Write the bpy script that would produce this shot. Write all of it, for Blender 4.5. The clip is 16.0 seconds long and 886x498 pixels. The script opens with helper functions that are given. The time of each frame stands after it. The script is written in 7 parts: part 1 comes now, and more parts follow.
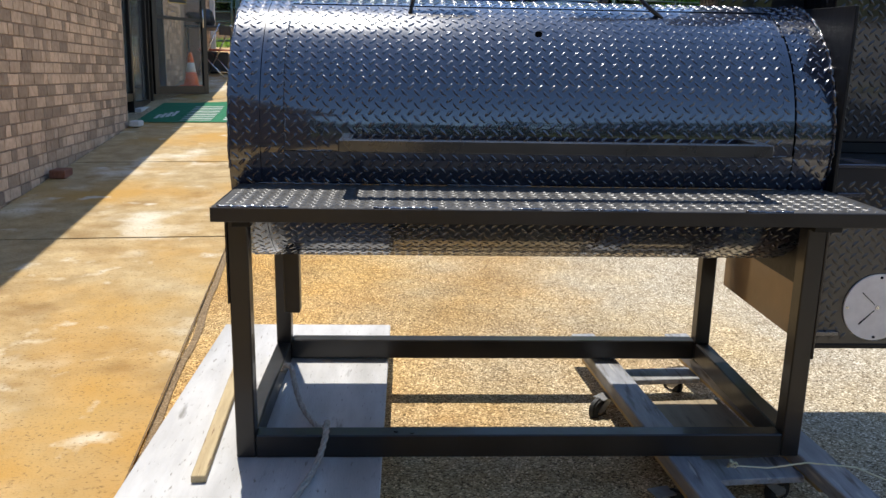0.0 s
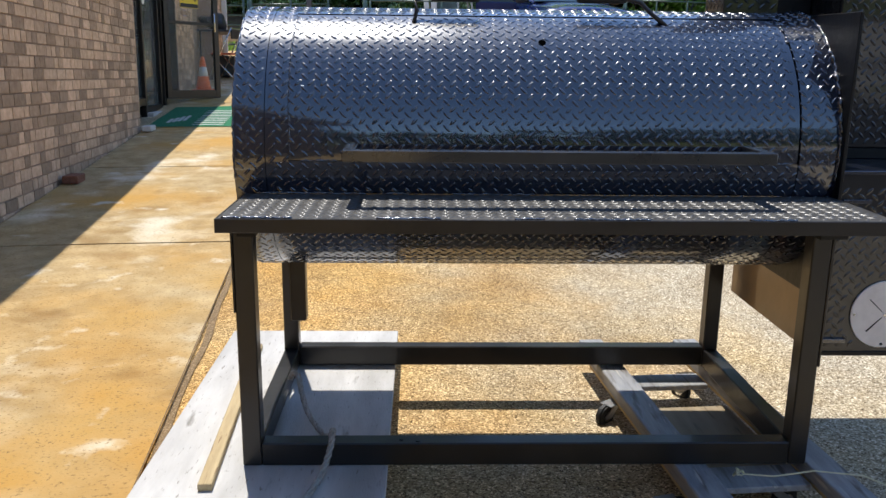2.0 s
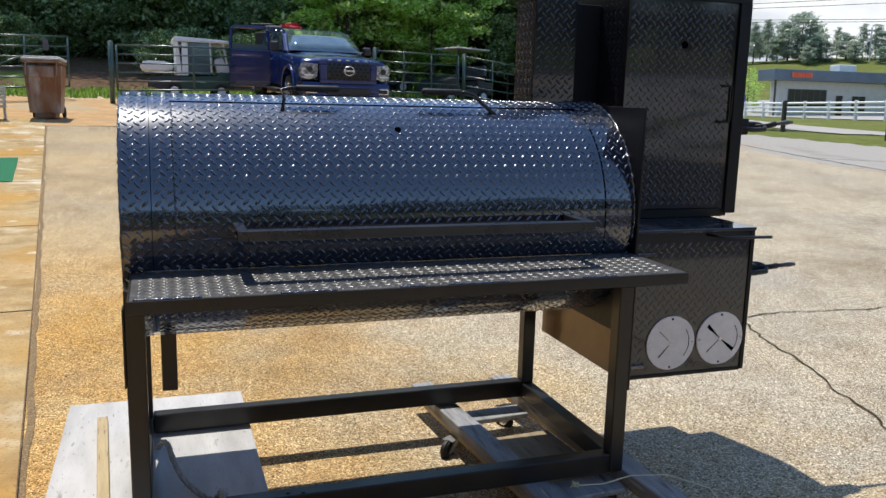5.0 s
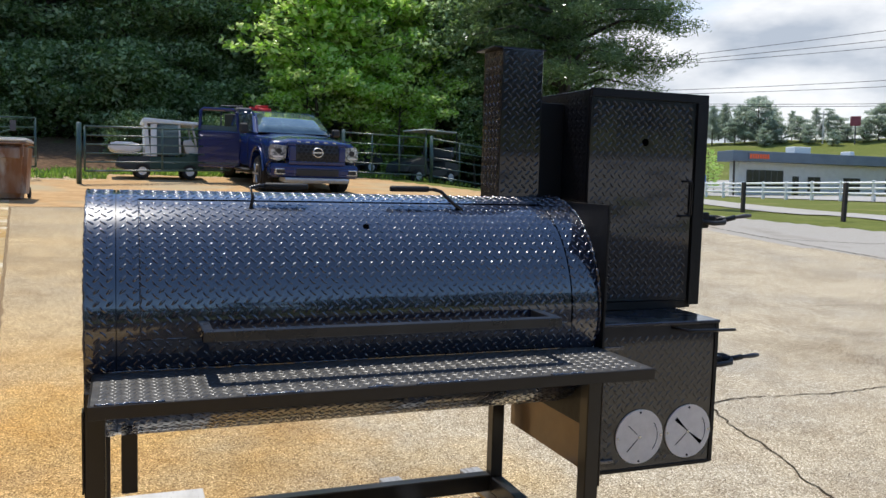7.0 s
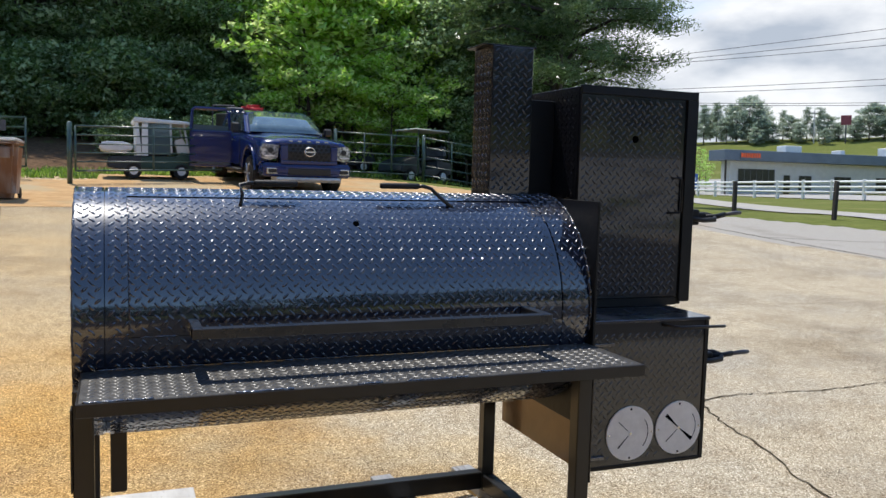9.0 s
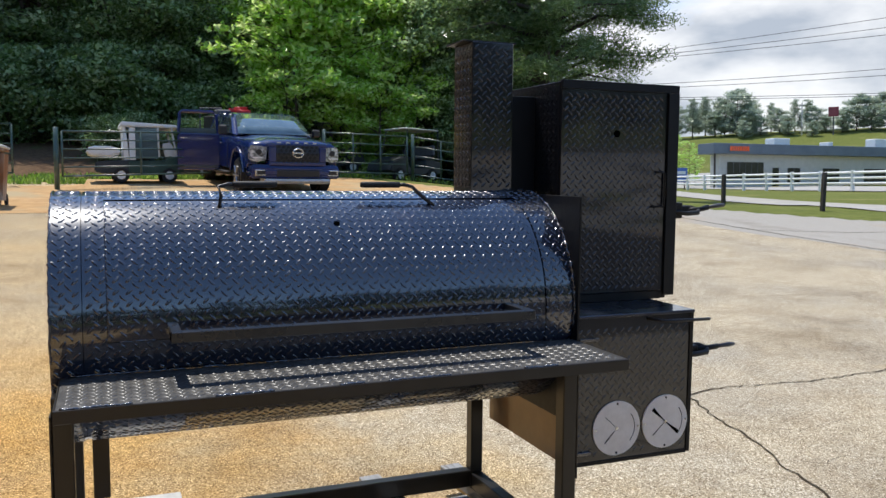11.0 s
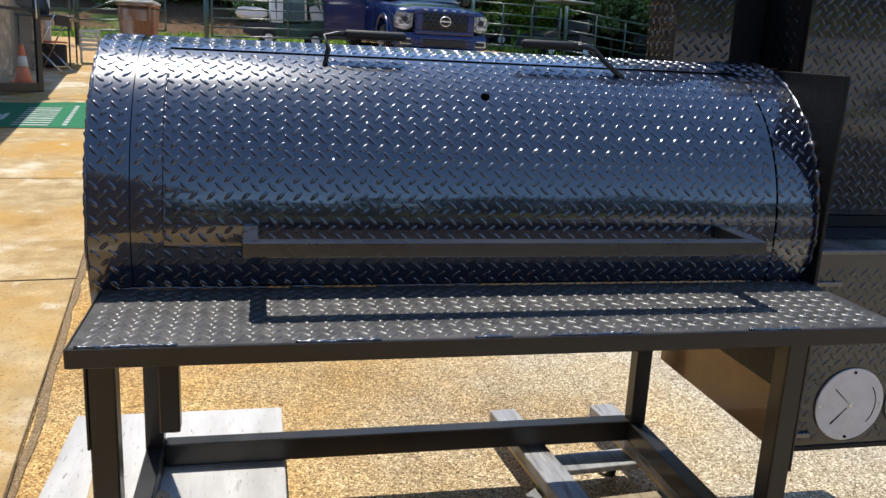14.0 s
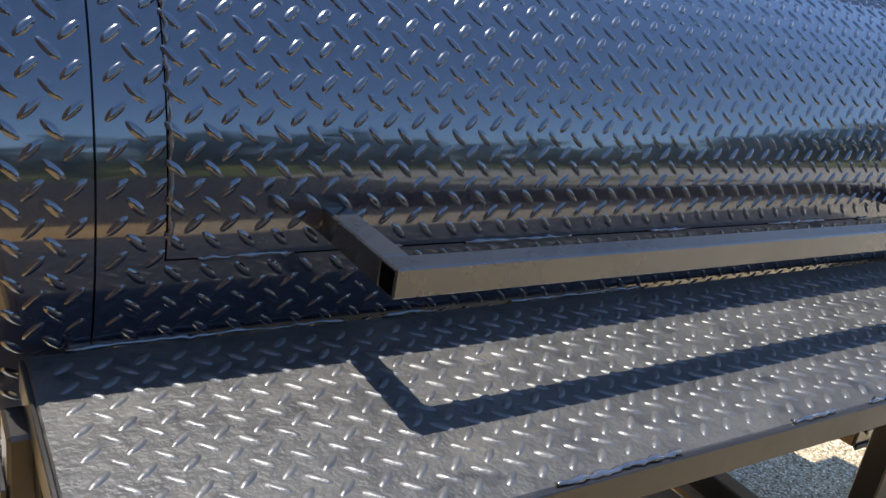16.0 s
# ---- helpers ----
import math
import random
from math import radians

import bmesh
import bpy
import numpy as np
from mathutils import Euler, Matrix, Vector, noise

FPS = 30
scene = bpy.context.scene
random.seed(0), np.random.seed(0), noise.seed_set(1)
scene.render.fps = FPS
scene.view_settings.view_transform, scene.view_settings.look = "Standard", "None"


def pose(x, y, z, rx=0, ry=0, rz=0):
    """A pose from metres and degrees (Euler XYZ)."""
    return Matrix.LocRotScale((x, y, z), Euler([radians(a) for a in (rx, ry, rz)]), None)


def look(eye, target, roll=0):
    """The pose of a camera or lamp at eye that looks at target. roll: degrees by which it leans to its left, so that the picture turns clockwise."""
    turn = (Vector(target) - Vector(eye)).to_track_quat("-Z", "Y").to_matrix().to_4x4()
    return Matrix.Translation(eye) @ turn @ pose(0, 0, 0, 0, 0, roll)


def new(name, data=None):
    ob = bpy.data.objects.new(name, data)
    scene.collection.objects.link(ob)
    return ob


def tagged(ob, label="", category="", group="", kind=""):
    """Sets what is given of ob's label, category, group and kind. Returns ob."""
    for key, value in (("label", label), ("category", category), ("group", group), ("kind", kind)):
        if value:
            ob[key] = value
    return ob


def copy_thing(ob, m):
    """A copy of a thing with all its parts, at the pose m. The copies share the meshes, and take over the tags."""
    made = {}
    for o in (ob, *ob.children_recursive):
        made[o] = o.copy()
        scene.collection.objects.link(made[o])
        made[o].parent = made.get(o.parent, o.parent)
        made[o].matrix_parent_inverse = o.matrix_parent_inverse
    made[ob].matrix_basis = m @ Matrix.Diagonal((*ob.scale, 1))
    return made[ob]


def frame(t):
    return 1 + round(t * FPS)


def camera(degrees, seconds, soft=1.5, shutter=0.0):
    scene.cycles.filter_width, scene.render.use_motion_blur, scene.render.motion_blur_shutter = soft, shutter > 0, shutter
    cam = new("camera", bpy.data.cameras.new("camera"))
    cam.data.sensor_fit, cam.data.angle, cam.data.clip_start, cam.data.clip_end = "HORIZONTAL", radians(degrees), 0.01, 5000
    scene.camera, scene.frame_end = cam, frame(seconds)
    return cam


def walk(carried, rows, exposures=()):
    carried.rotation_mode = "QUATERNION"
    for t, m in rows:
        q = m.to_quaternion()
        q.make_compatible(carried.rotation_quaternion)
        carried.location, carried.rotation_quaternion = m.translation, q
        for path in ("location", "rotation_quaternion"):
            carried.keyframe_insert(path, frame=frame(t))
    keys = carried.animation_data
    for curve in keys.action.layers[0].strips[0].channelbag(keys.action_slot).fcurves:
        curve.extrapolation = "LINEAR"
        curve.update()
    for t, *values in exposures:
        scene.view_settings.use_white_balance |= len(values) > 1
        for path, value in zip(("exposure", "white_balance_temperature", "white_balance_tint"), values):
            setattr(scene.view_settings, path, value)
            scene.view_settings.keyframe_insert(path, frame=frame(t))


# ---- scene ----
cam = camera(56.2, 16.0)
PATH = [
    (0, (0.406, -1.889, 1.016), (0.495, 0.067, 0.608), 1.0),
    (0.5, (0.445, -1.863, 1.015), (0.52, 0.092, 0.599), 0.9),
    (1, (0.45, -1.864, 1.022), (0.518, 0.092, 0.608), 0.7),
    (1.5, (0.444, -1.868, 1.025), (0.504, 0.089, 0.619), 0.7),
    (2, (0.426, -1.891, 1.035), (0.484, 0.067, 0.629), 0.6),
    (2.5, (0.331, -1.952, 1.055), (0.563, -0.004, 0.668), 0.6),
    (3, (0.16, -2.045, 1.065), (0.746, -0.173, 0.677), 1.1),
    (5.3, (0.092, -2.084, 1.148), (0.75, -0.216, 0.872), 0.8),
    (5.5, (0.095, -2.083, 1.154), (0.77, -0.218, 0.899), 0.8),
    (6, (0.092, -2.083, 1.171), (0.801, -0.224, 0.973), 0.8),
    (6.5, (0.088, -2.083, 1.181), (0.803, -0.225, 0.985), 0.9),
    (7, (0.09, -2.088, 1.19), (0.807, -0.225, 1.076), 0.9),
    (7.5, (0.088, -2.089, 1.185), (0.81, -0.226, 1.082), 0.8),
    (8, (0.09, -2.091, 1.183), (0.817, -0.23, 1.074), 0.8),
    (8.5, (0.092, -2.09, 1.182), (0.821, -0.231, 1.072), 0.8),
    (9, (0.097, -2.089, 1.183), (0.831, -0.231, 1.068), 0.8),
    (11.5, (0.13, -2.09, 1.179), (0.883, -0.241, 1.061), -0.4),
    (12, (0.122, -2.076, 1.178), (0.88, -0.229, 1.058), 0.7),
    (12.5, (0.12, -2.069, 1.175), (0.877, -0.222, 1.048), 0.8),
    (13, (0.201, -1.999, 1.153), (0.912, -0.134, 1.018), 0.9),
    (13.5, (0.277, -1.785, 1.136), (0.715, 0.153, 0.902), 0.2),
    (14, (0.288, -1.447, 1.158), (0.719, 0.46, 0.7456), 2.5),
    (14.5, (0.284, -1.09, 1.166), (0.693, 0.809, 0.688), 4.6),
    (15, (0.129, -0.807, 1.108), (0.743, 1.043, 0.661), 5.2),
    (15.5, (-0.02, -0.635, 1.122), (1.033, 0.966, 0.548), 7.9),
    (16, (-0.044, -0.616, 1.098), (1.018, 0.957, 0.467), 8.3),
]
walk(cam, [(t, look(eye, target, roll)) for t, eye, target, roll in PATH],
     exposures=[(0.0, 0.76), (2.0, 0.76), (3.0, 0.57), (13.0, 0.54), (14.0, 0.76), (14.5, 0.83), (15.0, 0.93), (15.5, 1.20), (16.0, 1.44)])

# ---- light ----
SUN_TO = Vector((-0.11, 0.36, 1.0)).normalized()
world = bpy.data.worlds.new("sky")
scene.world = world
world.use_nodes = True


def sky_nodes():
    nt = world.node_tree
    nt.nodes.clear()
    out = nt.nodes.new("ShaderNodeOutputWorld")
    bg = nt.nodes.new("ShaderNodeBackground")
    sky = nt.nodes.new("ShaderNodeTexSky")
    sky.sky_type = "NISHITA"
    sky.sun_disc = False
    sky.sun_elevation = math.asin(SUN_TO.z)
    sky.sun_rotation = math.atan2(SUN_TO.x, SUN_TO.y)
    sky.air_density, sky.dust_density, sky.ozone_density = 0.95, 0.05, 4.6
    co = nt.nodes.new("ShaderNodeTexCoord")
    mp = nt.nodes.new("ShaderNodeMapping")
    mp.inputs["Scale"].default_value = (1.0, 1.0, 2.6)
    n1 = nt.nodes.new("ShaderNodeTexNoise")
    n1.inputs["Scale"].default_value = 2.3
    n1.inputs["Detail"].default_value = 8
    n1.inputs["Roughness"].default_value = 0.58
    ramp = nt.nodes.new("ShaderNodeValToRGB")
    ramp.color_ramp.elements[0].position, ramp.color_ramp.elements[1].position = 0.15, 0.37
    n2 = nt.nodes.new("ShaderNodeTexNoise")
    n2.inputs["Scale"].default_value = 6.5
    n2.inputs["Detail"].default_value = 6
    tint = nt.nodes.new("ShaderNodeValToRGB")
    tint.color_ramp.elements[0].position, tint.color_ramp.elements[1].position = 0.38, 0.62
    tint.color_ramp.elements[0].color = (2.3, 2.55, 2.95, 1)
    tint.color_ramp.elements[1].color = (4.6, 4.65, 4.75, 1)
    sep = nt.nodes.new("ShaderNodeSeparateXYZ")
    band = nt.nodes.new("ShaderNodeMapRange")
    band.inputs["From Min"].default_value, band.inputs["From Max"].default_value = 0.30, 0.46
    band.inputs["To Min"].default_value, band.inputs["To Max"].default_value = 0.96, 0.0
    mul = nt.nodes.new("ShaderNodeMath")
    mul.operation = "MULTIPLY"
    mix = nt.nodes.new("ShaderNodeMix")
    mix.data_type = "RGBA"
    ln = nt.links.new
    ln(co.outputs["Generated"], mp.inputs["Vector"])
    ln(mp.outputs["Vector"], n1.inputs["Vector"])
    ln(mp.outputs["Vector"], n2.inputs["Vector"])
    ln(n1.outputs["Fac"], ramp.inputs["Fac"])
    ln(n2.outputs["Fac"], tint.inputs["Fac"])
    ln(co.outputs["Generated"], sep.inputs["Vector"])
    ln(sep.outputs["Z"], band.inputs["Value"])
    ln(ramp.outputs["Color"], mul.inputs[0])
    ln(band.outputs["Result"], mul.inputs[1])
    # the cloud bank stands over the road side; the sky behind is clear
    dot = nt.nodes.new("ShaderNodeVectorMath")
    dot.operation = "DOT_PRODUCT"
    dot.inputs[1].default_value = (0.55, 0.83, 0.0)
    side = nt.nodes.new("ShaderNodeMapRange")
    side.interpolation_type = "SMOOTHSTEP"
    side.inputs["From Min"].default_value, side.inputs["From Max"].default_value = 0.0, 0.6
    mul2 = nt.nodes.new("ShaderNodeMath")
    mul2.operation = "MULTIPLY"
    ln(co.outputs["Generated"], dot.inputs[0])
    ln(dot.outputs["Value"], side.inputs["Value"])
    ln(mul.outputs["Value"], mul2.inputs[0])
    ln(side.outputs["Result"], mul2.inputs[1])
    ln(mul2.outputs["Value"], mix.inputs["Factor"])
    ln(sky.outputs["Color"], mix.inputs["A"])
    ln(tint.outputs["Color"], mix.inputs["B"])
    ln(mix.outputs["Result"], bg.inputs["Color"])
    bg.inputs["Strength"].default_value = 0.15
    ln(bg.outputs["Background"], out.inputs["Surface"])


sky_nodes()
sun = new("sun", bpy.data.lights.new("sun", "SUN"))
sun.data.energy, sun.data.angle, sun.data.color = 3.25, radians(0.55), (1.0, 0.95, 0.87)
sun.matrix_world = look((0, 0, 30), Vector((0, 0, 30)) - SUN_TO)


# ---- materials ----
def shader(name, colors, rough=0.6, metal=0.0, scale=8.0, bump=0.0, bump_scale=60.0, coat=0.0, spec=0.5, spots=None, stretch=(1, 1, 1), vary=0.0, rough_vary=0.0, space="Object", detail=6.0, tight=0.2, coat_ior=1.5, coat_rough=0.06):
    """Two-scale noise material. colors: stops from dark to light; spots: (colour, scale, low, high) laid over as stains."""
    m = bpy.data.materials.new(name)
    m.use_nodes = True
    nt = m.node_tree
    b = nt.nodes["Principled BSDF"]
    ln = nt.links.new
    co = nt.nodes.new("ShaderNodeTexCoord")
    mp = nt.nodes.new("ShaderNodeMapping")
    mp.inputs["Scale"].default_value = stretch
    ln(co.outputs[space], mp.inputs["Vector"])
    n = nt.nodes.new("ShaderNodeTexNoise")
    n.inputs["Scale"].default_value, n.inputs["Detail"].default_value = scale, detail
    n.inputs["Roughness"].default_value = 0.6
    ln(mp.outputs["Vector"], n.inputs["Vector"])
    r = nt.nodes.new("ShaderNodeValToRGB")
    els = r.color_ramp.elements
    while len(els) < len(colors):
        els.new(0.5)
    for i, c in enumerate(colors):
        els[i].position = 0.5 - tight + 2 * tight * i / max(1, len(colors) - 1)
        els[i].color = (*c, 1)
    ln(n.outputs["Fac"], r.inputs["Fac"])
    col = r.outputs["Color"]
    for k, (sc, ss, lo, hi) in enumerate(spots or ()):
        n2 = nt.nodes.new("ShaderNodeTexNoise")
        n2.inputs["Scale"].default_value, n2.inputs["Detail"].default_value = ss, 8
        mo = nt.nodes.new("ShaderNodeMapping")
        mo.inputs["Location"].default_value = (3.7 * k + 1.3, 5.1 * k, 2.2 * k)
        ln(mp.outputs["Vector"], mo.inputs["Vector"])
        ln(mo.outputs["Vector"], n2.inputs["Vector"])
        mr = nt.nodes.new("ShaderNodeMapRange")
        mr.inputs["From Min"].default_value, mr.inputs["From Max"].default_value = lo, hi
        ln(n2.outputs["Fac"], mr.inputs["Value"])
        mx = nt.nodes.new("ShaderNodeMix")
        mx.data_type = "RGBA"
        mx.inputs["B"].default_value = (*sc, 1)
        ln(mr.outputs["Result"], mx.inputs["Factor"])
        ln(col, mx.inputs["A"])
        col = mx.outputs["Result"]
    if vary:
        oi = nt.nodes.new("ShaderNodeObjectInfo")
        mr = nt.nodes.new("ShaderNodeMapRange")
        mr.inputs["To Min"].default_value, mr.inputs["To Max"].default_value = 1 - vary, 1 + vary
        ln(oi.outputs["Random"], mr.inputs["Value"])
        hs = nt.nodes.new("ShaderNodeHueSaturation")
        ln(mr.outputs["Result"], hs.inputs["Value"])
        ln(col, hs.inputs["Color"])
        col = hs.outputs["Color"]
    ln(col, b.inputs["Base Color"])
    b.inputs["Roughness"].default_value, b.inputs["Metallic"].default_value = rough, metal
    b.inputs["Coat Weight"].default_value, b.inputs["Specular IOR Level"].default_value = coat, spec
    b.inputs["Coat Roughness"].default_value = coat_rough
    b.inputs["Coat IOR"].default_value = coat_ior
    if rough_vary:
        mr = nt.nodes.new("ShaderNodeMapRange")
        mr.inputs["From Min"].default_value, mr.inputs["From Max"].default_value = 0.3, 0.7
        mr.inputs["To Min"].default_value, mr.inputs["To Max"].default_value = max(0.02, rough - rough_vary), rough + rough_vary
        ln(n.outputs["Fac"], mr.inputs["Value"])
        ln(mr.outputs["Result"], b.inputs["Roughness"])
    if bump:
        nb = nt.nodes.new("ShaderNodeTexNoise")
        nb.inputs["Scale"].default_value, nb.inputs["Detail"].default_value = bump_scale, 4
        ln(mp.outputs["Vector"], nb.inputs["Vector"])
        bp = nt.nodes.new("ShaderNodeBump")
        bp.inputs["Strength"].default_value, bp.inputs["Distance"].default_value = bump, 0.01
        ln(nb.outputs["Fac"], bp.inputs["Height"])
        ln(bp.outputs["Normal"], b.inputs["Normal"])
    return m


def glassy(name, tint, rough=0.02, alpha=0.25):
    m = bpy.data.materials.new(name)
    m.use_nodes = True
    b = m.node_tree.nodes["Principled BSDF"]
    b.inputs["Base Color"].default_value = (*tint, 1)
    b.inputs["Roughness"].default_value = rough
    b.inputs["Transmission Weight"].default_value = 1.0 - alpha
    b.inputs["IOR"].default_value = 1.12 if alpha < 0.5 else 1.45
    return m


# Blue in this base stands for sky reflected in plain black enamel.
BLACK = shader("sky_tinted_black_enamel", [(0.006, 0.0085, 0.021), (0.009, 0.012, 0.027)], rough=0.27, scale=5, bump=0.02, bump_scale=18, spec=0.5, rough_vary=0.05, coat=1.0, coat_ior=1.88, coat_rough=0.06, spots=[((0.016, 0.018, 0.026), 60, 0.62, 0.75)])
SHELF = shader("worn_black_plate", [(0.030, 0.029, 0.028), (0.052, 0.050, 0.046)], rough=0.50, scale=22, bump=0.22, bump_scale=120, spec=0.55, rough_vary=0.10, spots=[((0.075, 0.070, 0.060), 14, 0.56, 0.74), ((0.012, 0.012, 0.014), 40, 0.58, 0.72)], detail=10)
SHELFLUG = shader("polished_lug_steel", [(0.05, 0.05, 0.052), (0.10, 0.098, 0.094)], rough=0.43, scale=60, metal=0.2, bump=0.1, bump_scale=200, spec=0.8, rough_vary=0.08)
HANDLE = shader("worn_handle_paint", [(0.012, 0.012, 0.012), (0.022, 0.0215, 0.021)], rough=0.3, scale=9, bump=0.05, bump_scale=25, spec=0.7, rough_vary=0.08, coat=1.0, coat_ior=1.56, coat_rough=0.1)
TUBE = shader("black_painted_tube", [(0.011, 0.0095, 0.0085), (0.020, 0.017, 0.015)], rough=0.36, scale=9, bump=0.06, bump_scale=25, spec=0.45, rough_vary=0.08, coat=0.1)
FLATBLACK = shader("flat_black_steel", [(0.005, 0.005, 0.0055), (0.009, 0.009, 0.0095)], rough=0.45, scale=10, bump=0.1, bump_scale=40, spec=0.3)
SATIN = shader("satin_black_panel", [(0.006, 0.0065, 0.009), (0.010, 0.0105, 0.014)], rough=0.34, scale=6, bump=0.02, bump_scale=20, rough_vary=0.05, spec=0.2, coat=1.0, coat_rough=0.05, coat_ior=1.62)
# Brown steel, its colour raised to carry the reflected sunlit ground.
BROWNSIDE = shader("ground_tinted_steel", [(0.15, 0.085, 0.034), (0.24, 0.145, 0.062)], rough=0.34, scale=4, metal=0.35, bump=0.05, bump_scale=30, coat=0.4, spots=[((0.045, 0.03, 0.02), 5, 0.60, 0.72)])
VENT = shader("brushed_vent_disc", [(0.72, 0.66, 0.60), (0.84, 0.78, 0.72)], rough=0.5, scale=30, bump=0.03, bump_scale=90)
# Dead black fill that paints the dark of holes and gaps.
VENTCUT = shader("black_gap_fill", [(0.001, 0.001, 0.001), (0.002, 0.002, 0.002)], rough=1.0, spec=0.0)
GRIP = shader("black_rubber", [(0.008, 0.008, 0.008), (0.015, 0.015, 0.015)], rough=0.65, scale=20, bump=0.1, bump_scale=200)
BEAD = shader("weld_bead", [(0.012, 0.013, 0.018), (0.05, 0.05, 0.06)], rough=0.16, scale=40, bump=0.3, bump_scale=160, coat=1.0, coat_ior=1.9, coat_rough=0.08)
ZINC = shader("dull_zinc", [(0.22, 0.22, 0.22), (0.34, 0.34, 0.34)], rough=0.45, metal=0.7, scale=30, bump=0.1, bump_scale=80)
CHROME = shader("bright_steel", [(0.5, 0.5, 0.5), (0.65, 0.65, 0.66)], rough=0.25, metal=1.0, scale=30)
WHITEWOOD = shader("weathered_white_plywood", [(0.44, 0.43, 0.415), (0.60, 0.59, 0.57)], rough=0.75, scale=4, stretch=(4.0, 0.8, 4.0), bump=0.2, bump_scale=60, spots=[((0.33, 0.32, 0.30), 1.3, 0.52, 0.78), ((0.17, 0.155, 0.13), 6, 0.66, 0.76), ((0.24, 0.22, 0.19), 30, 0.62, 0.72)], detail=12)
PINE = shader("pine_lumber", [(0.42, 0.30, 0.14), (0.60, 0.47, 0.27)], rough=0.7, scale=5, stretch=(14, 1.2, 14), bump=0.2, bump_scale=30)
ENDGRAIN = shader("brown_end_grain", [(0.34, 0.17, 0.05), (0.50, 0.29, 0.11)], rough=0.85, scale=30, bump=0.3, bump_scale=90)
PALEPINE = shader("pale_pine_strip", [(0.38, 0.28, 0.14), (0.52, 0.41, 0.23)], rough=0.7, scale=5, stretch=(14, 1.2, 14), bump=0.2, bump_scale=30, spots=[((0.22, 0.13, 0.06), 9, 0.60, 0.70)])
GREYPAINT = shader("blue_grey_painted_board", [(0.20, 0.205, 0.215), (0.36, 0.36, 0.36)], rough=0.55, scale=5, stretch=(8, 1, 8), bump=0.2, bump_scale=30, spots=[((0.12, 0.10, 0.085), 6, 0.55, 0.7), ((0.50, 0.47, 0.42), 7, 0.60, 0.70)])
PLY = shader("raw_plywood", [(0.22, 0.165, 0.095), (0.33, 0.26, 0.165)], rough=0.75, scale=3, stretch=(8, 1, 8), bump=0.15, bump_scale=30, spots=[((0.13, 0.09, 0.05), 7, 0.6, 0.75)])
ORANGE = shader("orange_tag", [(0.75, 0.12, 0.03), (0.85, 0.2, 0.05)], rough=0.6, scale=20)
ROPE = shader("braided_rope", [(0.30, 0.29, 0.26), (0.48, 0.46, 0.42)], rough=0.9, scale=80, bump=0.6, bump_scale=180)
STRING = shader("thin_cord", [(0.60, 0.56, 0.34), (0.74, 0.70, 0.46)], rough=0.9, scale=60)
DARKGROUND = shader("unseen_dark_ground", [(0.028, 0.028, 0.029), (0.055, 0.054, 0.052)], rough=0.95, spec=0.1, scale=60, bump=0.6, bump_scale=90, spots=[((0.075, 0.07, 0.062), 0.5, 0.5, 0.7)])



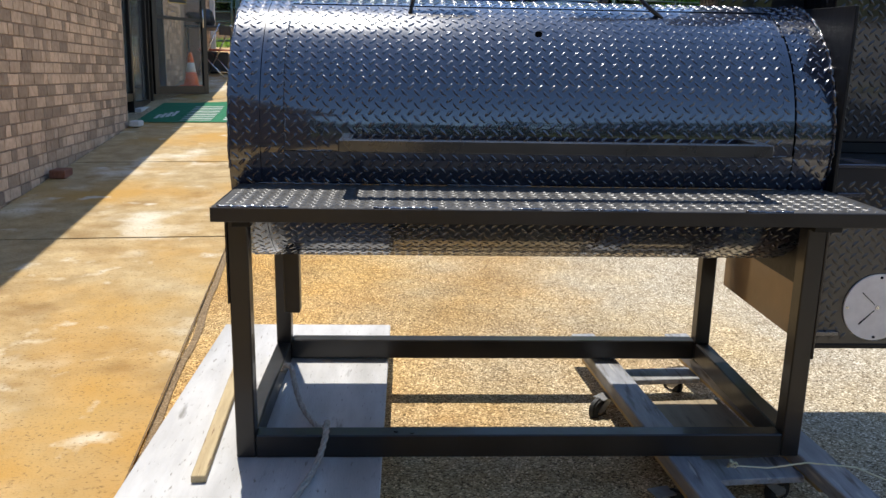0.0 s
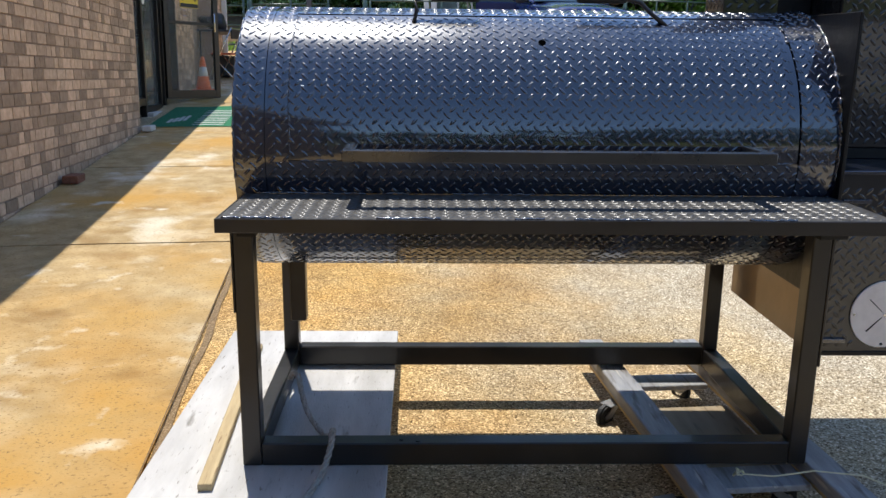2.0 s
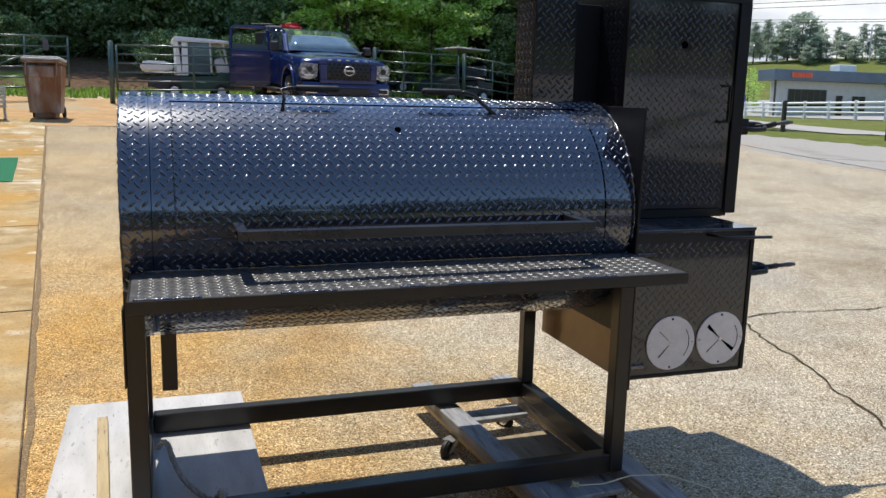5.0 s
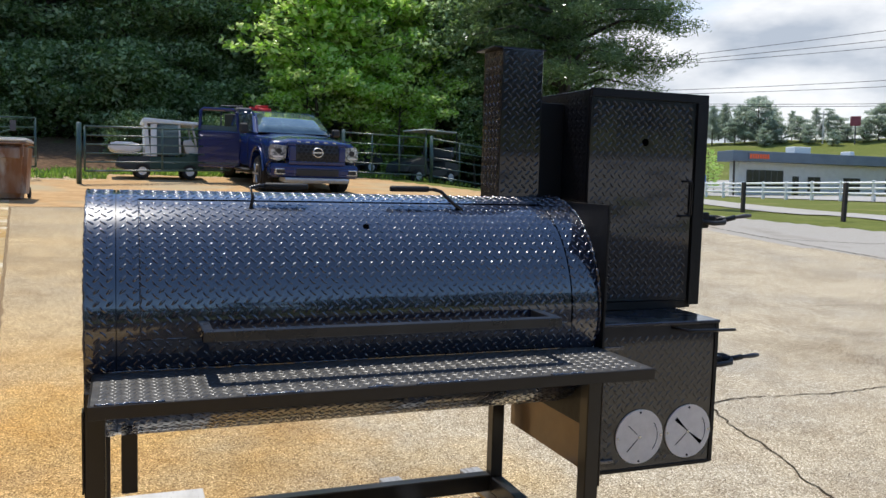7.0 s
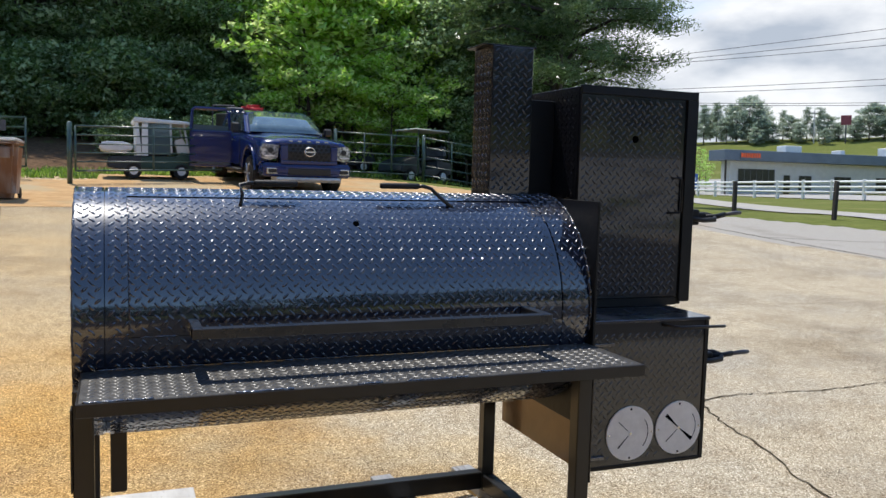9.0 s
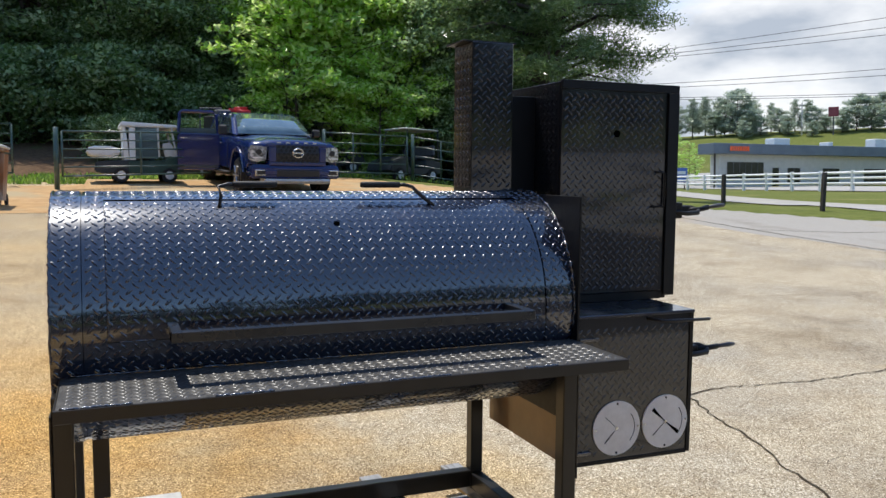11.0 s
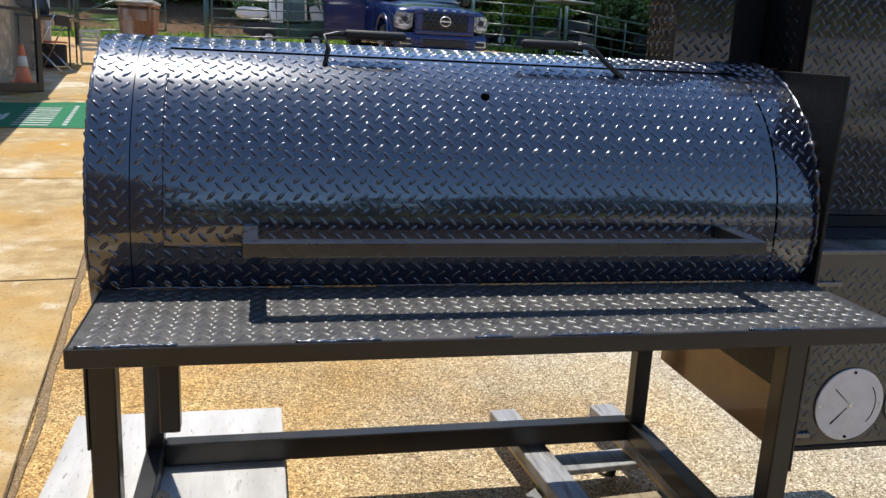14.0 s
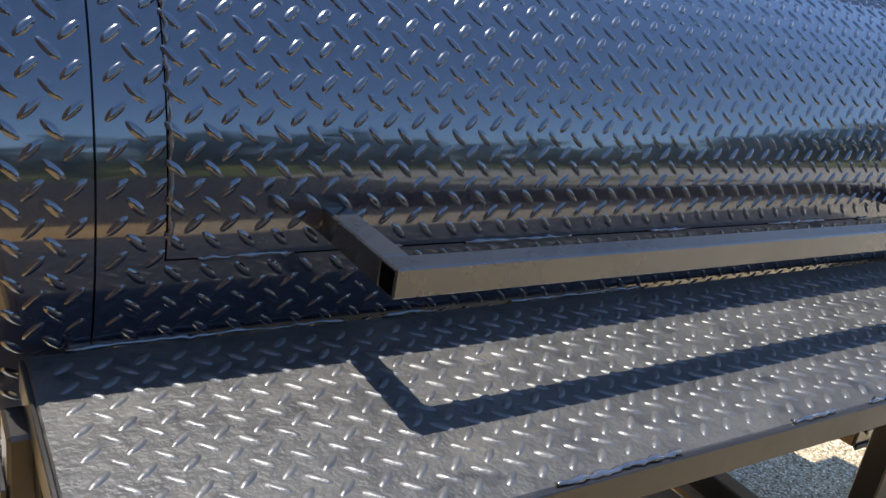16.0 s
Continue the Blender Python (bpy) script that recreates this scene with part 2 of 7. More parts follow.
def aggregate(name, stones, cell, stains, relief=0.9):
    """Worn exposed-aggregate paving: small stones in a binder, then larger stains. stones: stops from dark to light."""
    m = bpy.data.materials.new(name)
    m.use_nodes = True
    nt = m.node_tree
    b = nt.nodes["Principled BSDF"]
    ln = nt.links.new
    co = nt.nodes.new("ShaderNodeTexCoord")
    warp = nt.nodes.new("ShaderNodeTexNoise")
    warp.inputs["Scale"].default_value, warp.inputs["Detail"].default_value = cell * 0.7, 2
    ln(co.outputs["Object"], warp.inputs["Vector"])
    wob = nt.nodes.new("ShaderNodeVectorMath")
    wob.operation = "MULTIPLY_ADD"
    wob.inputs[1].default_value = (0.5 / cell,) * 3
    ln(warp.outputs["Color"], wob.inputs[0])
    ln(co.outputs["Object"], wob.inputs[2])
    v = nt.nodes.new("ShaderNodeTexVoronoi")
    v.inputs["Scale"].default_value = cell
    ln(wob.outputs["Vector"], v.inputs["Vector"])
    sep = nt.nodes.new("ShaderNodeSeparateColor")
    ln(v.outputs["Color"], sep.inputs["Color"])
    r = nt.nodes.new("ShaderNodeValToRGB")
    while len(r.color_ramp.elements) < len(stones):
        r.color_ramp.elements.new(0.5)
    for k, (pos, c) in enumerate(stones):
        r.color_ramp.elements[k].position, r.color_ramp.elements[k].color = pos, (*c, 1)
    ln(sep.outputs["Red"], r.inputs["Fac"])
    col = r.outputs["Color"]
    for k, (sc, ss, lo, hi, top) in enumerate(stains):
        n2 = nt.nodes.new("ShaderNodeTexNoise")
        n2.inputs["Scale"].default_value, n2.inputs["Detail"].default_value, n2.inputs["Roughness"].default_value = ss, 9, 0.62
        mo = nt.nodes.new("ShaderNodeMapping")
        mo.inputs["Location"].default_value = (3.7 * k + 1.3, 5.1 * k + 0.4, 2.2 * k)
        ln(co.outputs["Object"], mo.inputs["Vector"])
        ln(mo.outputs["Vector"], n2.inputs["Vector"])
        mr = nt.nodes.new("ShaderNodeMapRange")
        mr.inputs["From Min"].default_value, mr.inputs["From Max"].default_value, mr.inputs["To Max"].default_value = lo, hi, top
        ln(n2.outputs["Fac"], mr.inputs["Value"])
        mx = nt.nodes.new("ShaderNodeMix")
        mx.data_type, mx.blend_type = "RGBA", "MULTIPLY"
        mx.inputs["B"].default_value = (*sc, 1)
        ln(mr.outputs["Result"], mx.inputs["Factor"])
        ln(col, mx.inputs["A"])
        col = mx.outputs["Result"]
    ln(col, b.inputs["Base Color"])
    b.inputs["Roughness"].default_value, b.inputs["Specular IOR Level"].default_value = 0.95, 0.15
    bp = nt.nodes.new("ShaderNodeBump")
    bp.invert = True
    bp.inputs["Strength"].default_value, bp.inputs["Distance"].default_value = relief, 0.5 / cell
    ln(v.outputs["Distance"], bp.inputs["Height"])
    ln(bp.outputs["Normal"], b.inputs["Normal"])
    return m


LOT = aggregate("worn_aggregate_paving", [(0.0, (0.07, 0.05, 0.03)), (0.15, (0.25, 0.197, 0.125)), (0.45, (0.41, 0.34, 0.23)), (0.8, (0.54, 0.46, 0.33)), (1.0, (0.98, 0.88, 0.68))], 215, [((0.82, 0.86, 0.95), 0.45, 0.42, 0.62, 0.9), ((0.66, 0.63, 0.60), 0.8, 0.49, 0.72, 0.9), ((0.80, 0.76, 0.72), 3.2, 0.50, 0.72, 0.9), ((0.80, 0.75, 0.70), 26, 0.54, 0.74, 0.9), ((1.12, 1.10, 1.06), 6, 0.52, 0.72, 0.8)])


def rust_wash(m, colour, x_from, x_to, scale, strength, y_fade=None):
    """Iron stain that has washed off the walk over the paving, patchy and fading away from it."""
    nt = m.node_tree
    b = nt.nodes["Principled BSDF"]
    src = b.inputs["Base Color"].links[0].from_socket
    co = nt.nodes.new("ShaderNodeTexCoord")
    sep = nt.nodes.new("ShaderNodeSeparateXYZ")
    nt.links.new(co.outputs["Object"], sep.inputs["Vector"])
    gx = nt.nodes.new("ShaderNodeMapRange")
    gx.inputs["From Min"].default_value, gx.inputs["From Max"].default_value = x_from, x_to
    gx.inputs["To Min"].default_value, gx.inputs["To Max"].default_value = 0.25, -0.2
    nt.links.new(sep.outputs["X"], gx.inputs["Value"])
    n = nt.nodes.new("ShaderNodeTexNoise")
    n.inputs["Scale"].default_value, n.inputs["Detail"].default_value, n.inputs["Roughness"].default_value = scale, 7, 0.62
    nt.links.new(co.outputs["Object"], n.inputs["Vector"])
    add = nt.nodes.new("ShaderNodeMath")
    add.operation = "ADD"
    nt.links.new(gx.outputs["Result"], add.inputs[0])
    nt.links.new(n.outputs["Fac"], add.inputs[1])
    mr = nt.nodes.new("ShaderNodeMapRange")
    mr.inputs["From Min"].default_value, mr.inputs["From Max"].default_value = 0.42, 0.80
    mr.inputs["To Max"].default_value = strength
    nt.links.new(add.outputs["Value"], mr.inputs["Value"])
    fac = mr.outputs["Result"]
    if y_fade:
        gy = nt.nodes.new("ShaderNodeMapRange")
        gy.inputs["From Min"].default_value, gy.inputs["From Max"].default_value, gy.inputs["To Min"].default_value, gy.inputs["To Max"].default_value = y_fade
        nt.links.new(sep.outputs["Y"], gy.inputs["Value"])
        mul = nt.nodes.new("ShaderNodeMath")
        mul.operation = "MULTIPLY"
        nt.links.new(fac, mul.inputs[0])
        nt.links.new(gy.outputs["Result"], mul.inputs[1])
        fac = mul.outputs["Value"]
    mx = nt.nodes.new("ShaderNodeMix")
    mx.data_type, mx.blend_type = "RGBA", "MULTIPLY"
    mx.inputs["B"].default_value = (*colour, 1)
    nt.links.new(fac, mx.inputs["Factor"])
    nt.links.new(src, mx.inputs["A"])
    nt.links.new(mx.outputs["Result"], b.inputs["Base Color"])


rust_wash(LOT, (1.18, 0.965, 0.575), -0.2, 3.2, 0.7, 1.0, (2.8, 5.0, 1.0, 0.35))
rust_wash(LOT, (1.07, 0.795, 0.42), -0.8, 2.4, 1.7, 0.75, (2.4, 4.2, 1.0, 0.2))
LOT_FAR = shader("grey_worn_paving", [(0.30, 0.275, 0.235), (0.42, 0.395, 0.35)], rough=0.95, spec=0.1, scale=40, bump=0.5, bump_scale=90, spots=[((0.40, 0.30, 0.19), 0.3, 0.5, 0.7), ((0.26, 0.23, 0.19), 0.5, 0.6, 0.72)], detail=8)
LITTER = shader("leaf_litter", [(0.075, 0.045, 0.026), (0.18, 0.11, 0.062)], rough=0.95, spec=0.1, scale=9, bump=0.8, bump_scale=30, spots=[((0.10, 0.15, 0.035), 0.7, 0.58, 0.70)], detail=8)
DIRT = shader("orange_clay_dirt", [(0.40, 0.24, 0.11), (0.56, 0.37, 0.19)], rough=0.95, spec=0.1, scale=3, bump=0.6, bump_scale=40, spots=[((0.42, 0.33, 0.2), 0.6, 0.5, 0.66)], detail=8)
WALK = shader("stained_concrete_walk", [(0.33, 0.235, 0.115), (0.53, 0.41, 0.23)], rough=0.9, scale=7, bump=0.4, bump_scale=160, spec=0.2, spots=[((0.66, 0.60, 0.47), 1.5, 0.55, 0.66), ((0.47, 0.285, 0.085), 1.1, 0.50, 0.68), ((0.25, 0.15, 0.055), 2.6, 0.58, 0.78), ((0.62, 0.55, 0.42), 5.0, 0.62, 0.72), ((0.22, 0.145, 0.065), 90, 0.56, 0.72)], vary=0.05, detail=14)
rust_wash(WALK, (0.98, 0.77, 0.42), -4.0, 6.0, 0.9, 1.0, (1.6, 4.6, 1.0, 0.3))
GRIT = shader("gritty_edge_dirt", [(0.10, 0.062, 0.028), (0.22, 0.145, 0.07), (0.42, 0.31, 0.18)], rough=0.95, scale=140, bump=0.6, bump_scale=160)
JOINT = shader("joint_dirt", [(0.08, 0.05, 0.025), (0.20, 0.13, 0.065)], rough=0.95, scale=30)
CRACK = shader("crack_filler", [(0.028, 0.022, 0.016), (0.10, 0.08, 0.056)], rough=1.0, scale=20, spec=0.0)
GRASS = shader("grass", [(0.092, 0.112, 0.026), (0.165, 0.182, 0.05)], rough=0.95, spec=0.05, scale=3.0, bump=0.8, bump_scale=25, spots=[((0.24, 0.22, 0.09), 0.35, 0.54, 0.80)], detail=8)
ROAD = shader("pale_road", [(0.32, 0.305, 0.275), (0.44, 0.415, 0.375)], rough=0.9, spec=0.1, scale=2, bump=0.3, bump_scale=60)
BRICKM = shader("buff_brown_brick", [(0.38, 0.255, 0.165), (0.56, 0.41, 0.285)], rough=0.9, scale=18, bump=0.4, bump_scale=120, vary=0.44, detail=5)
BRICKI = BRICKM.copy()
BRICKI.name = "buff_brown_brick_far"
_info = next(n for n in BRICKI.node_tree.nodes if n.type == "OBJECT_INFO")
_geo = BRICKI.node_tree.nodes.new("ShaderNodeNewGeometry")
BRICKI.node_tree.links.new(_geo.outputs["Random Per Island"], _info.outputs["Random"].links[0].to_socket)
REDBRICK = shader("broken_red_brick", [(0.16, 0.06, 0.035), (0.26, 0.11, 0.065)], rough=0.95, scale=30, bump=0.5, bump_scale=120)
MORTAR = shader("mortar", [(0.27, 0.19, 0.14), (0.36, 0.26, 0.20)], rough=0.95, scale=30, bump=0.4, bump_scale=100)
BRONZE = shader("dark_bronze_frame", [(0.008, 0.0065, 0.0055), (0.015, 0.012, 0.010)], rough=0.4, scale=8)
GLASS = glassy("clear_glass", (0.82, 0.86, 0.84), alpha=0.04)
DARKGLASS = glassy("tinted_car_glass", (0.10, 0.14, 0.15), alpha=0.75)
WHITEP = shader("white_paint", [(0.66, 0.66, 0.64), (0.76, 0.76, 0.74)], rough=0.55, scale=4, bump=0.05, bump_scale=30)
OFFWHITE = shader("off_white_panel", [(0.52, 0.50, 0.46), (0.62, 0.60, 0.56)], rough=0.6, scale=3)
# Indoor dimness is put into this dark base colour.
INTERIOR = shader("dim_coloured_interior", [(0.05, 0.04, 0.028), (0.09, 0.072, 0.05)], rough=0.8, scale=2)
MATG = shader("green_mat", [(0.008, 0.12, 0.05), (0.016, 0.19, 0.085)], rough=0.95, scale=40, bump=0.4, bump_scale=250)
MATW = shader("mat_white_print", [(0.40, 0.45, 0.41), (0.54, 0.58, 0.53)], rough=0.95, scale=40)
CONE = shader("orange_cone", [(0.80, 0.13, 0.02), (0.90, 0.2, 0.05)], rough=0.5, scale=10)
YELLOW = shader("yellow_sign", [(0.66, 0.46, 0.02), (0.75, 0.55, 0.04)], rough=0.5, scale=6)
BIN = shader("rust_stained_bin", [(0.29, 0.225, 0.185), (0.43, 0.36, 0.31)], rough=0.75, scale=3, bump=0.1, bump_scale=20, stretch=(1, 1, 0.35), spots=[((0.26, 0.12, 0.055), 2.0, 0.48, 0.64), ((0.48, 0.42, 0.37), 3.1, 0.58, 0.7)])
GATEG = shader("green_gate_tube", [(0.026, 0.058, 0.046), (0.05, 0.095, 0.078)], rough=0.35, scale=6, spec=0.7, spots=[((0.30, 0.34, 0.33), 2, 0.60, 0.75)])
TRUCKB = shader("deep_blue_car_paint", [(0.002, 0.011, 0.078), (0.003, 0.014, 0.10)], rough=0.25, scale=3, coat=1.0, spec=0.35, coat_ior=1.38, coat_rough=0.03)
# Pale base colour adds the sky's reflection to the glass.
SCREEN = shader("sky_painted_windscreen", [(0.05, 0.085, 0.085), (0.13, 0.18, 0.175)], rough=0.05, scale=3, spec=0.8, coat=1.0, coat_ior=2.1, coat_rough=0.02)
SILVER = shader("silver_paint", [(0.50, 0.50, 0.49), (0.60, 0.60, 0.59)], rough=0.4, metal=0.25, scale=12)
TRUCKLOW = shader("grey_lower_trim", [(0.06, 0.06, 0.065), (0.09, 0.09, 0.095)], rough=0.5, scale=8)
PLASTIC = shader("black_trim_plastic", [(0.010, 0.010, 0.011), (0.02, 0.02, 0.021)], rough=0.5, scale=15)
TYRE = shader("tyre_rubber", [(0.012, 0.012, 0.012), (0.024, 0.023, 0.022)], rough=0.85, scale=12, bump=0.3, bump_scale=60)
RIM = shader("alloy_rim", [(0.30, 0.30, 0.31), (0.42, 0.42, 0.43)], rough=0.3, metal=0.9, scale=10)
LAMPM = shader("headlamp_lens", [(0.10, 0.10, 0.105), (0.34, 0.34, 0.34), (0.75, 0.75, 0.75)], rough=0.15, metal=0.25, scale=16, coat=1.0, tight=0.12)
REDB = shader("red_plastic", [(0.55, 0.02, 0.02), (0.7, 0.04, 0.035)], rough=0.45, scale=8)
CARTG = shader("faded_green_cart", [(0.014, 0.045, 0.032), (0.022, 0.062, 0.045)], rough=0.4, scale=4)
DARKCART = shader("dark_cart_body", [(0.012, 0.016, 0.02), (0.03, 0.034, 0.04)], rough=0.4, scale=4)
BARK = shader("tree_bark", [(0.035, 0.026, 0.018), (0.085, 0.064, 0.046)], rough=0.95, scale=8, stretch=(1, 1, 0.25), bump=0.8, bump_scale=30)
TANWALL = shader("tan_panel_wall", [(0.27, 0.19, 0.125), (0.37, 0.275, 0.19)], rough=0.85, scale=5, bump=0.2, bump_scale=60, stretch=(1, 1, 4))
SHOPWALL = shader("pale_block_wall", [(0.46, 0.45, 0.42), (0.54, 0.53, 0.50)], rough=0.8, scale=1.5)
FASCIA = shader("slate_blue_fascia", [(0.105, 0.13, 0.17), (0.14, 0.17, 0.21)], rough=0.6, scale=0.8)
SHOPGLASS = shader("dark_shop_window", [(0.02, 0.02, 0.022), (0.035, 0.035, 0.038)], rough=0.1, scale=2)
SIGNRED = shader("orange_red_sign", [(0.80, 0.09, 0.02), (0.9, 0.14, 0.03)], rough=0.5, scale=1)
DARKRED = shader("maroon_sign", [(0.20, 0.03, 0.04), (0.28, 0.05, 0.06)], rough=0.5, scale=1)
BLUES = shader("blue_banner", [(0.05, 0.12, 0.42), (0.1, 0.2, 0.55)], rough=0.5, scale=1)
POSTW = shader("weathered_post", [(0.035, 0.028, 0.022), (0.075, 0.06, 0.048)], rough=0.9, scale=10, stretch=(1, 1, 0.2), bump=0.5, bump_scale=30)
WIRE = shader("utility_wire", [(0.03, 0.03, 0.032), (0.05, 0.05, 0.052)], rough=0.7)
YLINE = shader("yellow_kerb_paint", [(0.62, 0.50, 0.12), (0.70, 0.58, 0.2)], rough=0.8, scale=3)
CHAIRRED = shader("worn_red_seat", [(0.42, 0.09, 0.05), (0.55, 0.16, 0.1)], rough=0.7, scale=10)
CRATE = shader("pale_crate", [(0.5, 0.48, 0.43), (0.62, 0.6, 0.55)], rough=0.7, scale=10)


def leaf_material(name, a, b, c):
    m = bpy.data.materials.new(name)
    m.use_nodes = True
    nt = m.node_tree
    p = nt.nodes["Principled BSDF"]
    geo = nt.nodes.new("ShaderNodeNewGeometry")
    r = nt.nodes.new("ShaderNodeValToRGB")
    r.color_ramp.elements.new(0.5)
    for i, col in enumerate((a, b, c)):
        r.color_ramp.elements[i].position = i / 2
        r.color_ramp.elements[i].color = (*col, 1)
    nt.links.new(geo.outputs["Random Per Island"], r.inputs["Fac"])
    nt.links.new(r.outputs["Color"], p.inputs["Base Color"])
    p.inputs["Roughness"].default_value = 0.24
    p.inputs["Specular IOR Level"].default_value = 1.0
    tr = nt.nodes.new("ShaderNodeBsdfTranslucent")
    nt.links.new(r.outputs["Color"], tr.inputs["Color"])
    mx = nt.nodes.new("ShaderNodeMixShader")
    mx.inputs["Fac"].default_value = 0.6
    nt.links.new(p.outputs["BSDF"], mx.inputs[1])
    nt.links.new(tr.outputs["BSDF"], mx.inputs[2])
    nt.links.new(mx.outputs["Shader"], nt.nodes["Material Output"].inputs["Surface"])
    return m


# The palest stop paints leaf glints into the oak green.
LEAF_D = leaf_material("glint_painted_oak_leaves", (0.09, 0.155, 0.042), (0.20, 0.31, 0.09), (0.58, 0.72, 0.42))
# Raised past leaf colour for sun through the crowns; palest stop paints specks.
LEAF_B = leaf_material("sun_brightened_leaves", (0.25, 0.46, 0.055), (0.50, 0.74, 0.13), (0.84, 0.93, 0.45))
BLADES = leaf_material("grass_blades", (0.12, 0.22, 0.03), (0.21, 0.36, 0.05), (0.34, 0.46, 0.11))
LEAF_P = leaf_material("pine_needles", (0.09, 0.15, 0.045), (0.15, 0.23, 0.07), (0.25, 0.34, 0.14))
LEAF_S = leaf_material("dark_far_leaves", (0.045, 0.08, 0.026), (0.07, 0.115, 0.04), (0.11, 0.16, 0.06))
# Distance haze is mixed into this pale leaf colour.
LEAF_F = leaf_material("haze_painted_leaves", (0.34, 0.41, 0.32), (0.41, 0.48, 0.37), (0.47, 0.53, 0.41))


# ---- building helpers ----
def part(name, bm, material, parent=None, label="", smooth=False, m=None):
    """Links a bmesh (or a mesh) as one mesh object, under a parent where one is given."""
    if isinstance(bm, bpy.types.Mesh):
        me = bm
    else:
        me = bpy.data.meshes.new(name)
        bm.to_mesh(me)
        bm.free()
    me.materials.clear()
    me.materials.append(material)
    if smooth:
        me.polygons.foreach_set("use_smooth", [True] * len(me.polygons))
    ob = new(name, me)
    if parent is not None:
        ob.parent = parent
    if m is not None:
        ob.matrix_basis = m
    return tagged(ob, label)


def thing(name, label, category, m=None, group="", kind=""):
    ob = new(name)
    if m is not None:
        ob.matrix_basis = m
    return tagged(ob, label, category, group, kind)


def box(x0, y0, z0, x1, y1, z1, bevel=0.0, bm=None, m=None, segments=1):
    own = bmesh.new()
    bmesh.ops.create_cube(own, size=1)
    for v in own.verts:
        v.co = Vector((x0 + (v.co.x + 0.5) * (x1 - x0), y0 + (v.co.y + 0.5) * (y1 - y0), z0 + (v.co.z + 0.5) * (z1 - z0)))
    if bevel:
        bmesh.ops.bevel(own, geom=own.edges[:], offset=bevel, segments=segments, affect="EDGES", profile=0.7)
    return merge(bm, own, m)


def merge(bm, own, m=None):
    if m is not None:
        bmesh.ops.transform(own, matrix=m, verts=own.verts)
    if bm is None:
        return own
    tmp = bpy.data.meshes.new("tmp")
    own.to_mesh(tmp)
    own.free()
    bm.from_mesh(tmp)
    bpy.data.meshes.remove(tmp)
    return bm


def rod(points, radius, n=8, bm=None, closed_ends=True, radii=None):
    """A round bar along a polyline."""
    own = bmesh.new()
    pts = [Vector(p) for p in points]
    rings = []
    up = Vector((0.13, 0.37, 1)).normalized()
    for i, p in enumerate(pts):
        d = (pts[min(i + 1, len(pts) - 1)] - pts[max(i - 1, 0)]).normalized()
        a = d.cross(up)
        if a.length < 0.05:
            a = d.cross(Vector((1, 0, 0)))
        a.normalize()
        b = d.cross(a)
        r = radii[i] if radii else radius
        rings.append([own.verts.new(p + (a * math.cos(2 * math.pi * k / n) + b * math.sin(2 * math.pi * k / n)) * r) for k in range(n)])
    for q, s in zip(rings, rings[1:]):
        for k in range(n):
            own.faces.new((q[k], q[(k + 1) % n], s[(k + 1) % n], s[k]))
    if closed_ends:
        own.faces.new(rings[0][::-1])
        own.faces.new(rings[-1])
    bmesh.ops.recalc_face_normals(own, faces=own.faces)
    return merge(bm, own)


def disc(center, axis, radius, depth, n=32, bm=None, bevel=0.0):
    """A solid round plate: centre of its base, axis, radius and thickness."""
    own = bmesh.new()
    bmesh.ops.create_cone(own, cap_ends=True, segments=n, radius1=radius, radius2=radius, depth=depth)
    if bevel:
        bmesh.ops.bevel(own, geom=[e for e in own.edges if abs(e.verts[0].co.z - e.verts[1].co.z) < 1e-6], offset=bevel, segments=2, affect="EDGES")
    ax = Vector(axis).normalized()
    m = Matrix.Translation(Vector(center) + ax * depth / 2) @ ax.to_track_quat("Z", "Y").to_matrix().to_4x4()
    return merge(bm, own, m)


def prism(outline, x0, x1, bm=None, axis="x", bevel=0.0):
    """An outline of (a, b) pairs pushed from x0 to x1. axis x: (y, z) outline; y: (x, z); z: (x, y)."""
    own = bmesh.new()

    def at(a, b, c):
        return {"x": (c, a, b), "y": (a, c, b), "z": (a, b, c)}[axis]
    lo = [own.verts.new(at(a, b, x0)) for a, b in outline]
    hi = [own.verts.new(at(a, b, x1)) for a, b in outline]
    own.faces.new(lo)
    own.faces.new(hi[::-1])
    for i in range(len(lo)):
        j = (i + 1) % len(lo)
        own.faces.new((lo[i], hi[i], hi[j], lo[j]))
    bmesh.ops.recalc_face_normals(own, faces=own.faces)
    if bevel:
        bmesh.ops.bevel(own, geom=own.edges[:], offset=bevel, segments=2, affect="EDGES")
    return merge(bm, own)


# ---- the lie of the land ----
def ground_z(x, y):
    def rise(v):
        def ramp(a, b):
            # the integral of clip((v - a) / (b - a), 0, 1)
            if v <= a:
                return 0.0
            if v <= b:
                return (v - a) ** 2 / (2 * (b - a))
            return (b - a) / 2 + v - b
        return 0.035 * v + 0.042 * ramp(0, 4) + 0.025 * ramp(8, 12) - 0.055 * ramp(21.5, 26)
    near = rise(max(y, -40.0)) - 0.03
    bank = min(1.0, max(0.0, (4.0 - x) / 4.0))
    near += 0.15 * min(8.5, max(0.0, y - 21.6)) * bank * bank * (3 - 2 * bank)
    d = math.hypot(x, y + 2)
    far = 0.95 + 0.02 * max(0.0, d - 25) + 0.19 * min(48.0, max(0.0, d - 105))
    k = min(1.0, max(0.0, (x - 7) / 9)) * min(1.0, max(0.0, (d - 16) / 10))
    k = k * k * (3 - 2 * k)
    return near * (1 - k) + far * k


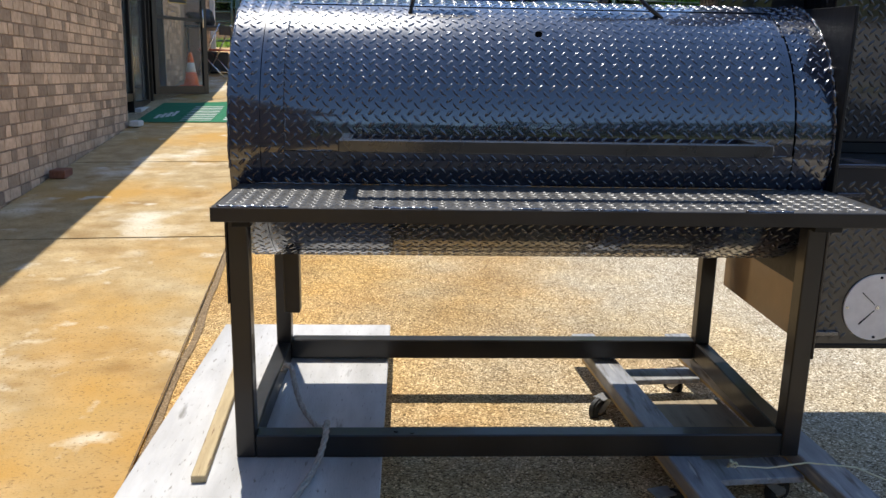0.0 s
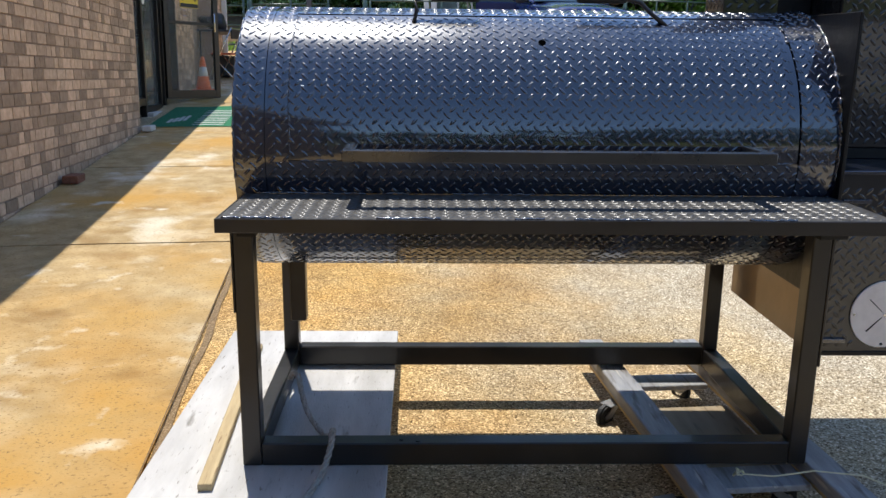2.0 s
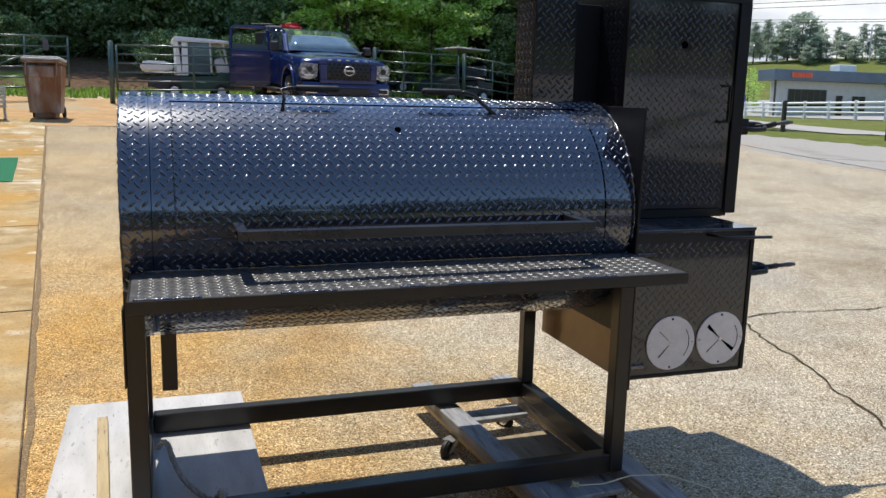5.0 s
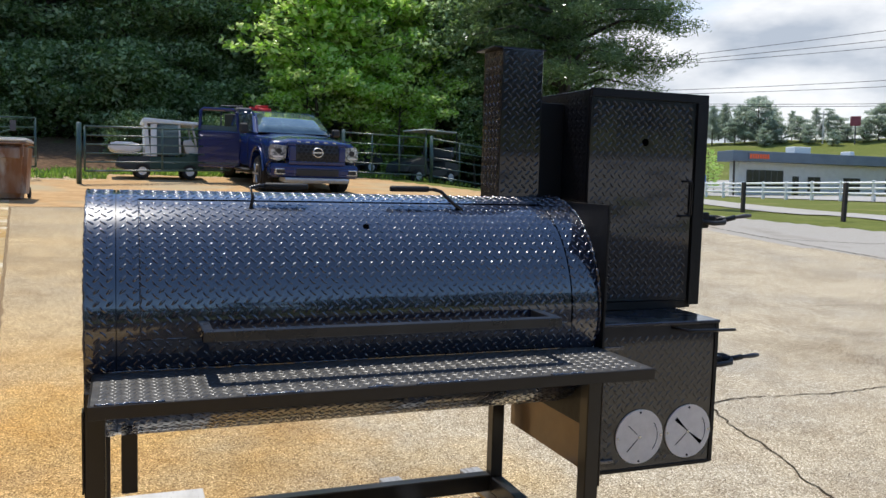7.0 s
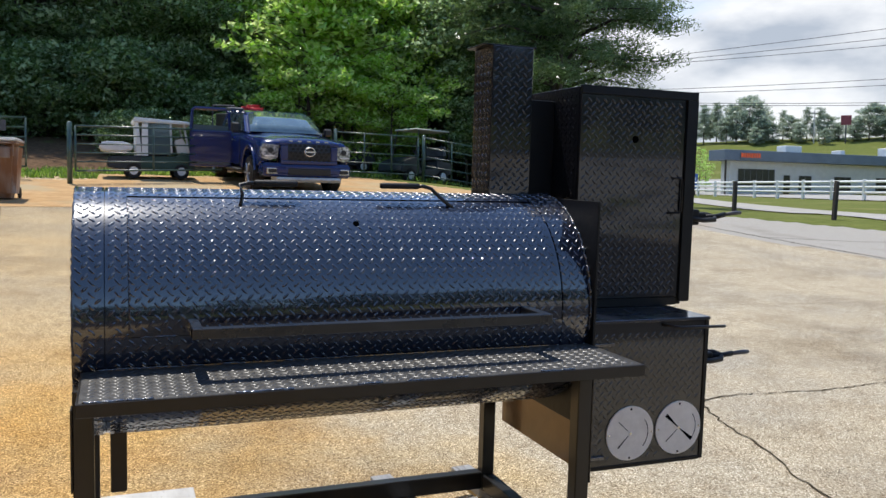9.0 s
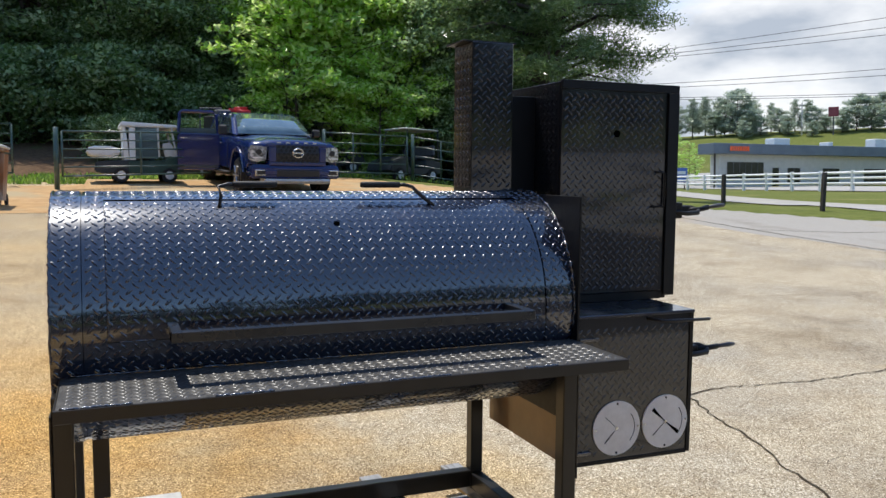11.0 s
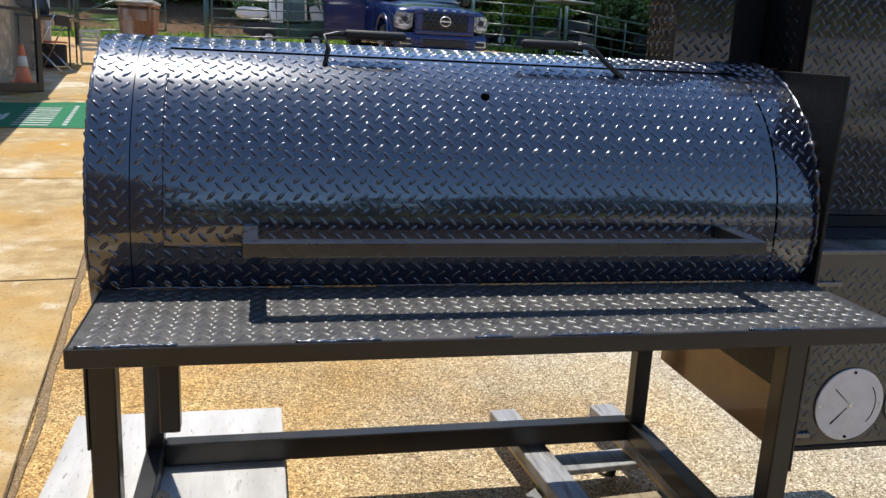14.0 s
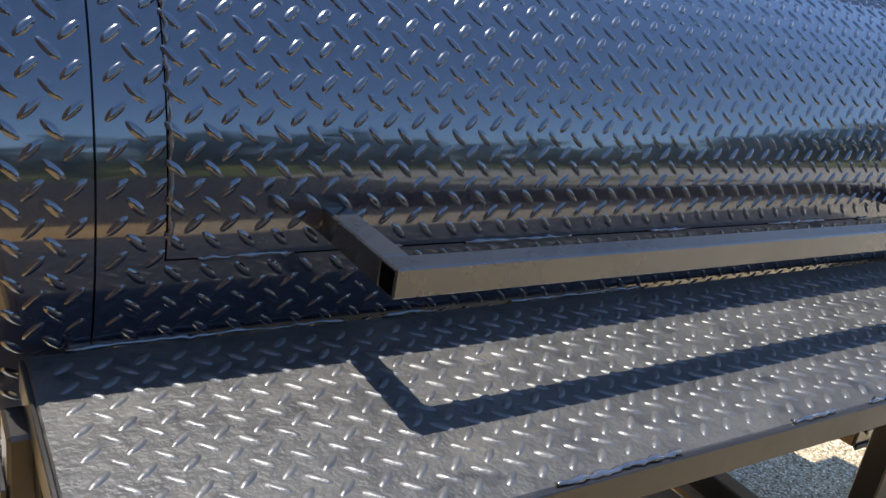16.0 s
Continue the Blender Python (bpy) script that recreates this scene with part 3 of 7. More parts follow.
def sheet(xs, ys, material, lift=0.0, keep=None, name="ground"):
    """A sheet over the land on the given lines."""
    verts = [(x, y, ground_z(x, y) + lift) for y in ys for x in xs]
    w = len(xs)
    faces = []
    for j in range(len(ys) - 1):
        for i in range(w - 1):
            if keep is None or keep((xs[i] + xs[i + 1]) / 2, (ys[j] + ys[j + 1]) / 2):
                faces.append((j * w + i, j * w + i + 1, (j + 1) * w + i + 1, (j + 1) * w + i))
    me = bpy.data.meshes.new(name)
    me.from_pydata(verts, [], faces)
    return part(name, me, material, smooth=True)


def strip(points, width, material, lift, name, rough_edge=0.0, step=None):
    """A flat band over the land along a line of (x, y)."""
    rnd = random.Random(len(points) * 7 + int(abs(points[0][0]) * 10))
    line = []
    for (xa, ya), (xb, yb) in zip(points, points[1:]):
        n = max(1, int(math.hypot(xb - xa, yb - ya) / (step or 1.0)))
        line += [(xa + (xb - xa) * i / n, ya + (yb - ya) * i / n) for i in range(n)]
    line.append(points[-1])
    bm = bmesh.new()
    prev = None
    for i, (x, y) in enumerate(line):
        (xa, ya), (xb, yb) = line[max(0, i - 1)], line[min(len(line) - 1, i + 1)]
        dx, dy = xb - xa, yb - ya
        ln = math.hypot(dx, dy)
        nx, ny = -dy / ln, dx / ln
        h = width / 2 * (1 + rnd.uniform(-rough_edge, rough_edge))
        j = rnd.uniform(-1, 1) * rough_edge * (width * 0.8 + (0.03 if width < 0.06 else 0.0))
        a = bm.verts.new((x + nx * (j + h), y + ny * (j + h), ground_z(x + nx * h, y + ny * h) + lift))
        b = bm.verts.new((x + nx * (j - h), y + ny * (j - h), ground_z(x - nx * h, y - ny * h) + lift))
        if prev:
            bm.faces.new((prev[0], a, b, prev[1]))
        prev = (a, b)
    bmesh.ops.recalc_face_normals(bm, faces=bm.faces)
    for f in bm.faces:
        if f.normal.z < 0:
            f.normal_flip()
    return part(name, bm, material)


def spread(a, b, n):
    return [a + (b - a) * i / n for i in range(n + 1)]


def steps(*pieces):
    out = []
    for a, b, n in pieces:
        out += spread(a, b, n)[(1 if out else 0):]
    return out


# ---- the ground ----
ground = sheet(steps((-420, -60, 12), (-60, -16, 11), (-16, 40, 56), (40, 120, 20), (120, 520, 20)), steps((-320, -40, 8), (-40, 0, 10), (0, 30, 40), (30, 110, 20), (110, 480, 20)), GRASS)
tagged(ground, "green grassy ground rising to the back", "ground", kind="structure")


def lot_edge(y):
    # where the paving meets the roadside grass
    return 14.3 - 0.66 * (y - 10.0) if y > 2 else 19.6 + 0.5 * (2 - y)


lot = sheet(steps((-30, -6, 8), (-6, 20, 130)), steps((-10, -6, 4), (-6, 20, 130)), LOT, 0.012, lambda x, y: x < lot_edge(y) and x < 10.7 + 0.02 * (7 - y) and y > -3.3, "pavement")
tagged(lot, "worn tan aggregate paving with rust stains", "pavement", kind="structure")
apron = sheet(steps((9, 26, 68)), steps((-30, -6, 8), (-6, 20, 104)), LOT_FAR, 0.014, lambda x, y: x < lot_edge(y) and x > 10.4 + 0.02 * (7 - y) and y < 16.5, "pavement_apron")
tagged(apron, "pale grey worn paving of the entrance", "pavement", kind="structure")
# Unseen dark ground, added for what the barrel reflects.
dark_behind = sheet(steps((-30, 20, 25), (20, 60, 10)), steps((-52, -30, 8), (-30.0, -2.0, 28)), DARKGROUND, 0.004, None, "dark_ground_behind")
tagged(dark_behind, "unseen dark ground behind the worn paving", "pavement", kind="structure")
woodfloor = sheet(steps((-40, 22, 62)), steps((20.2, 60, 60)), LITTER, 0.03, lambda x, y: y > (23.2 if 4.8 < x < 9.3 else 21.3) + 0.5 * math.sin(x * 0.8) and x < 17.5 + 0.4 * math.sin(y), "wood_floor")
tagged(woodfloor, "brown leaf litter under the trees", "ground", kind="structure")
dirt = sheet(steps((-9, 12.5, 86)), steps((13.0, 24.0, 55)), DIRT, 0.018, lambda x, y: y > 13.4 + 0.05 * x + 0.25 * math.sin(x * 1.7) and y < (18.9 if x < -0.4 else 23.4 if 4.6 < x < 9.5 else 20.6) + 0.3 * math.sin(x * 1.1) and x < lot_edge(y), "dirt_yard")
tagged(dirt, "orange clay dirt before the gate", "dirt", kind="structure")
farlot = sheet(steps((5, 16, 22)), steps((12.5, 18.5, 24)), LOT_FAR, 0.024, lambda x, y: y > 13.3 + 0.08 * math.sin(x * 2) and y < 16.0 and x > 6.0 and x < lot_edge(y), "pavement_back")
tagged(farlot, "pale worn paving beside the dirt yard", "pavement", kind="structure")

for pts, wd in (([(3.0, 1.66), (3.22, 1.74), (3.5, 1.79), (4.1, 1.72), (4.6, 1.76), (5.6, 1.84), (6.6, 1.78), (8.2, 1.9), (10.6, 1.8)], 0.0095), ([(3.16, 1.66), (3.05, 1.36), (3.0, 1.08), (2.93, 0.83), (2.87, 0.72), (2.80, 0.46), (2.66, 0.1), (2.6, -0.4), (2.42, -1.2), (2.4, -2.6)], 0.012),
                ([(10.72, 16), (10.69, 10.97), (10.66, 7.0), (10.7, 2.0), (10.75, -5)], 0.05), ([(10.7, 9.4), (12.2, 8.7), (14.5, 8.5)], 0.03), ([(2.2, 4.2), (3.4, 4.0), (5.0, 4.3), (7.5, 4.1), (10.6, 4.3)], 0.007),
                ([(3.02, 1.15), (3.3, 1.02), (3.7, 1.08), (4.3, 0.92)], 0.0028), ([(2.87, 0.72), (3.05, 0.62), (3.2, 0.66), (3.5, 0.5)], 0.003)):
    tagged(strip(pts, wd, CRACK, 0.0165, "crack", 0.38, 0.045), "dark jagged crack in the paving", "crack", kind="structure")

# the concrete walk along the building, slab by slab
HOUSE = pose(-1.77, 0, 0, 0, 0, 6.0)


def house_z(a, b):
    p = HOUSE @ Vector((a, b, 0))
    return ground_z(p.x, p.y)


walkway = tagged(new("walkway"), "concrete walk of large stained slabs along the building", "walkway", kind="structure")
walkway.matrix_basis = HOUSE
cuts = [-9.3, -6.95, -4.5, -2.05, 2.55, 4.93, 7.3, 9.55, 11.9, 14.3]
for a, b in zip(cuts, cuts[1:]):
    bm = bmesh.new()
    n = 12
    rows = []
    for i in range(n + 1):
        y = a + 0.011 + (b - a - 0.022) * i / n
        rows.append([bm.verts.new((x, y, house_z(x, y) + dz)) for x, dz in ((0.02, -0.05), (0.02, 0.022), (0.75, 0.024), (1.47, 0.022), (1.47, -0.05))])
    for p, q in zip(rows, rows[1:]):
        for k in range(4):
            bm.faces.new((p[k], p[k + 1], q[k + 1], q[k]))
    bm.faces.new(rows[0][::-1])
    bm.faces.new(rows[-1])
    bmesh.ops.recalc_face_normals(bm, faces=bm.faces)
    part("slab", bm, WALK, walkway)
bm = bmesh.new()
for i in range(len(cuts) - 1):
    for a, b, w0, w1 in ((cuts[i] - 0.016, cuts[i] + 0.016, 0.02, 1.47), (cuts[i], cuts[i + 1], 1.4705, 1.4745)):
        vs = [bm.verts.new((x, y, house_z(x, y) + 0.0165)) for x, y in ((w0, a), (w1, a), (w1, b), (w0, b))]
        bm.faces.new(vs)
part("joint", bm, JOINT, walkway, "dirt-filled joint")
edge = [HOUSE @ Vector((1.489 + 0.006 * math.sin(k * 1.7), -3.0 + 0.5 * k, 0)) for k in range(34)]
tagged(strip([(p.x, p.y) for p in edge], 0.027, GRIT, 0.0172, "edge_dirt", 0.12, 0.11), "dark grit along the edge of the walk", "dirt", kind="structure")

# ---- the smoker ----
SMOKER = pose(0, 0, 0, 2.0, 0, 0)
R, VC, WC = 0.3365, 0.40, 0.858
P = 0.0298


def on_barrel(u, th, r=R):
    return Vector((u, VC - r * math.cos(th), WC + r * math.sin(th)))


def lug_mesh(name, sites, length=0.0232, width=0.0084, height=0.00172):
    """Raised lozenges: sites are (place, along, across, normal)."""
    n = 10
    prof = []
    for f, h in ((1.0, -0.0003), (0.80, 0.62), (0.52, 0.93), (0.2, 1.0)):
        prof.append([(f * length / 2 * math.cos(2 * math.pi * k / n), f * width / 2 * math.sin(2 * math.pi * k / n) * (1.0 if f == 1 else 0.8), h * height if h > 0 else h) for k in range(n)])
    verts, faces = [], []
    for c, a, b, nm in sites:
        o = len(verts)
        for ring in prof:
            verts += [c + a * x + b * y + nm * z for x, y, z in ring]
        for q in range(3):
            for k in range(n):
                faces.append((o + q * n + k, o + q * n + (k + 1) % n, o + (q + 1) * n + (k + 1) % n, o + (q + 1) * n + k))
        faces.append(tuple(o + 3 * n + k for k in range(n)))
    me = bpy.data.meshes.new(name)
    me.from_pydata(verts, [], faces)
    return me


def flat_lugs(origin, ex, ey, w, h, skip=None, pitch=P, off=(0.0, 0.0)):
    """Lug places over a flat panel of w x h from origin."""
    ex, ey = Vector(ex), Vector(ey)
    nm = ex.cross(ey)
    out = []
    for s in (0, 1):
        for i in range(-1, int(w / pitch) + 2):
            for j in range(-1, int(h / pitch) + 2):
                a, b = (i + 0.5 * s) * pitch + off[0], (j + 0.5 * s) * pitch + off[1]
                if not (0.011 < a < w - 0.011 and 0.011 < b < h - 0.011) or (skip and skip(a, b)):
                    continue
                ang = radians(45 if s else -45)
                al = ex * math.cos(ang) + ey * math.sin(ang)
                out.append((Vector(origin) + ex * a + ey * b, al, nm.cross(al), nm))
    return out


def barrel_lugs(u0, u1, t0, t1):
    out = []
    dt = P / R
    for s in (0, 1):
        for i in range(-1, 52):
            for j in range(-22, 130):
                u, th = (i + 0.5 * s) * P + 0.012, (j + 0.5 * s) * dt
                if not (u0 + 0.004 < u < u1 - 0.004 and t0 + 0.018 < th < t1 - 0.018):
                    continue
                ang = radians(45 if s else -45)
                nm = Vector((0, -math.cos(th), math.sin(th)))
                eu, et = Vector((1, 0, 0)), Vector((0, math.sin(th), math.cos(th)))
                al = eu * math.cos(ang) + et * math.sin(ang)
                out.append((on_barrel(u, th), al, nm.cross(al), nm))
    return out


def shell(u0, u1, t0, t1, r=R, thick=0.005, n=None):
    """A curved plate with thickness, part of the barrel's round."""
    n = n or max(2, int((t1 - t0) / radians(3)))
    bm = bmesh.new()
    rows = []
    for i in range(n + 1):
        th = t0 + (t1 - t0) * i / n
        rows.append([bm.verts.new(on_barrel(u, th, q)) for u, q in ((u0, r), (u1, r), (u1, r - thick), (u0, r - thick))])
    for p, q in zip(rows, rows[1:]):
        for k in range(4):
            bm.faces.new((p[k], p[(k + 1) % 4], q[(k + 1) % 4], q[k]))
    bm.faces.new(rows[0][::-1])
    bm.faces.new(rows[-1])
    bmesh.ops.recalc_face_normals(bm, faces=bm.faces)
    for f in bm.faces:
        f.smooth = len(f.verts) == 4
    for e in bm.edges:
        if e.is_manifold and e.calc_face_angle(0) > 0.7:
            e.smooth = False
    return bm


smoker = thing("barbecue_smoker", "black diamond-plate barbecue smoker with round barrel, firebox and chimney", "smoker", SMOKER)
U0, U1 = -0.002, 1.412
DOOR_U0, DOOR_U1, DOOR_T0, DOOR_T1 = 0.125, 1.312, radians(-2.6), radians(68.5)
SEAM = 0.0705
barrel = part("barrel", disc((U0 + 0.006, VC, WC), (1, 0, 0), R - 0.006, U1 - U0 - 0.012, 96), FLATBLACK, smoker, "black steel barrel")
TOP, BOT = radians(262), radians(-98)
for nm, u0, u1, t0, t1 in (("barrel_sheet", U0, SEAM - 0.0009, BOT, TOP), ("barrel_sheet", SEAM + 0.0009, DOOR_U0 - 0.0012, BOT, TOP), ("barrel_sheet", DOOR_U1 + 0.006, U1, BOT, TOP),
                           ("barrel_sheet", DOOR_U0 - 0.0012, DOOR_U1 + 0.0025, BOT, DOOR_T0 - 0.007), ("barrel_sheet", DOOR_U0 - 0.0012, DOOR_U1 + 0.0025, DOOR_T1 + 0.045, TOP)):
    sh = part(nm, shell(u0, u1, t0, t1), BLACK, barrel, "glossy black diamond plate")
    sites = barrel_lugs(u0, u1, t0, min(t1, radians(150)))
    if sites:
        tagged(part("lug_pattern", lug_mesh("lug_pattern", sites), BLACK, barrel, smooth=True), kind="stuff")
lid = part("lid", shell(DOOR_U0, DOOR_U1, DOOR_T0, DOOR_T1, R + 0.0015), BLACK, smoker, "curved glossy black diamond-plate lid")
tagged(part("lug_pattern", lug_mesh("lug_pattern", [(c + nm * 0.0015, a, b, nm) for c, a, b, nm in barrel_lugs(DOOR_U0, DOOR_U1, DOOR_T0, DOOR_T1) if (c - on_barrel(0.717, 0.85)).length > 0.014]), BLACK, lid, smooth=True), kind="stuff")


def bead_line(points, r=0.0028, jitter=0.0012, name="weld", parent=None, seed=1):
    rn = random.Random(seed)
    pts = [Vector(p) + Vector((rn.uniform(-1, 1), rn.uniform(-1, 1), rn.uniform(-1, 1))) * jitter for p in points]
    return part(name, rod(pts, r, 6, radii=[r * rn.uniform(0.5, 1.4) for _ in pts]), BEAD, parent, "lumpy weld bead", smooth=True)


bead_line([on_barrel(DOOR_U0 + 0.002, th, R + 0.001) for th in np.linspace(radians(-2), radians(66), 76)], 0.0022, 0.0012, parent=lid, seed=2)
for a, b in ((0.15, 0.235), (0.30, 0.345), (0.42, 0.56), (0.68, 0.75), (0.9, 1.02), (1.1, 1.3)):
    bead_line([on_barrel(u, DOOR_T0 - 0.004, R) for u in np.linspace(a, b, int((b - a) / 0.006))], 0.0030, 0.001, parent=barrel, seed=int(a * 100))
bead_line([on_barrel(U1 - 0.002, th, R + 0.001) for th in np.linspace(radians(-10), radians(100), 120)], 0.0058, 0.0022, parent=barrel, seed=7)
bead_line([on_barrel(U0 + 0.001, th, R - 0.001) for th in np.linspace(radians(-10), radians(120), 120)], 0.003, 0.0012, parent=barrel, seed=8)
for t0 in (50, 58, 63):
    bead_line([on_barrel(DOOR_U1 + 0.001, th, R + 0.001) for th in np.linspace(radians(t0), radians(t0 + 4), 8)], 0.0035, 0.0018, parent=barrel, seed=t0)
# thermometer hole in the lid, drawn as a black disc
hole = part("gauge_hole_disc", disc(on_barrel(0.717, 0.85, R - 0.001), (0, -math.cos(0.85), math.sin(0.85)), 0.0088, 0.0042, 20), VENTCUT, lid, "black disc standing for a round hole")
# Black strips put the gap's shade over the greyer inner barrel.
part("lid_gap_strip", shell(DOOR_U0, DOOR_U1, DOOR_T1 + 0.001, DOOR_T1 + 0.0435, R - 0.0015, 0.002), VENTCUT, barrel, "black strip filling the gap round the lid")
part("lid_gap_strip", shell(DOOR_U1 + 0.0004, DOOR_U1 + 0.0056, DOOR_T0, DOOR_T1, R - 0.0015, 0.002), VENTCUT, barrel)
# lid handle of square tube on two posts
HT, HV, HW0, HW1 = 0.026, -0.077, 0.857, 0.883
handle = part("lid_handle", box(0.260, HV, HW0, 1.205, HV + HT, HW1, 0.0016), HANDLE, lid, "long square-tube handle")
for u in (0.260, 1.205 - HT):
    part("handle_post", box(u, HV + HT, HW0, u + HT, 0.075, HW1, 0.0016), HANDLE, lid)
part("handle_end", box(0.2592, HV + 0.003, HW0 + 0.003, 0.2615, HV + HT - 0.003, HW1 - 0.003), VENTCUT, lid, "black inset standing for the hollow of the tube")
# two bent rods with grips on the lid's top edge
for u, s, bend in ((0.411, 1, 0.015), (1.03, -1, 0.07)):
    base = on_barrel(u, radians(62), R)
    top = Vector((u - s * 0.0 + s * bend * 1.0, base.y + 0.03, base.z + 0.062))
    pts = [base, base.lerp(top, 0.5), top - Vector((s * 0.012, 0, 0.006)), top + Vector((s * 0.012, 0, 0.0)), top + Vector((s * 0.03, 0, 0))]
    lift = part("lift_rod", rod(pts, 0.0055, 10), TUBE, lid, "bent steel rod", smooth=True)
    part("grip", rod([top + Vector((s * 0.026, 0, 0)), top + Vector((s * 0.03, 0, 0)), top + Vector((s * 0.14, 0, 0)), top + Vector((s * 0.146, 0, 0))], 0.009, 12, radii=[0.007, 0.009, 0.009, 0.007]), GRIP, lift, "black rubber grip", smooth=True)
# square end plate between barrel and firebox
end = part("end_plate", box(1.412, 0.047, 0.50, 1.4205, 0.75, 1.187, 0.001), FLATBLACK, smoker, "square flat black end plate")
part("end_cap", disc((U0 - 0.001, VC, WC), (1, 0, 0), R - 0.003, 0.004, 72), FLATBLACK, smoker)

# front shelf
SW = 0.762
shelf = part("shelf", box(0.020, -0.214, SW - 0.006, 1.409, 0.072, SW, 0.0015), SHELF, smoker, "front shelf of worn diamond plate")
tagged(part("lug_pattern", lug_mesh("lug_pattern", flat_lugs((0.024, -0.208, SW), (1, 0, 0), (0, 1, 0), 1.38, 0.27, off=(0.006, 0.0)), 0.0235, 0.0085, 0.0016), SHELFLUG, shelf, smooth=True), kind="stuff")
part("front_angle", box(0.016, -0.219, SW - 0.030, 1.4135, -0.2135, SW - 0.0005, 0.001), TUBE, shelf, "flat steel edge")
part("side_angle", box(0.0155, -0.2132, SW - 0.030, 0.0198, 0.07, SW - 0.001, 0.001), TUBE, shelf)
part("side_angle", box(1.4092, -0.2132, SW - 0.030, 1.4135, 0.04, SW - 0.001, 0.001), TUBE, shelf)
part("under_bar", box(0.03, -0.2, SW - 0.032, 0.055, 0.07, SW - 0.007, 0.001), TUBE, shelf)
part("under_bar", box(1.385, -0.2, SW - 0.032, 1.41, 0.07, SW - 0.007, 0.001), TUBE, shelf)
for a, b, k in ((0.03, 0.17, 1), (0.34, 0.47, 2), (0.62, 0.68, 3), (0.74, 0.90, 4), (1.1, 1.2, 5)):
    bead_line([(u, -0.213, SW + 0.0005) for u in np.linspace(a, b, int((b - a) / 0.005))], 0.003, 0.0011, parent=shelf, seed=k)
for a, b in ((0.05, 0.30), (0.34, 0.40), (0.5, 0.7)):
    bead_line([(u, 0.071, SW + 0.002) for u in np.linspace(a, b, int((b - a) / 0.008))], 0.0020, 0.0012, parent=shelf, seed=int(a * 77))

# legs and frame of square tube
LT = 0.046
for u, v in ((0.0, 0.0), (1.344, 0.0), (0.0, 0.648), (1.344, 0.648)):
    part("leg", box(u, v, 0.1005, u + LT, v + LT, 0.735 if v < 0.1 else 0.66, 0.003), TUBE, smoker)
for u0, u1, w0 in ((-0.005, -0.0005, 0.492), (1.3905, 1.3955, 0.358)):
    part("side_plate", box(u0, 0.001, w0, u1, LT - 0.001, 0.69, 0.0008), TUBE, smoker)
for u0, u1 in ((0.018, 0.06), (1.34, 1.405)):
    part("leg_bracket", box(u0, -0.036, 0.682, u1, -0.0005, 0.731, 0.001), FLATBLACK, smoker)
part("frame_rail", box(LT + 0.0005, 0.0, 0.1008, 1.3435, LT, 0.160, 0.003), TUBE, smoker)
part("frame_rail", box(LT + 0.0005, 0.648, 0.1058, 1.3435, 0.648 + LT, 0.168, 0.003), TUBE, smoker)
for u in (0.0, 1.344):
    part("frame_rail", box(u + 0.001, LT + 0.0005, 0.1012, u + LT - 0.001, 0.6475, 0.160, 0.003), TUBE, smoker)
for u, v, w in ((0.385, 0.02, 0.160), (0.425, 0.012, 0.160)):
    part("bolt", disc((u, v, w - 0.001), (0, 0, 1), 0.006, 0.004, 10), TUBE, smoker)
part("drain_stub", box(0.079, 0.298, 0.372, 0.121, 0.340, 0.548, 0.003), TUBE, smoker)
for u in (0.004, 1.35):
    part("saddle", box(u, 0.60, 0.60, u + 0.038, 0.6475, 0.655, 0.001), TUBE, smoker)

# firebox
FU0, FU1, FV0, FV1, FW0, FW1 = 1.4215, 1.874, 0.100, 0.66, 0.354, 0.812
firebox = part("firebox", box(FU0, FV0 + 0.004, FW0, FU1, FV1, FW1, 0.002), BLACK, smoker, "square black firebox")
part("front_panel", box(FU0, FV0, FW0, FU1, FV0 + 0.0035, FW1, 0.001), SATIN, firebox, "satin black front panel")
tagged(part("lug_pattern", lug_mesh("lug_pattern", [s for s in flat_lugs((FU0 + 0.02, FV0 - 0.0003, FW0 + 0.015), (1, 0, 0), (0, 0, 1), FU1 - FU0 - 0.03, FW1 - FW0 - 0.04, lambda a, b: math.hypot(a + FU0 + 0.02 - 1.593, b + FW0 + 0.015 - 0.461) < 0.1 or math.hypot(a + FU0 + 0.02 - 1.776, b + FW0 + 0.015 - 0.464) < 0.1)], height=0.0011), SATIN, firebox, smooth=True), kind="stuff")
part("side_panel", box(FU0 - 0.0006, FV0 + 0.006, FW0 + 0.001, FU0 + 0.001, FV1 - 0.001, FW1 - 0.001), BROWNSIDE, firebox, "brown steel side, reflected ground in its colour")
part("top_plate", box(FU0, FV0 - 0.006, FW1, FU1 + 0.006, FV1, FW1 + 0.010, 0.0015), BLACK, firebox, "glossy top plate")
part("corner_angle", box(FU1 - 0.011, FV0 - 0.004, FW0, FU1 + 0.003, FV0 - 0.0004, FW1 - 0.0005, 0.0008), FLATBLACK, firebox)
part("bottom_angle", box(FU0, FV0 - 0.004, FW0 - 0.003, FU1 - 0.0115, FV0 - 0.0004, FW0 + 0.008, 0.0008), FLATBLACK, firebox)
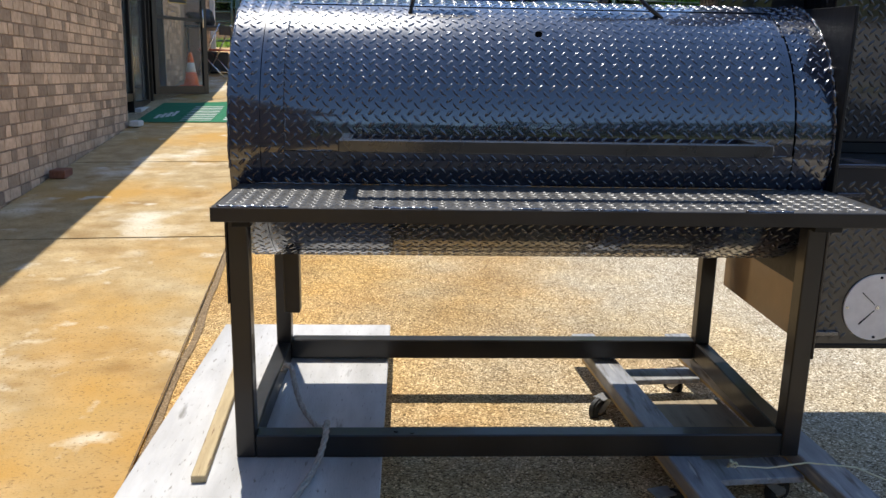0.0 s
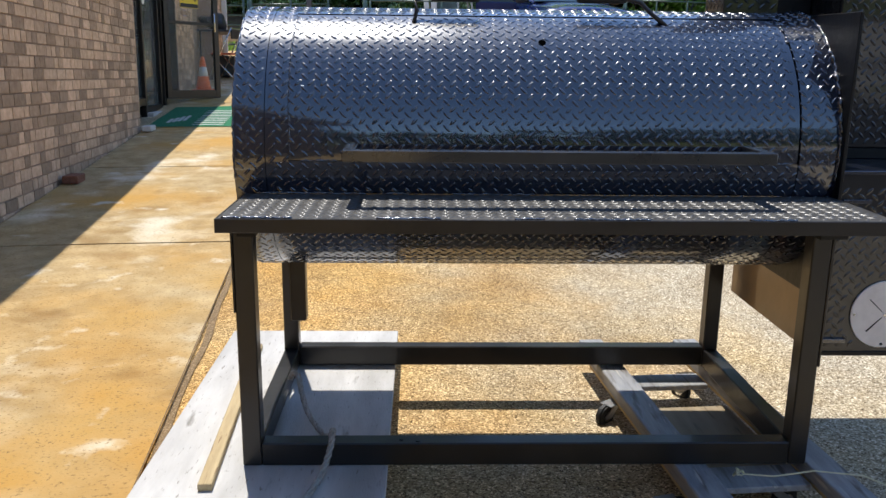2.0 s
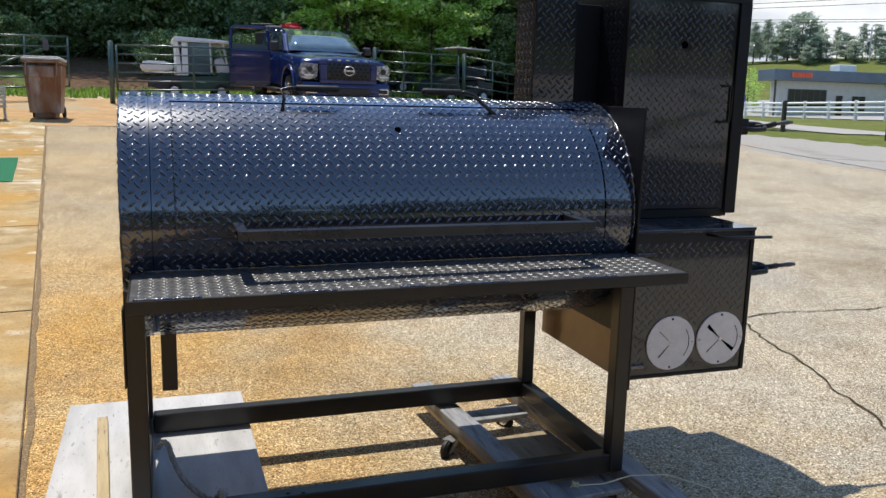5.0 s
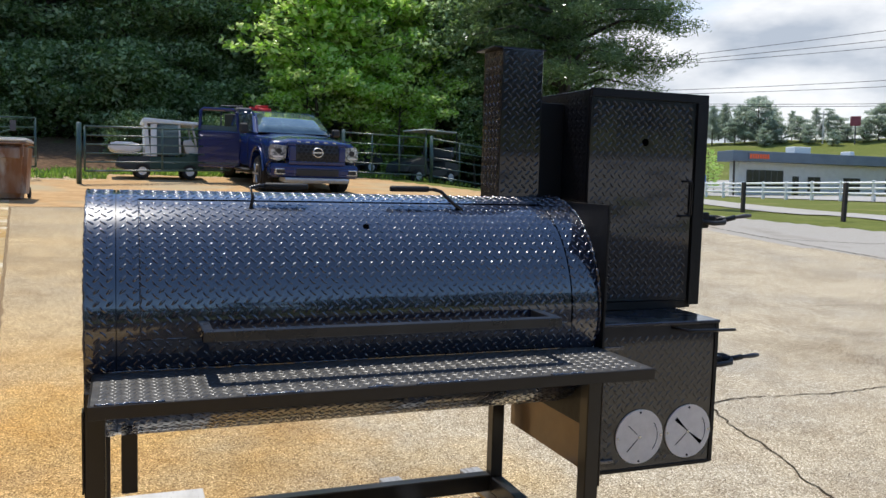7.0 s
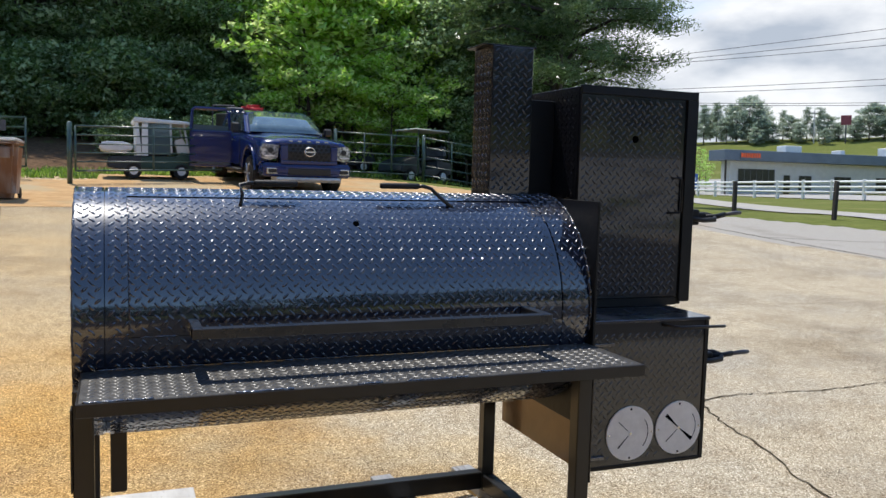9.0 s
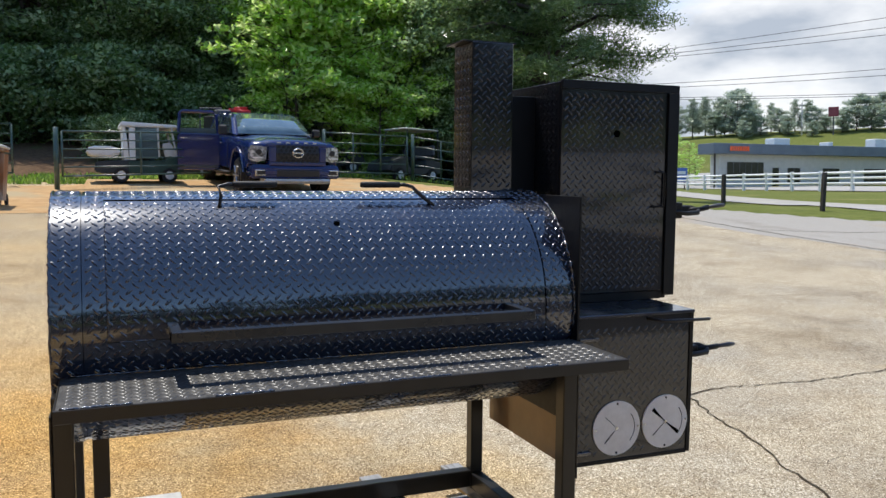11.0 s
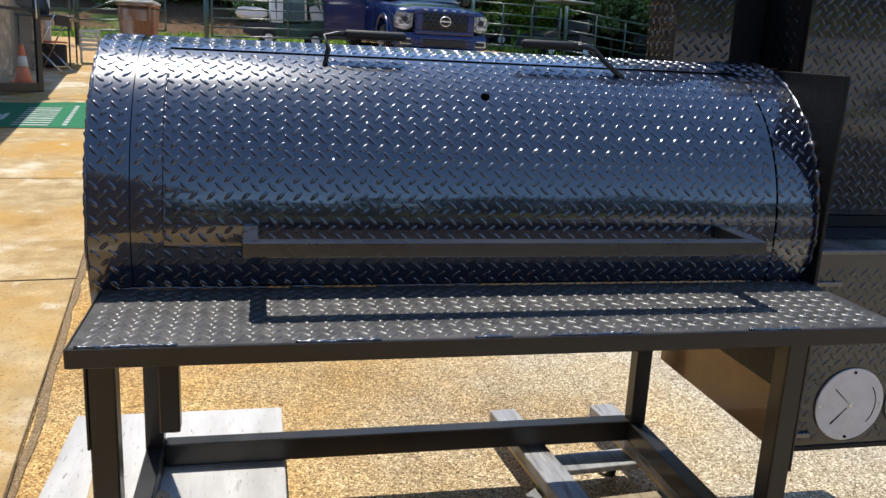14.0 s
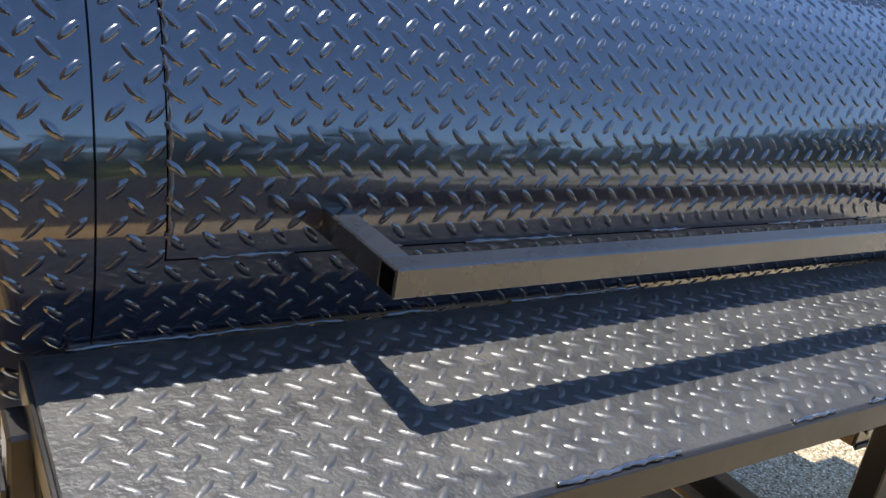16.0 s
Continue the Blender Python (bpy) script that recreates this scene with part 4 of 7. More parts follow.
for cu, cw, rot, openslot in ((1.593, 0.461, 0, False), (1.776, 0.464, 0, True)):
    vent = part("air_vent", disc((cu, FV0 - 0.0005, cw), (0, -1, 0), 0.087, 0.005, 56, bevel=0.001), VENT, firebox, "round pale steel air vent with slots")
    fy = FV0 - 0.0062

    def slot(r0, a0, r1, a1, w0, w1, cu=cu, cw=cw, fy=fy, vent=vent):
        p = Vector((cu + r0 * math.cos(a0), fy, cw + r0 * math.sin(a0)))
        q = Vector((cu + r1 * math.cos(a1), fy, cw + r1 * math.sin(a1)))
        d = (q - p).normalized()
        n = Vector((-d.z, 0, d.x))
        b = bmesh.new()
        prism([((p + n * w0).x, (p + n * w0).z), ((p - n * w0).x, (p - n * w0).z), ((q - n * w1).x, (q - n * w1).z), ((q + n * w1).x, (q + n * w1).z)], fy, fy + 0.0012, b, "y")
        part("slot", b, VENTCUT, vent)
    if openslot:
        slot(0.066, radians(138), 0.004, radians(138), 0.0065, 0.001)
        slot(0.004, radians(-38), 0.066, radians(-38), 0.001, 0.0065)
        slot(0.062, radians(222), 0.008, radians(222), 0.0016, 0.0008)
    else:
        slot(0.058, radians(138), 0.010, radians(138), 0.0012, 0.0008)
        slot(0.062, radians(226), 0.010, radians(226), 0.0022, 0.0010)
    arc = [(cu + 0.066 * math.cos(a), fy + 0.0008, cw + 0.066 * math.sin(a)) for a in np.linspace(radians(-42), radians(38), 16)]
    part("slot", rod(arc, 0.0013, 5), VENTCUT, vent)
    part("pivot", disc((cu, fy + 0.001, cw), (0, -1, 0), 0.005, 0.003, 12), CHROME, vent)
    for a in (90, 270, 0, 180):
        part("screw", disc((cu + 0.078 * math.cos(radians(a)), fy + 0.001, cw + 0.078 * math.sin(radians(a))), (0, -1, 0), 0.0035, 0.0022, 10), VENTCUT if a % 180 else CHROME, vent)
part("pull_rod", rod([(1.70, 0.10, FW1 - 0.010), (1.73, 0.05, FW1 - 0.012), (1.895, 0.045, FW1 - 0.014), (1.90, 0.05, FW1 - 0.014)], 0.005, 8), TUBE, firebox, "thin pull rod", smooth=True)
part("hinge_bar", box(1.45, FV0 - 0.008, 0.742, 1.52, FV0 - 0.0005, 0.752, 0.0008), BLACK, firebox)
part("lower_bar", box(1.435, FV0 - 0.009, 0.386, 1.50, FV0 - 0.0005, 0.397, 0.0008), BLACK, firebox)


def latch(parent, u, v, w, tip):
    """A long toggle latch that sticks out sideways."""
    body = part("latch", box(u, v - 0.026, w - 0.028, u + 0.06, v + 0.026, w + 0.028, 0.007, segments=2), FLATBLACK, parent, "black toggle latch")
    part("latch_plate", box(u + 0.0605, v - 0.014, w - 0.016, u + 0.10, v + 0.014, w + 0.016, 0.004), FLATBLACK, parent)
    for s in (-1, 1):
        part("latch_link", rod([(u + 0.02, v + s * 0.031, w + s * 0.004), (u + 0.075, v + s * 0.030, w + s * 0.010), (u + 0.13, v + s * 0.02, w + s * 0.008), (u + 0.145, v, w)], 0.009, 8), GRIP, parent, smooth=True)
    part("latch_lever", rod([(u + 0.10, v, w), (u + 0.16, v, w + tip * 0.3), (u + 0.19, v, w + tip)], 0.010, 8, radii=[0.008, 0.009, 0.010]), FLATBLACK, parent, smooth=True)
    part("lever_tip", rod([(u + 0.191, v, w + tip), (u + 0.24, v, w + tip * 1.6), (u + 0.262, v, w + tip * 1.7)], 0.008, 8, radii=[0.006, 0.0085, 0.006]), TRUCKLOW, parent, "bare steel lever tip", smooth=True)


latch(firebox, FU1 + 0.0005, 0.20, 0.664, 0.004)

# warming cabinet on top of the firebox
CU0, CU1, CV0, CV1, CW0, CW1 = 1.506, 1.945, 0.325, 0.76, 0.8225, 1.553
cabinet = part("warming_cabinet", box(CU0, CV0 + 0.012, CW0, CU1, CV1, CW1, 0.002), FLATBLACK, smoker, "upright black diamond-plate warming cabinet")
tagged(part("lug_pattern", lug_mesh("lug_pattern", flat_lugs((CU0 - 0.0003, CV1, CW0), (0, -1, 0), (0, 0, 1), CV1 - CV0 - 0.02, CW1 - CW0)), SATIN, cabinet, smooth=True), kind="stuff")
part("side_sheet", box(CU0 - 0.0012, CV0 + 0.013, CW0 + 0.002, CU0 - 0.0001, CV1 - 0.001, CW1 - 0.002), SATIN, cabinet)
door = part("cabinet_door", box(CU0, CV0, CW0 + 0.03, CU1 - 0.028, CV0 + 0.0115, CW1 - 0.024, 0.0015), SATIN, cabinet, "diamond-plate cabinet door")
HOLE = (1.719, 1.388)
tagged(part("lug_pattern", lug_mesh("lug_pattern", flat_lugs((CU0 + 0.002, CV0 - 0.0003, CW0 + 0.032), (1, 0, 0), (0, 0, 1), CU1 - CU0 - 0.032, CW1 - CW0 - 0.06, lambda a, b: math.hypot(a + CU0 - HOLE[0], b + CW0 + 0.032 - HOLE[1]) < 0.017), height=0.0021), SATIN, cabinet, smooth=True), kind="stuff")
part("gauge_hole_disc", disc((HOLE[0], CV0 - 0.0022, HOLE[1]), (0, 1, 0), 0.012, 0.003, 20), VENTCUT, cabinet)
part("top_strip", box(CU0, CV0 - 0.004, CW1 - 0.0235, CU1 + 0.022, CV0 + 0.0112, CW1 + 0.004, 0.0012), FLATBLACK, cabinet)
part("edge_strip", box(CU1 - 0.022, CV0 - 0.006, CW0 + 0.012, CU1 + 0.022, CV0 - 0.0005, CW1 - 0.024, 0.0012), FLATBLACK, cabinet)
part("base_strip", box(CU0, CV0 + 0.002, CW0, CU1 - 0.03, CV0 + 0.0115, CW0 + 0.028, 0.0012), FLATBLACK, cabinet)
part("hinge_rod", rod([(CU1 - 0.07, CV0 - 0.004, 1.262), (CU1 - 0.036, CV0 - 0.007, 1.262), (CU1 - 0.032, CV0 - 0.007, 1.255), (CU1 - 0.032, CV0 - 0.007, 1.15), (CU1 - 0.036, CV0 - 0.007, 1.143), (CU1 - 0.085, CV0 - 0.004, 1.143)], 0.0038, 8), FLATBLACK, cabinet, smooth=True)
latch(cabinet, CU1 + 0.001, 0.36, 1.128, 0.010)

# square chimney
XU0, XU1, XV0, XV1, XW1 = 1.243, 1.391, 0.45, 0.598, 1.678
stack = part("chimney", box(XU0, XV0, 1.12, XU1, XV1, XW1, 0.0015), SATIN, smoker, "square diamond-plate chimney")
tagged(part("lug_pattern", lug_mesh("lug_pattern", flat_lugs((XU0, XV0 - 0.0002, 1.2), (1, 0, 0), (0, 0, 1), XU1 - XU0, XW1 - 1.2) + flat_lugs((XU0 - 0.0002, XV1, 1.2), (0, -1, 0), (0, 0, 1), XV1 - XV0, XW1 - 1.2)), SATIN, stack, smooth=True), kind="stuff")
part("chimney_cap", box(XU0 - 0.028, XV0 + 0.01, XW1 + 0.001, XU1 + 0.016, XV1 + 0.01, XW1 + 0.006, 0.001), FLATBLACK, stack, "thin flat cap")
part("flue_duct", box(XU1 + 0.0005, 0.50, 1.19, CU0 - 0.002, 0.72, 1.515, 0.002), FLATBLACK, smoker, "flat black duct")

# ---- what the smoker stands on ----
deck = thing("plywood_platform", "weathered white plywood sheets on runners under the smoker's legs", "platform", SMOKER)
part("sheet", box(-0.235, -0.42, 0.086, 0.352, 0.995, 0.1, 0.002), WHITEWOOD, deck)
for u in (-0.2, 0.0, 0.28):
    part("runner", box(u, -0.38, -0.035, u + 0.04, 0.95, 0.0855, 0.002), PINE, deck)
lumber = tagged(part("lumber_strip", box(-0.087, -0.115, 0.1005, -0.054, 0.815, 0.119, 0.002), PALEPINE, None, m=SMOKER @ Matrix.Rotation(radians(3.3), 4, "Z")), "pale pine strip lying on the plywood", "lumber")

dolly = thing("furniture_dolly", "grey painted wooden dolly on casters carrying the smoker's end", "dolly", SMOKER)
PL = Matrix.Translation((1.083, -0.29, 0)) @ Matrix.Rotation(radians(4.3), 4, "Z")
for x, y, ln in ((0.0, 0.04, 1.16), (0.335, 0.0, 1.18)):
    pl = part("plank", box(x, y, 0.061, x + 0.082, y + ln, 0.0995, 0.003, m=PL), GREYPAINT, dolly, "grey painted plank")
    part("end_tag", box(x + 0.03, y - 0.0015, 0.066, x + 0.066, y - 0.0002, 0.090, m=PL), ORANGE, pl, "orange end mark")
    part("end_grain", box(x + 0.002, y - 0.0008, 0.063, x + 0.08, y + 0.004, 0.0975, m=PL), ENDGRAIN, pl)
part("cross_board", box(0.084, 0.235, 0.045, 0.333, 0.34, 0.062, 0.002, m=PL), GREYPAINT, dolly)
part("cross_board", box(0.084, 0.86, 0.045, 0.333, 0.955, 0.062, 0.002, m=PL), GREYPAINT, dolly)
part("deck_panel", box(0.084, 0.36, 0.03, 0.34, 0.74, 0.044, 0.002, m=PL), PLY, dolly, "raw plywood panel")
for x in (0.012, 0.352):
    part("side_runner", box(x, 0.2, 0.036, x + 0.045, 1.1, 0.0605, 0.002, m=PL), PINE, dolly)


def caster(x, y, turn):
    m = PL @ Matrix.Translation((x, y, 0)) @ Matrix.Rotation(radians(turn), 4, "Z")
    r, cz = 0.036, 0.004
    bm = disc((0.03, -0.011, cz), (0, 1, 0), r, 0.022, 28, bevel=0.005)
    bmesh.ops.transform(bm, matrix=m, verts=bm.verts)
    wheel = part("caster_wheel", bm, GRIP, dolly, "black rubber caster wheel", smooth=False)
    bm = disc((0.03, -0.0125, cz), (0, 1, 0), 0.016, 0.025, 18)
    bmesh.ops.transform(bm, matrix=m, verts=bm.verts)
    part("hub", bm, CHROME, wheel)
    bm = bmesh.new()
    for s in (-1, 1):
        prism([(0.002, 0.036), (-0.024, 0.036), (0.018, cz - 0.006), (0.042, cz - 0.006), (0.044, cz + 0.006)], s * 0.0155 - 0.0015, s * 0.0155 + 0.0015, bm, "y")
    box(-0.026, -0.022, 0.0355, 0.03, 0.022, 0.0395, 0.001, bm)
    bmesh.ops.transform(bm, matrix=m, verts=bm.verts)
    part("fork", bm, ZINC, dolly, "bright steel caster fork")


for x, y, turn in ((-0.035, 0.235, 12), (0.26, 0.27, 15), (0.0, 0.80, 215), (0.30, 0.93, 120)):
    caster(x, y, turn)

rope = thing("rope_end", "grey braided rope tied to the smoker's frame", "rope", SMOKER)
pts = [(0.060, 0.375, 0.172), (0.072, 0.36, 0.196), (0.088, 0.345, 0.192), (0.10, 0.315, 0.160), (0.125, 0.25, 0.128), (0.17, 0.155, 0.118), (0.20, 0.09, 0.132), (0.214, 0.05, 0.170), (0.216, 0.02, 0.176), (0.216, -0.012, 0.165), (0.205, -0.035, 0.125), (0.19, -0.10, 0.111), (0.165, -0.20, 0.109), (0.14, -0.32, 0.109)]
smoothp = []
for i in range(len(pts) - 1):
    p0, p1, p2, p3 = (Vector(pts[max(0, min(len(pts) - 1, i + k))]) for k in (-1, 0, 1, 2))
    for f in np.linspace(0, 1, 6)[:-1]:
        smoothp.append(0.5 * ((2 * p1) + (p2 - p0) * f + (2 * p0 - 5 * p1 + 4 * p2 - p3) * f * f + (3 * p1 - p0 - 3 * p2 + p3) * f ** 3))
bm = bmesh.new()
for k in range(3):
    tw = []
    for i, p in enumerate(smoothp):
        d = (smoothp[min(i + 1, len(smoothp) - 1)] - smoothp[max(i - 1, 0)]).normalized()
        a = d.cross(Vector((0.3, 0.2, 1))).normalized()
        b = d.cross(a)
        an = i * 0.9 + k * 2.094
        tw.append(p + (a * math.cos(an) + b * math.sin(an)) * 0.0042)
    rod(tw, 0.0048, 6, bm)
part("strand", bm, ROPE, rope, smooth=True)
cord = thing("thin_cord", "thin pale cord tied to the dolly and trailing off", "cord", SMOKER)
cpts = [(1.195, -0.045, 0.105), (1.20, -0.075, 0.112), (1.21, -0.06, 0.108), (1.28, -0.072, 0.108), (1.38, -0.065, 0.118), (1.49, -0.085, 0.116), (1.60, -0.14, 0.085)]
for x, y, lift in ((1.665, -0.23, 0.03), (1.68, -0.31, 0.016), (1.70, -0.345, 0.015), (1.74, -0.352, 0.016), (1.785, -0.335, 0.018), (1.81, -0.345, 0.016), (1.83, -0.40, 0.015)):
    cpts.append(SMOKER.inverted() @ Vector((x, y, ground_z(x, y) + lift)))
part("strand", rod(cpts, 0.0021, 6), STRING, cord, smooth=True)
part("knot", rod([(1.19, -0.05, 0.10), (1.205, -0.065, 0.12), (1.215, -0.05, 0.105), (1.20, -0.04, 0.112), (1.195, -0.065, 0.108)], 0.003, 6), STRING, cord, smooth=True)


def scrap():
    bm = bmesh.new()
    bmesh.ops.create_icosphere(bm, subdivisions=2, radius=0.02)
    for v in bm.verts:
        v.co = Vector((v.co.x * 1.2, v.co.y * 0.8, v.co.z * 0.4)) * (1 + 0.25 * noise.noise(v.co * 60))
    return bm


tagged(part("rubber_scrap", scrap(), GRIP, None, m=pose(1.50, -0.25, ground_z(1.50, -0.25) + 0.018)), "small black scrap on the paving", "scrap", group="scraps")
tagged(part("rubber_scrap", scrap(), GRIP, None, m=pose(1.72, -0.15, ground_z(1.72, -0.15) + 0.015, 0, 0, 40) @ Matrix.Scale(0.45, 4)), "tiny black crumb on the paving", "scrap", group="scraps")


def wire_hook(x, y, turn):
    """A short bent piece of wire that stands a little off the paving."""
    at = pose(x, y, ground_z(x, y) + 0.014, 0, 0, turn)
    pts = [(-0.062, 0.004, 0.002), (-0.03, 0.0, 0.006), (0.0, 0.002, 0.012), (0.028, 0.0, 0.016), (0.046, 0.005, 0.016), (0.053, 0.015, 0.012), (0.045, 0.022, 0.007), (0.03, 0.021, 0.003)]
    bm = rod(pts, 0.0021, 6)
    tagged(part("bent_wire", bm, FLATBLACK, None, m=at, smooth=True), "short dark bent wire lying on the paving", "wire", group="wire scraps")


wire_hook(1.99, -0.205, -6)
wire_hook(1.985, -0.29, -9)


# ---- the brick building ----
def wall_block(name, y0, y1, x0, x1, z1, material, label):
    bm = bmesh.new()
    n = max(1, int((y1 - y0) / 1.0))
    rows = []
    for i in range(n + 1):
        y = y0 + (y1 - y0) * i / n
        zb = house_z(x1, y) - 0.15
        rows.append([bm.verts.new(c) for c in ((x0, y, zb), (x1, y, zb), (x1, y, z1), (x0, y, z1))])
    for p, q in zip(rows, rows[1:]):
        for k in range(4):
            bm.faces.new((p[k], p[(k + 1) % 4], q[(k + 1) % 4], q[k]))
    bm.faces.new(rows[0][::-1])
    bm.faces.new(rows[-1])
    bmesh.ops.recalc_face_normals(bm, faces=bm.faces)
    return tagged(part(name, bm, material, None, m=HOUSE), label, "wall", kind="structure")


EAVE = 3.25
wall_main = wall_block("wall_east", -9.0, 7.04, -0.3, -0.012, EAVE, MORTAR, "buff and brown brick wall in the shade")
wall_end = wall_block("wall_corner", 12.85, 14.35, -0.3, -0.012, EAVE, MORTAR, "brick corner of the building")
wall_panel = wall_block("wall_panel", 10.55, 12.83, -0.42, -0.235, EAVE, TANWALL, "tan wall panel beside the entrance")
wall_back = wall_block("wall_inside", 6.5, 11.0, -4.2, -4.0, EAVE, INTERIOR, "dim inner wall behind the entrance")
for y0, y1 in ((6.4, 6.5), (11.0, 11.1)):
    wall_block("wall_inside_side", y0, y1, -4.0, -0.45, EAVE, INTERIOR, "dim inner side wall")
wall_block("wall_north", 14.36, 14.45, -9.0, -0.02, EAVE, MORTAR, "end wall of the building")
roof = tagged(part("roof", box(-9, -9.3, EAVE, 0.33, 14.7, EAVE + 0.22, 0.01), OFFWHITE, None, m=HOUSE), "flat roof with a short overhang", "roof", kind="structure")
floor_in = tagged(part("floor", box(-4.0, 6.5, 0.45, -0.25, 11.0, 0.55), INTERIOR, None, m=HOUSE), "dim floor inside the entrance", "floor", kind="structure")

brick_meshes = {}


def brick_mesh(length):
    if length not in brick_meshes:
        bm = box(-0.015, 0, 0, 0.001, length, 0.073, 0.0025)
        me = bpy.data.meshes.new("brick")
        bm.to_mesh(me)
        bm.free()
        me.materials.append(BRICKM)
        brick_meshes[length] = me
    return brick_meshes[length]


COURSE = 0.0808
rn = random.Random(11)


def brick_rows(y0, y1, z0, z1, near):
    """Courses of long and short bricks; those of the near stretch are objects, the rest one mesh."""
    far_v, far_f, count = [], [], 0
    k = 0
    z = z0
    while z < z1:
        y = y0 - rn.random() * 0.2
        while y < y1 - 0.03:
            length = rn.choice((0.092, 0.092, 0.193, 0.193, 0.193))
            a, b = max(y, y0), min(y + length, y1)
            if b - a > 0.03 and z > house_z(0.0, (a + b) / 2) - 0.05:
                if near(a, z) and count < 300 and b - a == length:
                    ob = new("brick", brick_mesh(length))
                    ob.parent = wall_main
                    ob.location = (rn.uniform(-0.0015, 0.0015), a, z)
                    count += 1
                else:
                    o = len(far_v)
                    x = -0.002 + rn.uniform(-0.0015, 0.0015)
                    far_v += [(-0.015, a, z), (-0.015, b, z), (-0.015, b, z + 0.073), (-0.015, a, z + 0.073), (x, a + 0.002, z + 0.002), (x, b - 0.002, z + 0.002), (x, b - 0.002, z + 0.071), (x, a + 0.002, z + 0.071)]
                    far_f += [(o + 4, o + 5, o + 6, o + 7)] + [(o + i, o + (i + 1) % 4, o + 4 + (i + 1) % 4, o + 4 + i) for i in range(4)]
            y += length + 0.0095
        z += COURSE
        k += 1
    me = bpy.data.meshes.new("brickwork")
    me.from_pydata(far_v, [], far_f)
    return me


tagged(part("brickwork", brick_rows(-3.0, 7.04, 0.02, 3.2, lambda y, z: 3.2 < y < 4.95 and 0.2 < z < 2.1), BRICKI, wall_main), kind="stuff")
tagged(part("brickwork", brick_rows(12.86, 14.35, 0.9, 3.2, lambda y, z: False), BRICKI, wall_end), kind="stuff")
tagged(part("brickwork", brick_rows(10.56, 12.3, 0.55, 3.2, lambda y, z: False), BRICKI, wall_panel, m=Matrix.Translation((-0.222, 0, 0))), kind="stuff")
# end face of the wall at the entrance
tagged(part("wall_return", box(-0.3, 7.041, 0.3, -0.005, 7.07, EAVE, 0.002), BRICKI, wall_main), kind="stuff")

# entrance: bronze frame with glass and an open glazed door
XS = -0.235
entry = tagged(new("door_1"), "glazed entrance in a dark bronze frame, its door standing open", "entrance", kind="structure")
entry.matrix_basis = HOUSE
zb = house_z(XS, 8.6)
for y0, y1 in ((7.08, 7.14), (8.27, 8.35), (9.22, 9.27), (9.46, 9.54), (10.47, 10.545)):
    part("frame_post", box(XS - 0.05, y0, zb - 0.1, XS + 0.05, y1, EAVE, 0.004), BRONZE, entry)
for y0, y1, z in ((7.14, 8.27, zb + 0.12), (8.35, 9.22, zb + 0.02), (8.35, 9.22, zb + 2.2), (7.14, 8.27, zb + 2.2), (9.54, 10.47, zb + 2.25)):
    part("frame_rail", box(XS - 0.045, y0 + 0.001, z, XS + 0.045, y1 - 0.001, z + 0.09, 0.004), BRONZE, entry)
for y0, y1 in ((7.14, 8.27), (8.35, 9.22), (9.27, 9.46)):
    g = part("pane", box(XS - 0.004, y0, zb + 0.1, XS + 0.004, y1, EAVE - 0.02), GLASS, entry)
    g.visible_shadow = False
part("sticker", disc((XS + 0.0045, 8.62, zb + 1.42), (1, 0, 0), 0.11, 0.002, 28), WHITEP, entry, "round white sticker")
part("threshold", box(XS - 0.05, 8.3, zb - 0.06, XS + 0.12, 10.5, zb + 0.035, 0.004), OFFWHITE, entry)
LEAF = Matrix.Translation((XS + 0.06, 9.53, house_z(0.1, 10.0) + 0.05)) @ Matrix.Rotation(radians(-37.5), 4, "Z")
LW, LH = 0.97, 2.12
for a in ((0, -0.022, 0, 0.075, 0.022, LH), (LW - 0.085, -0.022, 0, LW, 0.022, LH), (0.0755, -0.022, 0, LW - 0.0855, 0.022, 0.11), (0.0755, -0.022, LH - 0.08, LW - 0.0855, 0.022, LH), (0.0755, -0.018, 0.98, LW - 0.0855, 0.018, 1.02)):
    b = box(*a, 0.003)
    bmesh.ops.transform(b, matrix=LEAF @ Matrix.Rotation(radians(90), 4, "Z"), verts=b.verts)
    part("door_frame", b, BRONZE, entry)
b = box(0.0757, -0.003, 0.111, LW - 0.0857, 0.003, LH - 0.081)
bmesh.ops.transform(b, matrix=LEAF @ Matrix.Rotation(radians(90), 4, "Z"), verts=b.verts)
g = part("door_glass", b, GLASS, entry)
g.visible_shadow = False
b = box(0.30, -0.0065, 1.20, 0.62, -0.0042, 1.64)
bmesh.ops.transform(b, matrix=LEAF @ Matrix.Rotation(radians(90), 4, "Z"), verts=b.verts)
notice = part("notice", b, YELLOW, entry, "yellow printed notice")
bm = bmesh.new()
for x0, z0, x1, z1 in ((0.34, 1.575, 0.58, 1.60), (0.34, 1.53, 0.58, 1.555), (0.33, 1.475, 0.59, 1.50), (0.36, 1.43, 0.56, 1.45), (0.33, 1.29, 0.36, 1.38), (0.556, 1.29, 0.586, 1.38), (0.42, 1.33, 0.50, 1.34), (0.305, 1.205, 0.615, 1.255)):
    box(x0, -0.0085, z0, x1, -0.0067, z1, bm=bm)
bmesh.ops.transform(bm, matrix=LEAF @ Matrix.Rotation(radians(90), 4, "Z"), verts=bm.verts)
part("print", bm, PLASTIC, notice)
b = rod([(LW - 0.11, -0.06, 0.9), (LW - 0.11, -0.06, 1.15)], 0.014, 10)
bmesh.ops.transform(b, matrix=LEAF @ Matrix.Rotation(radians(90), 4, "Z"), verts=b.verts)
part("door_handle", b, CHROME, entry, smooth=True)
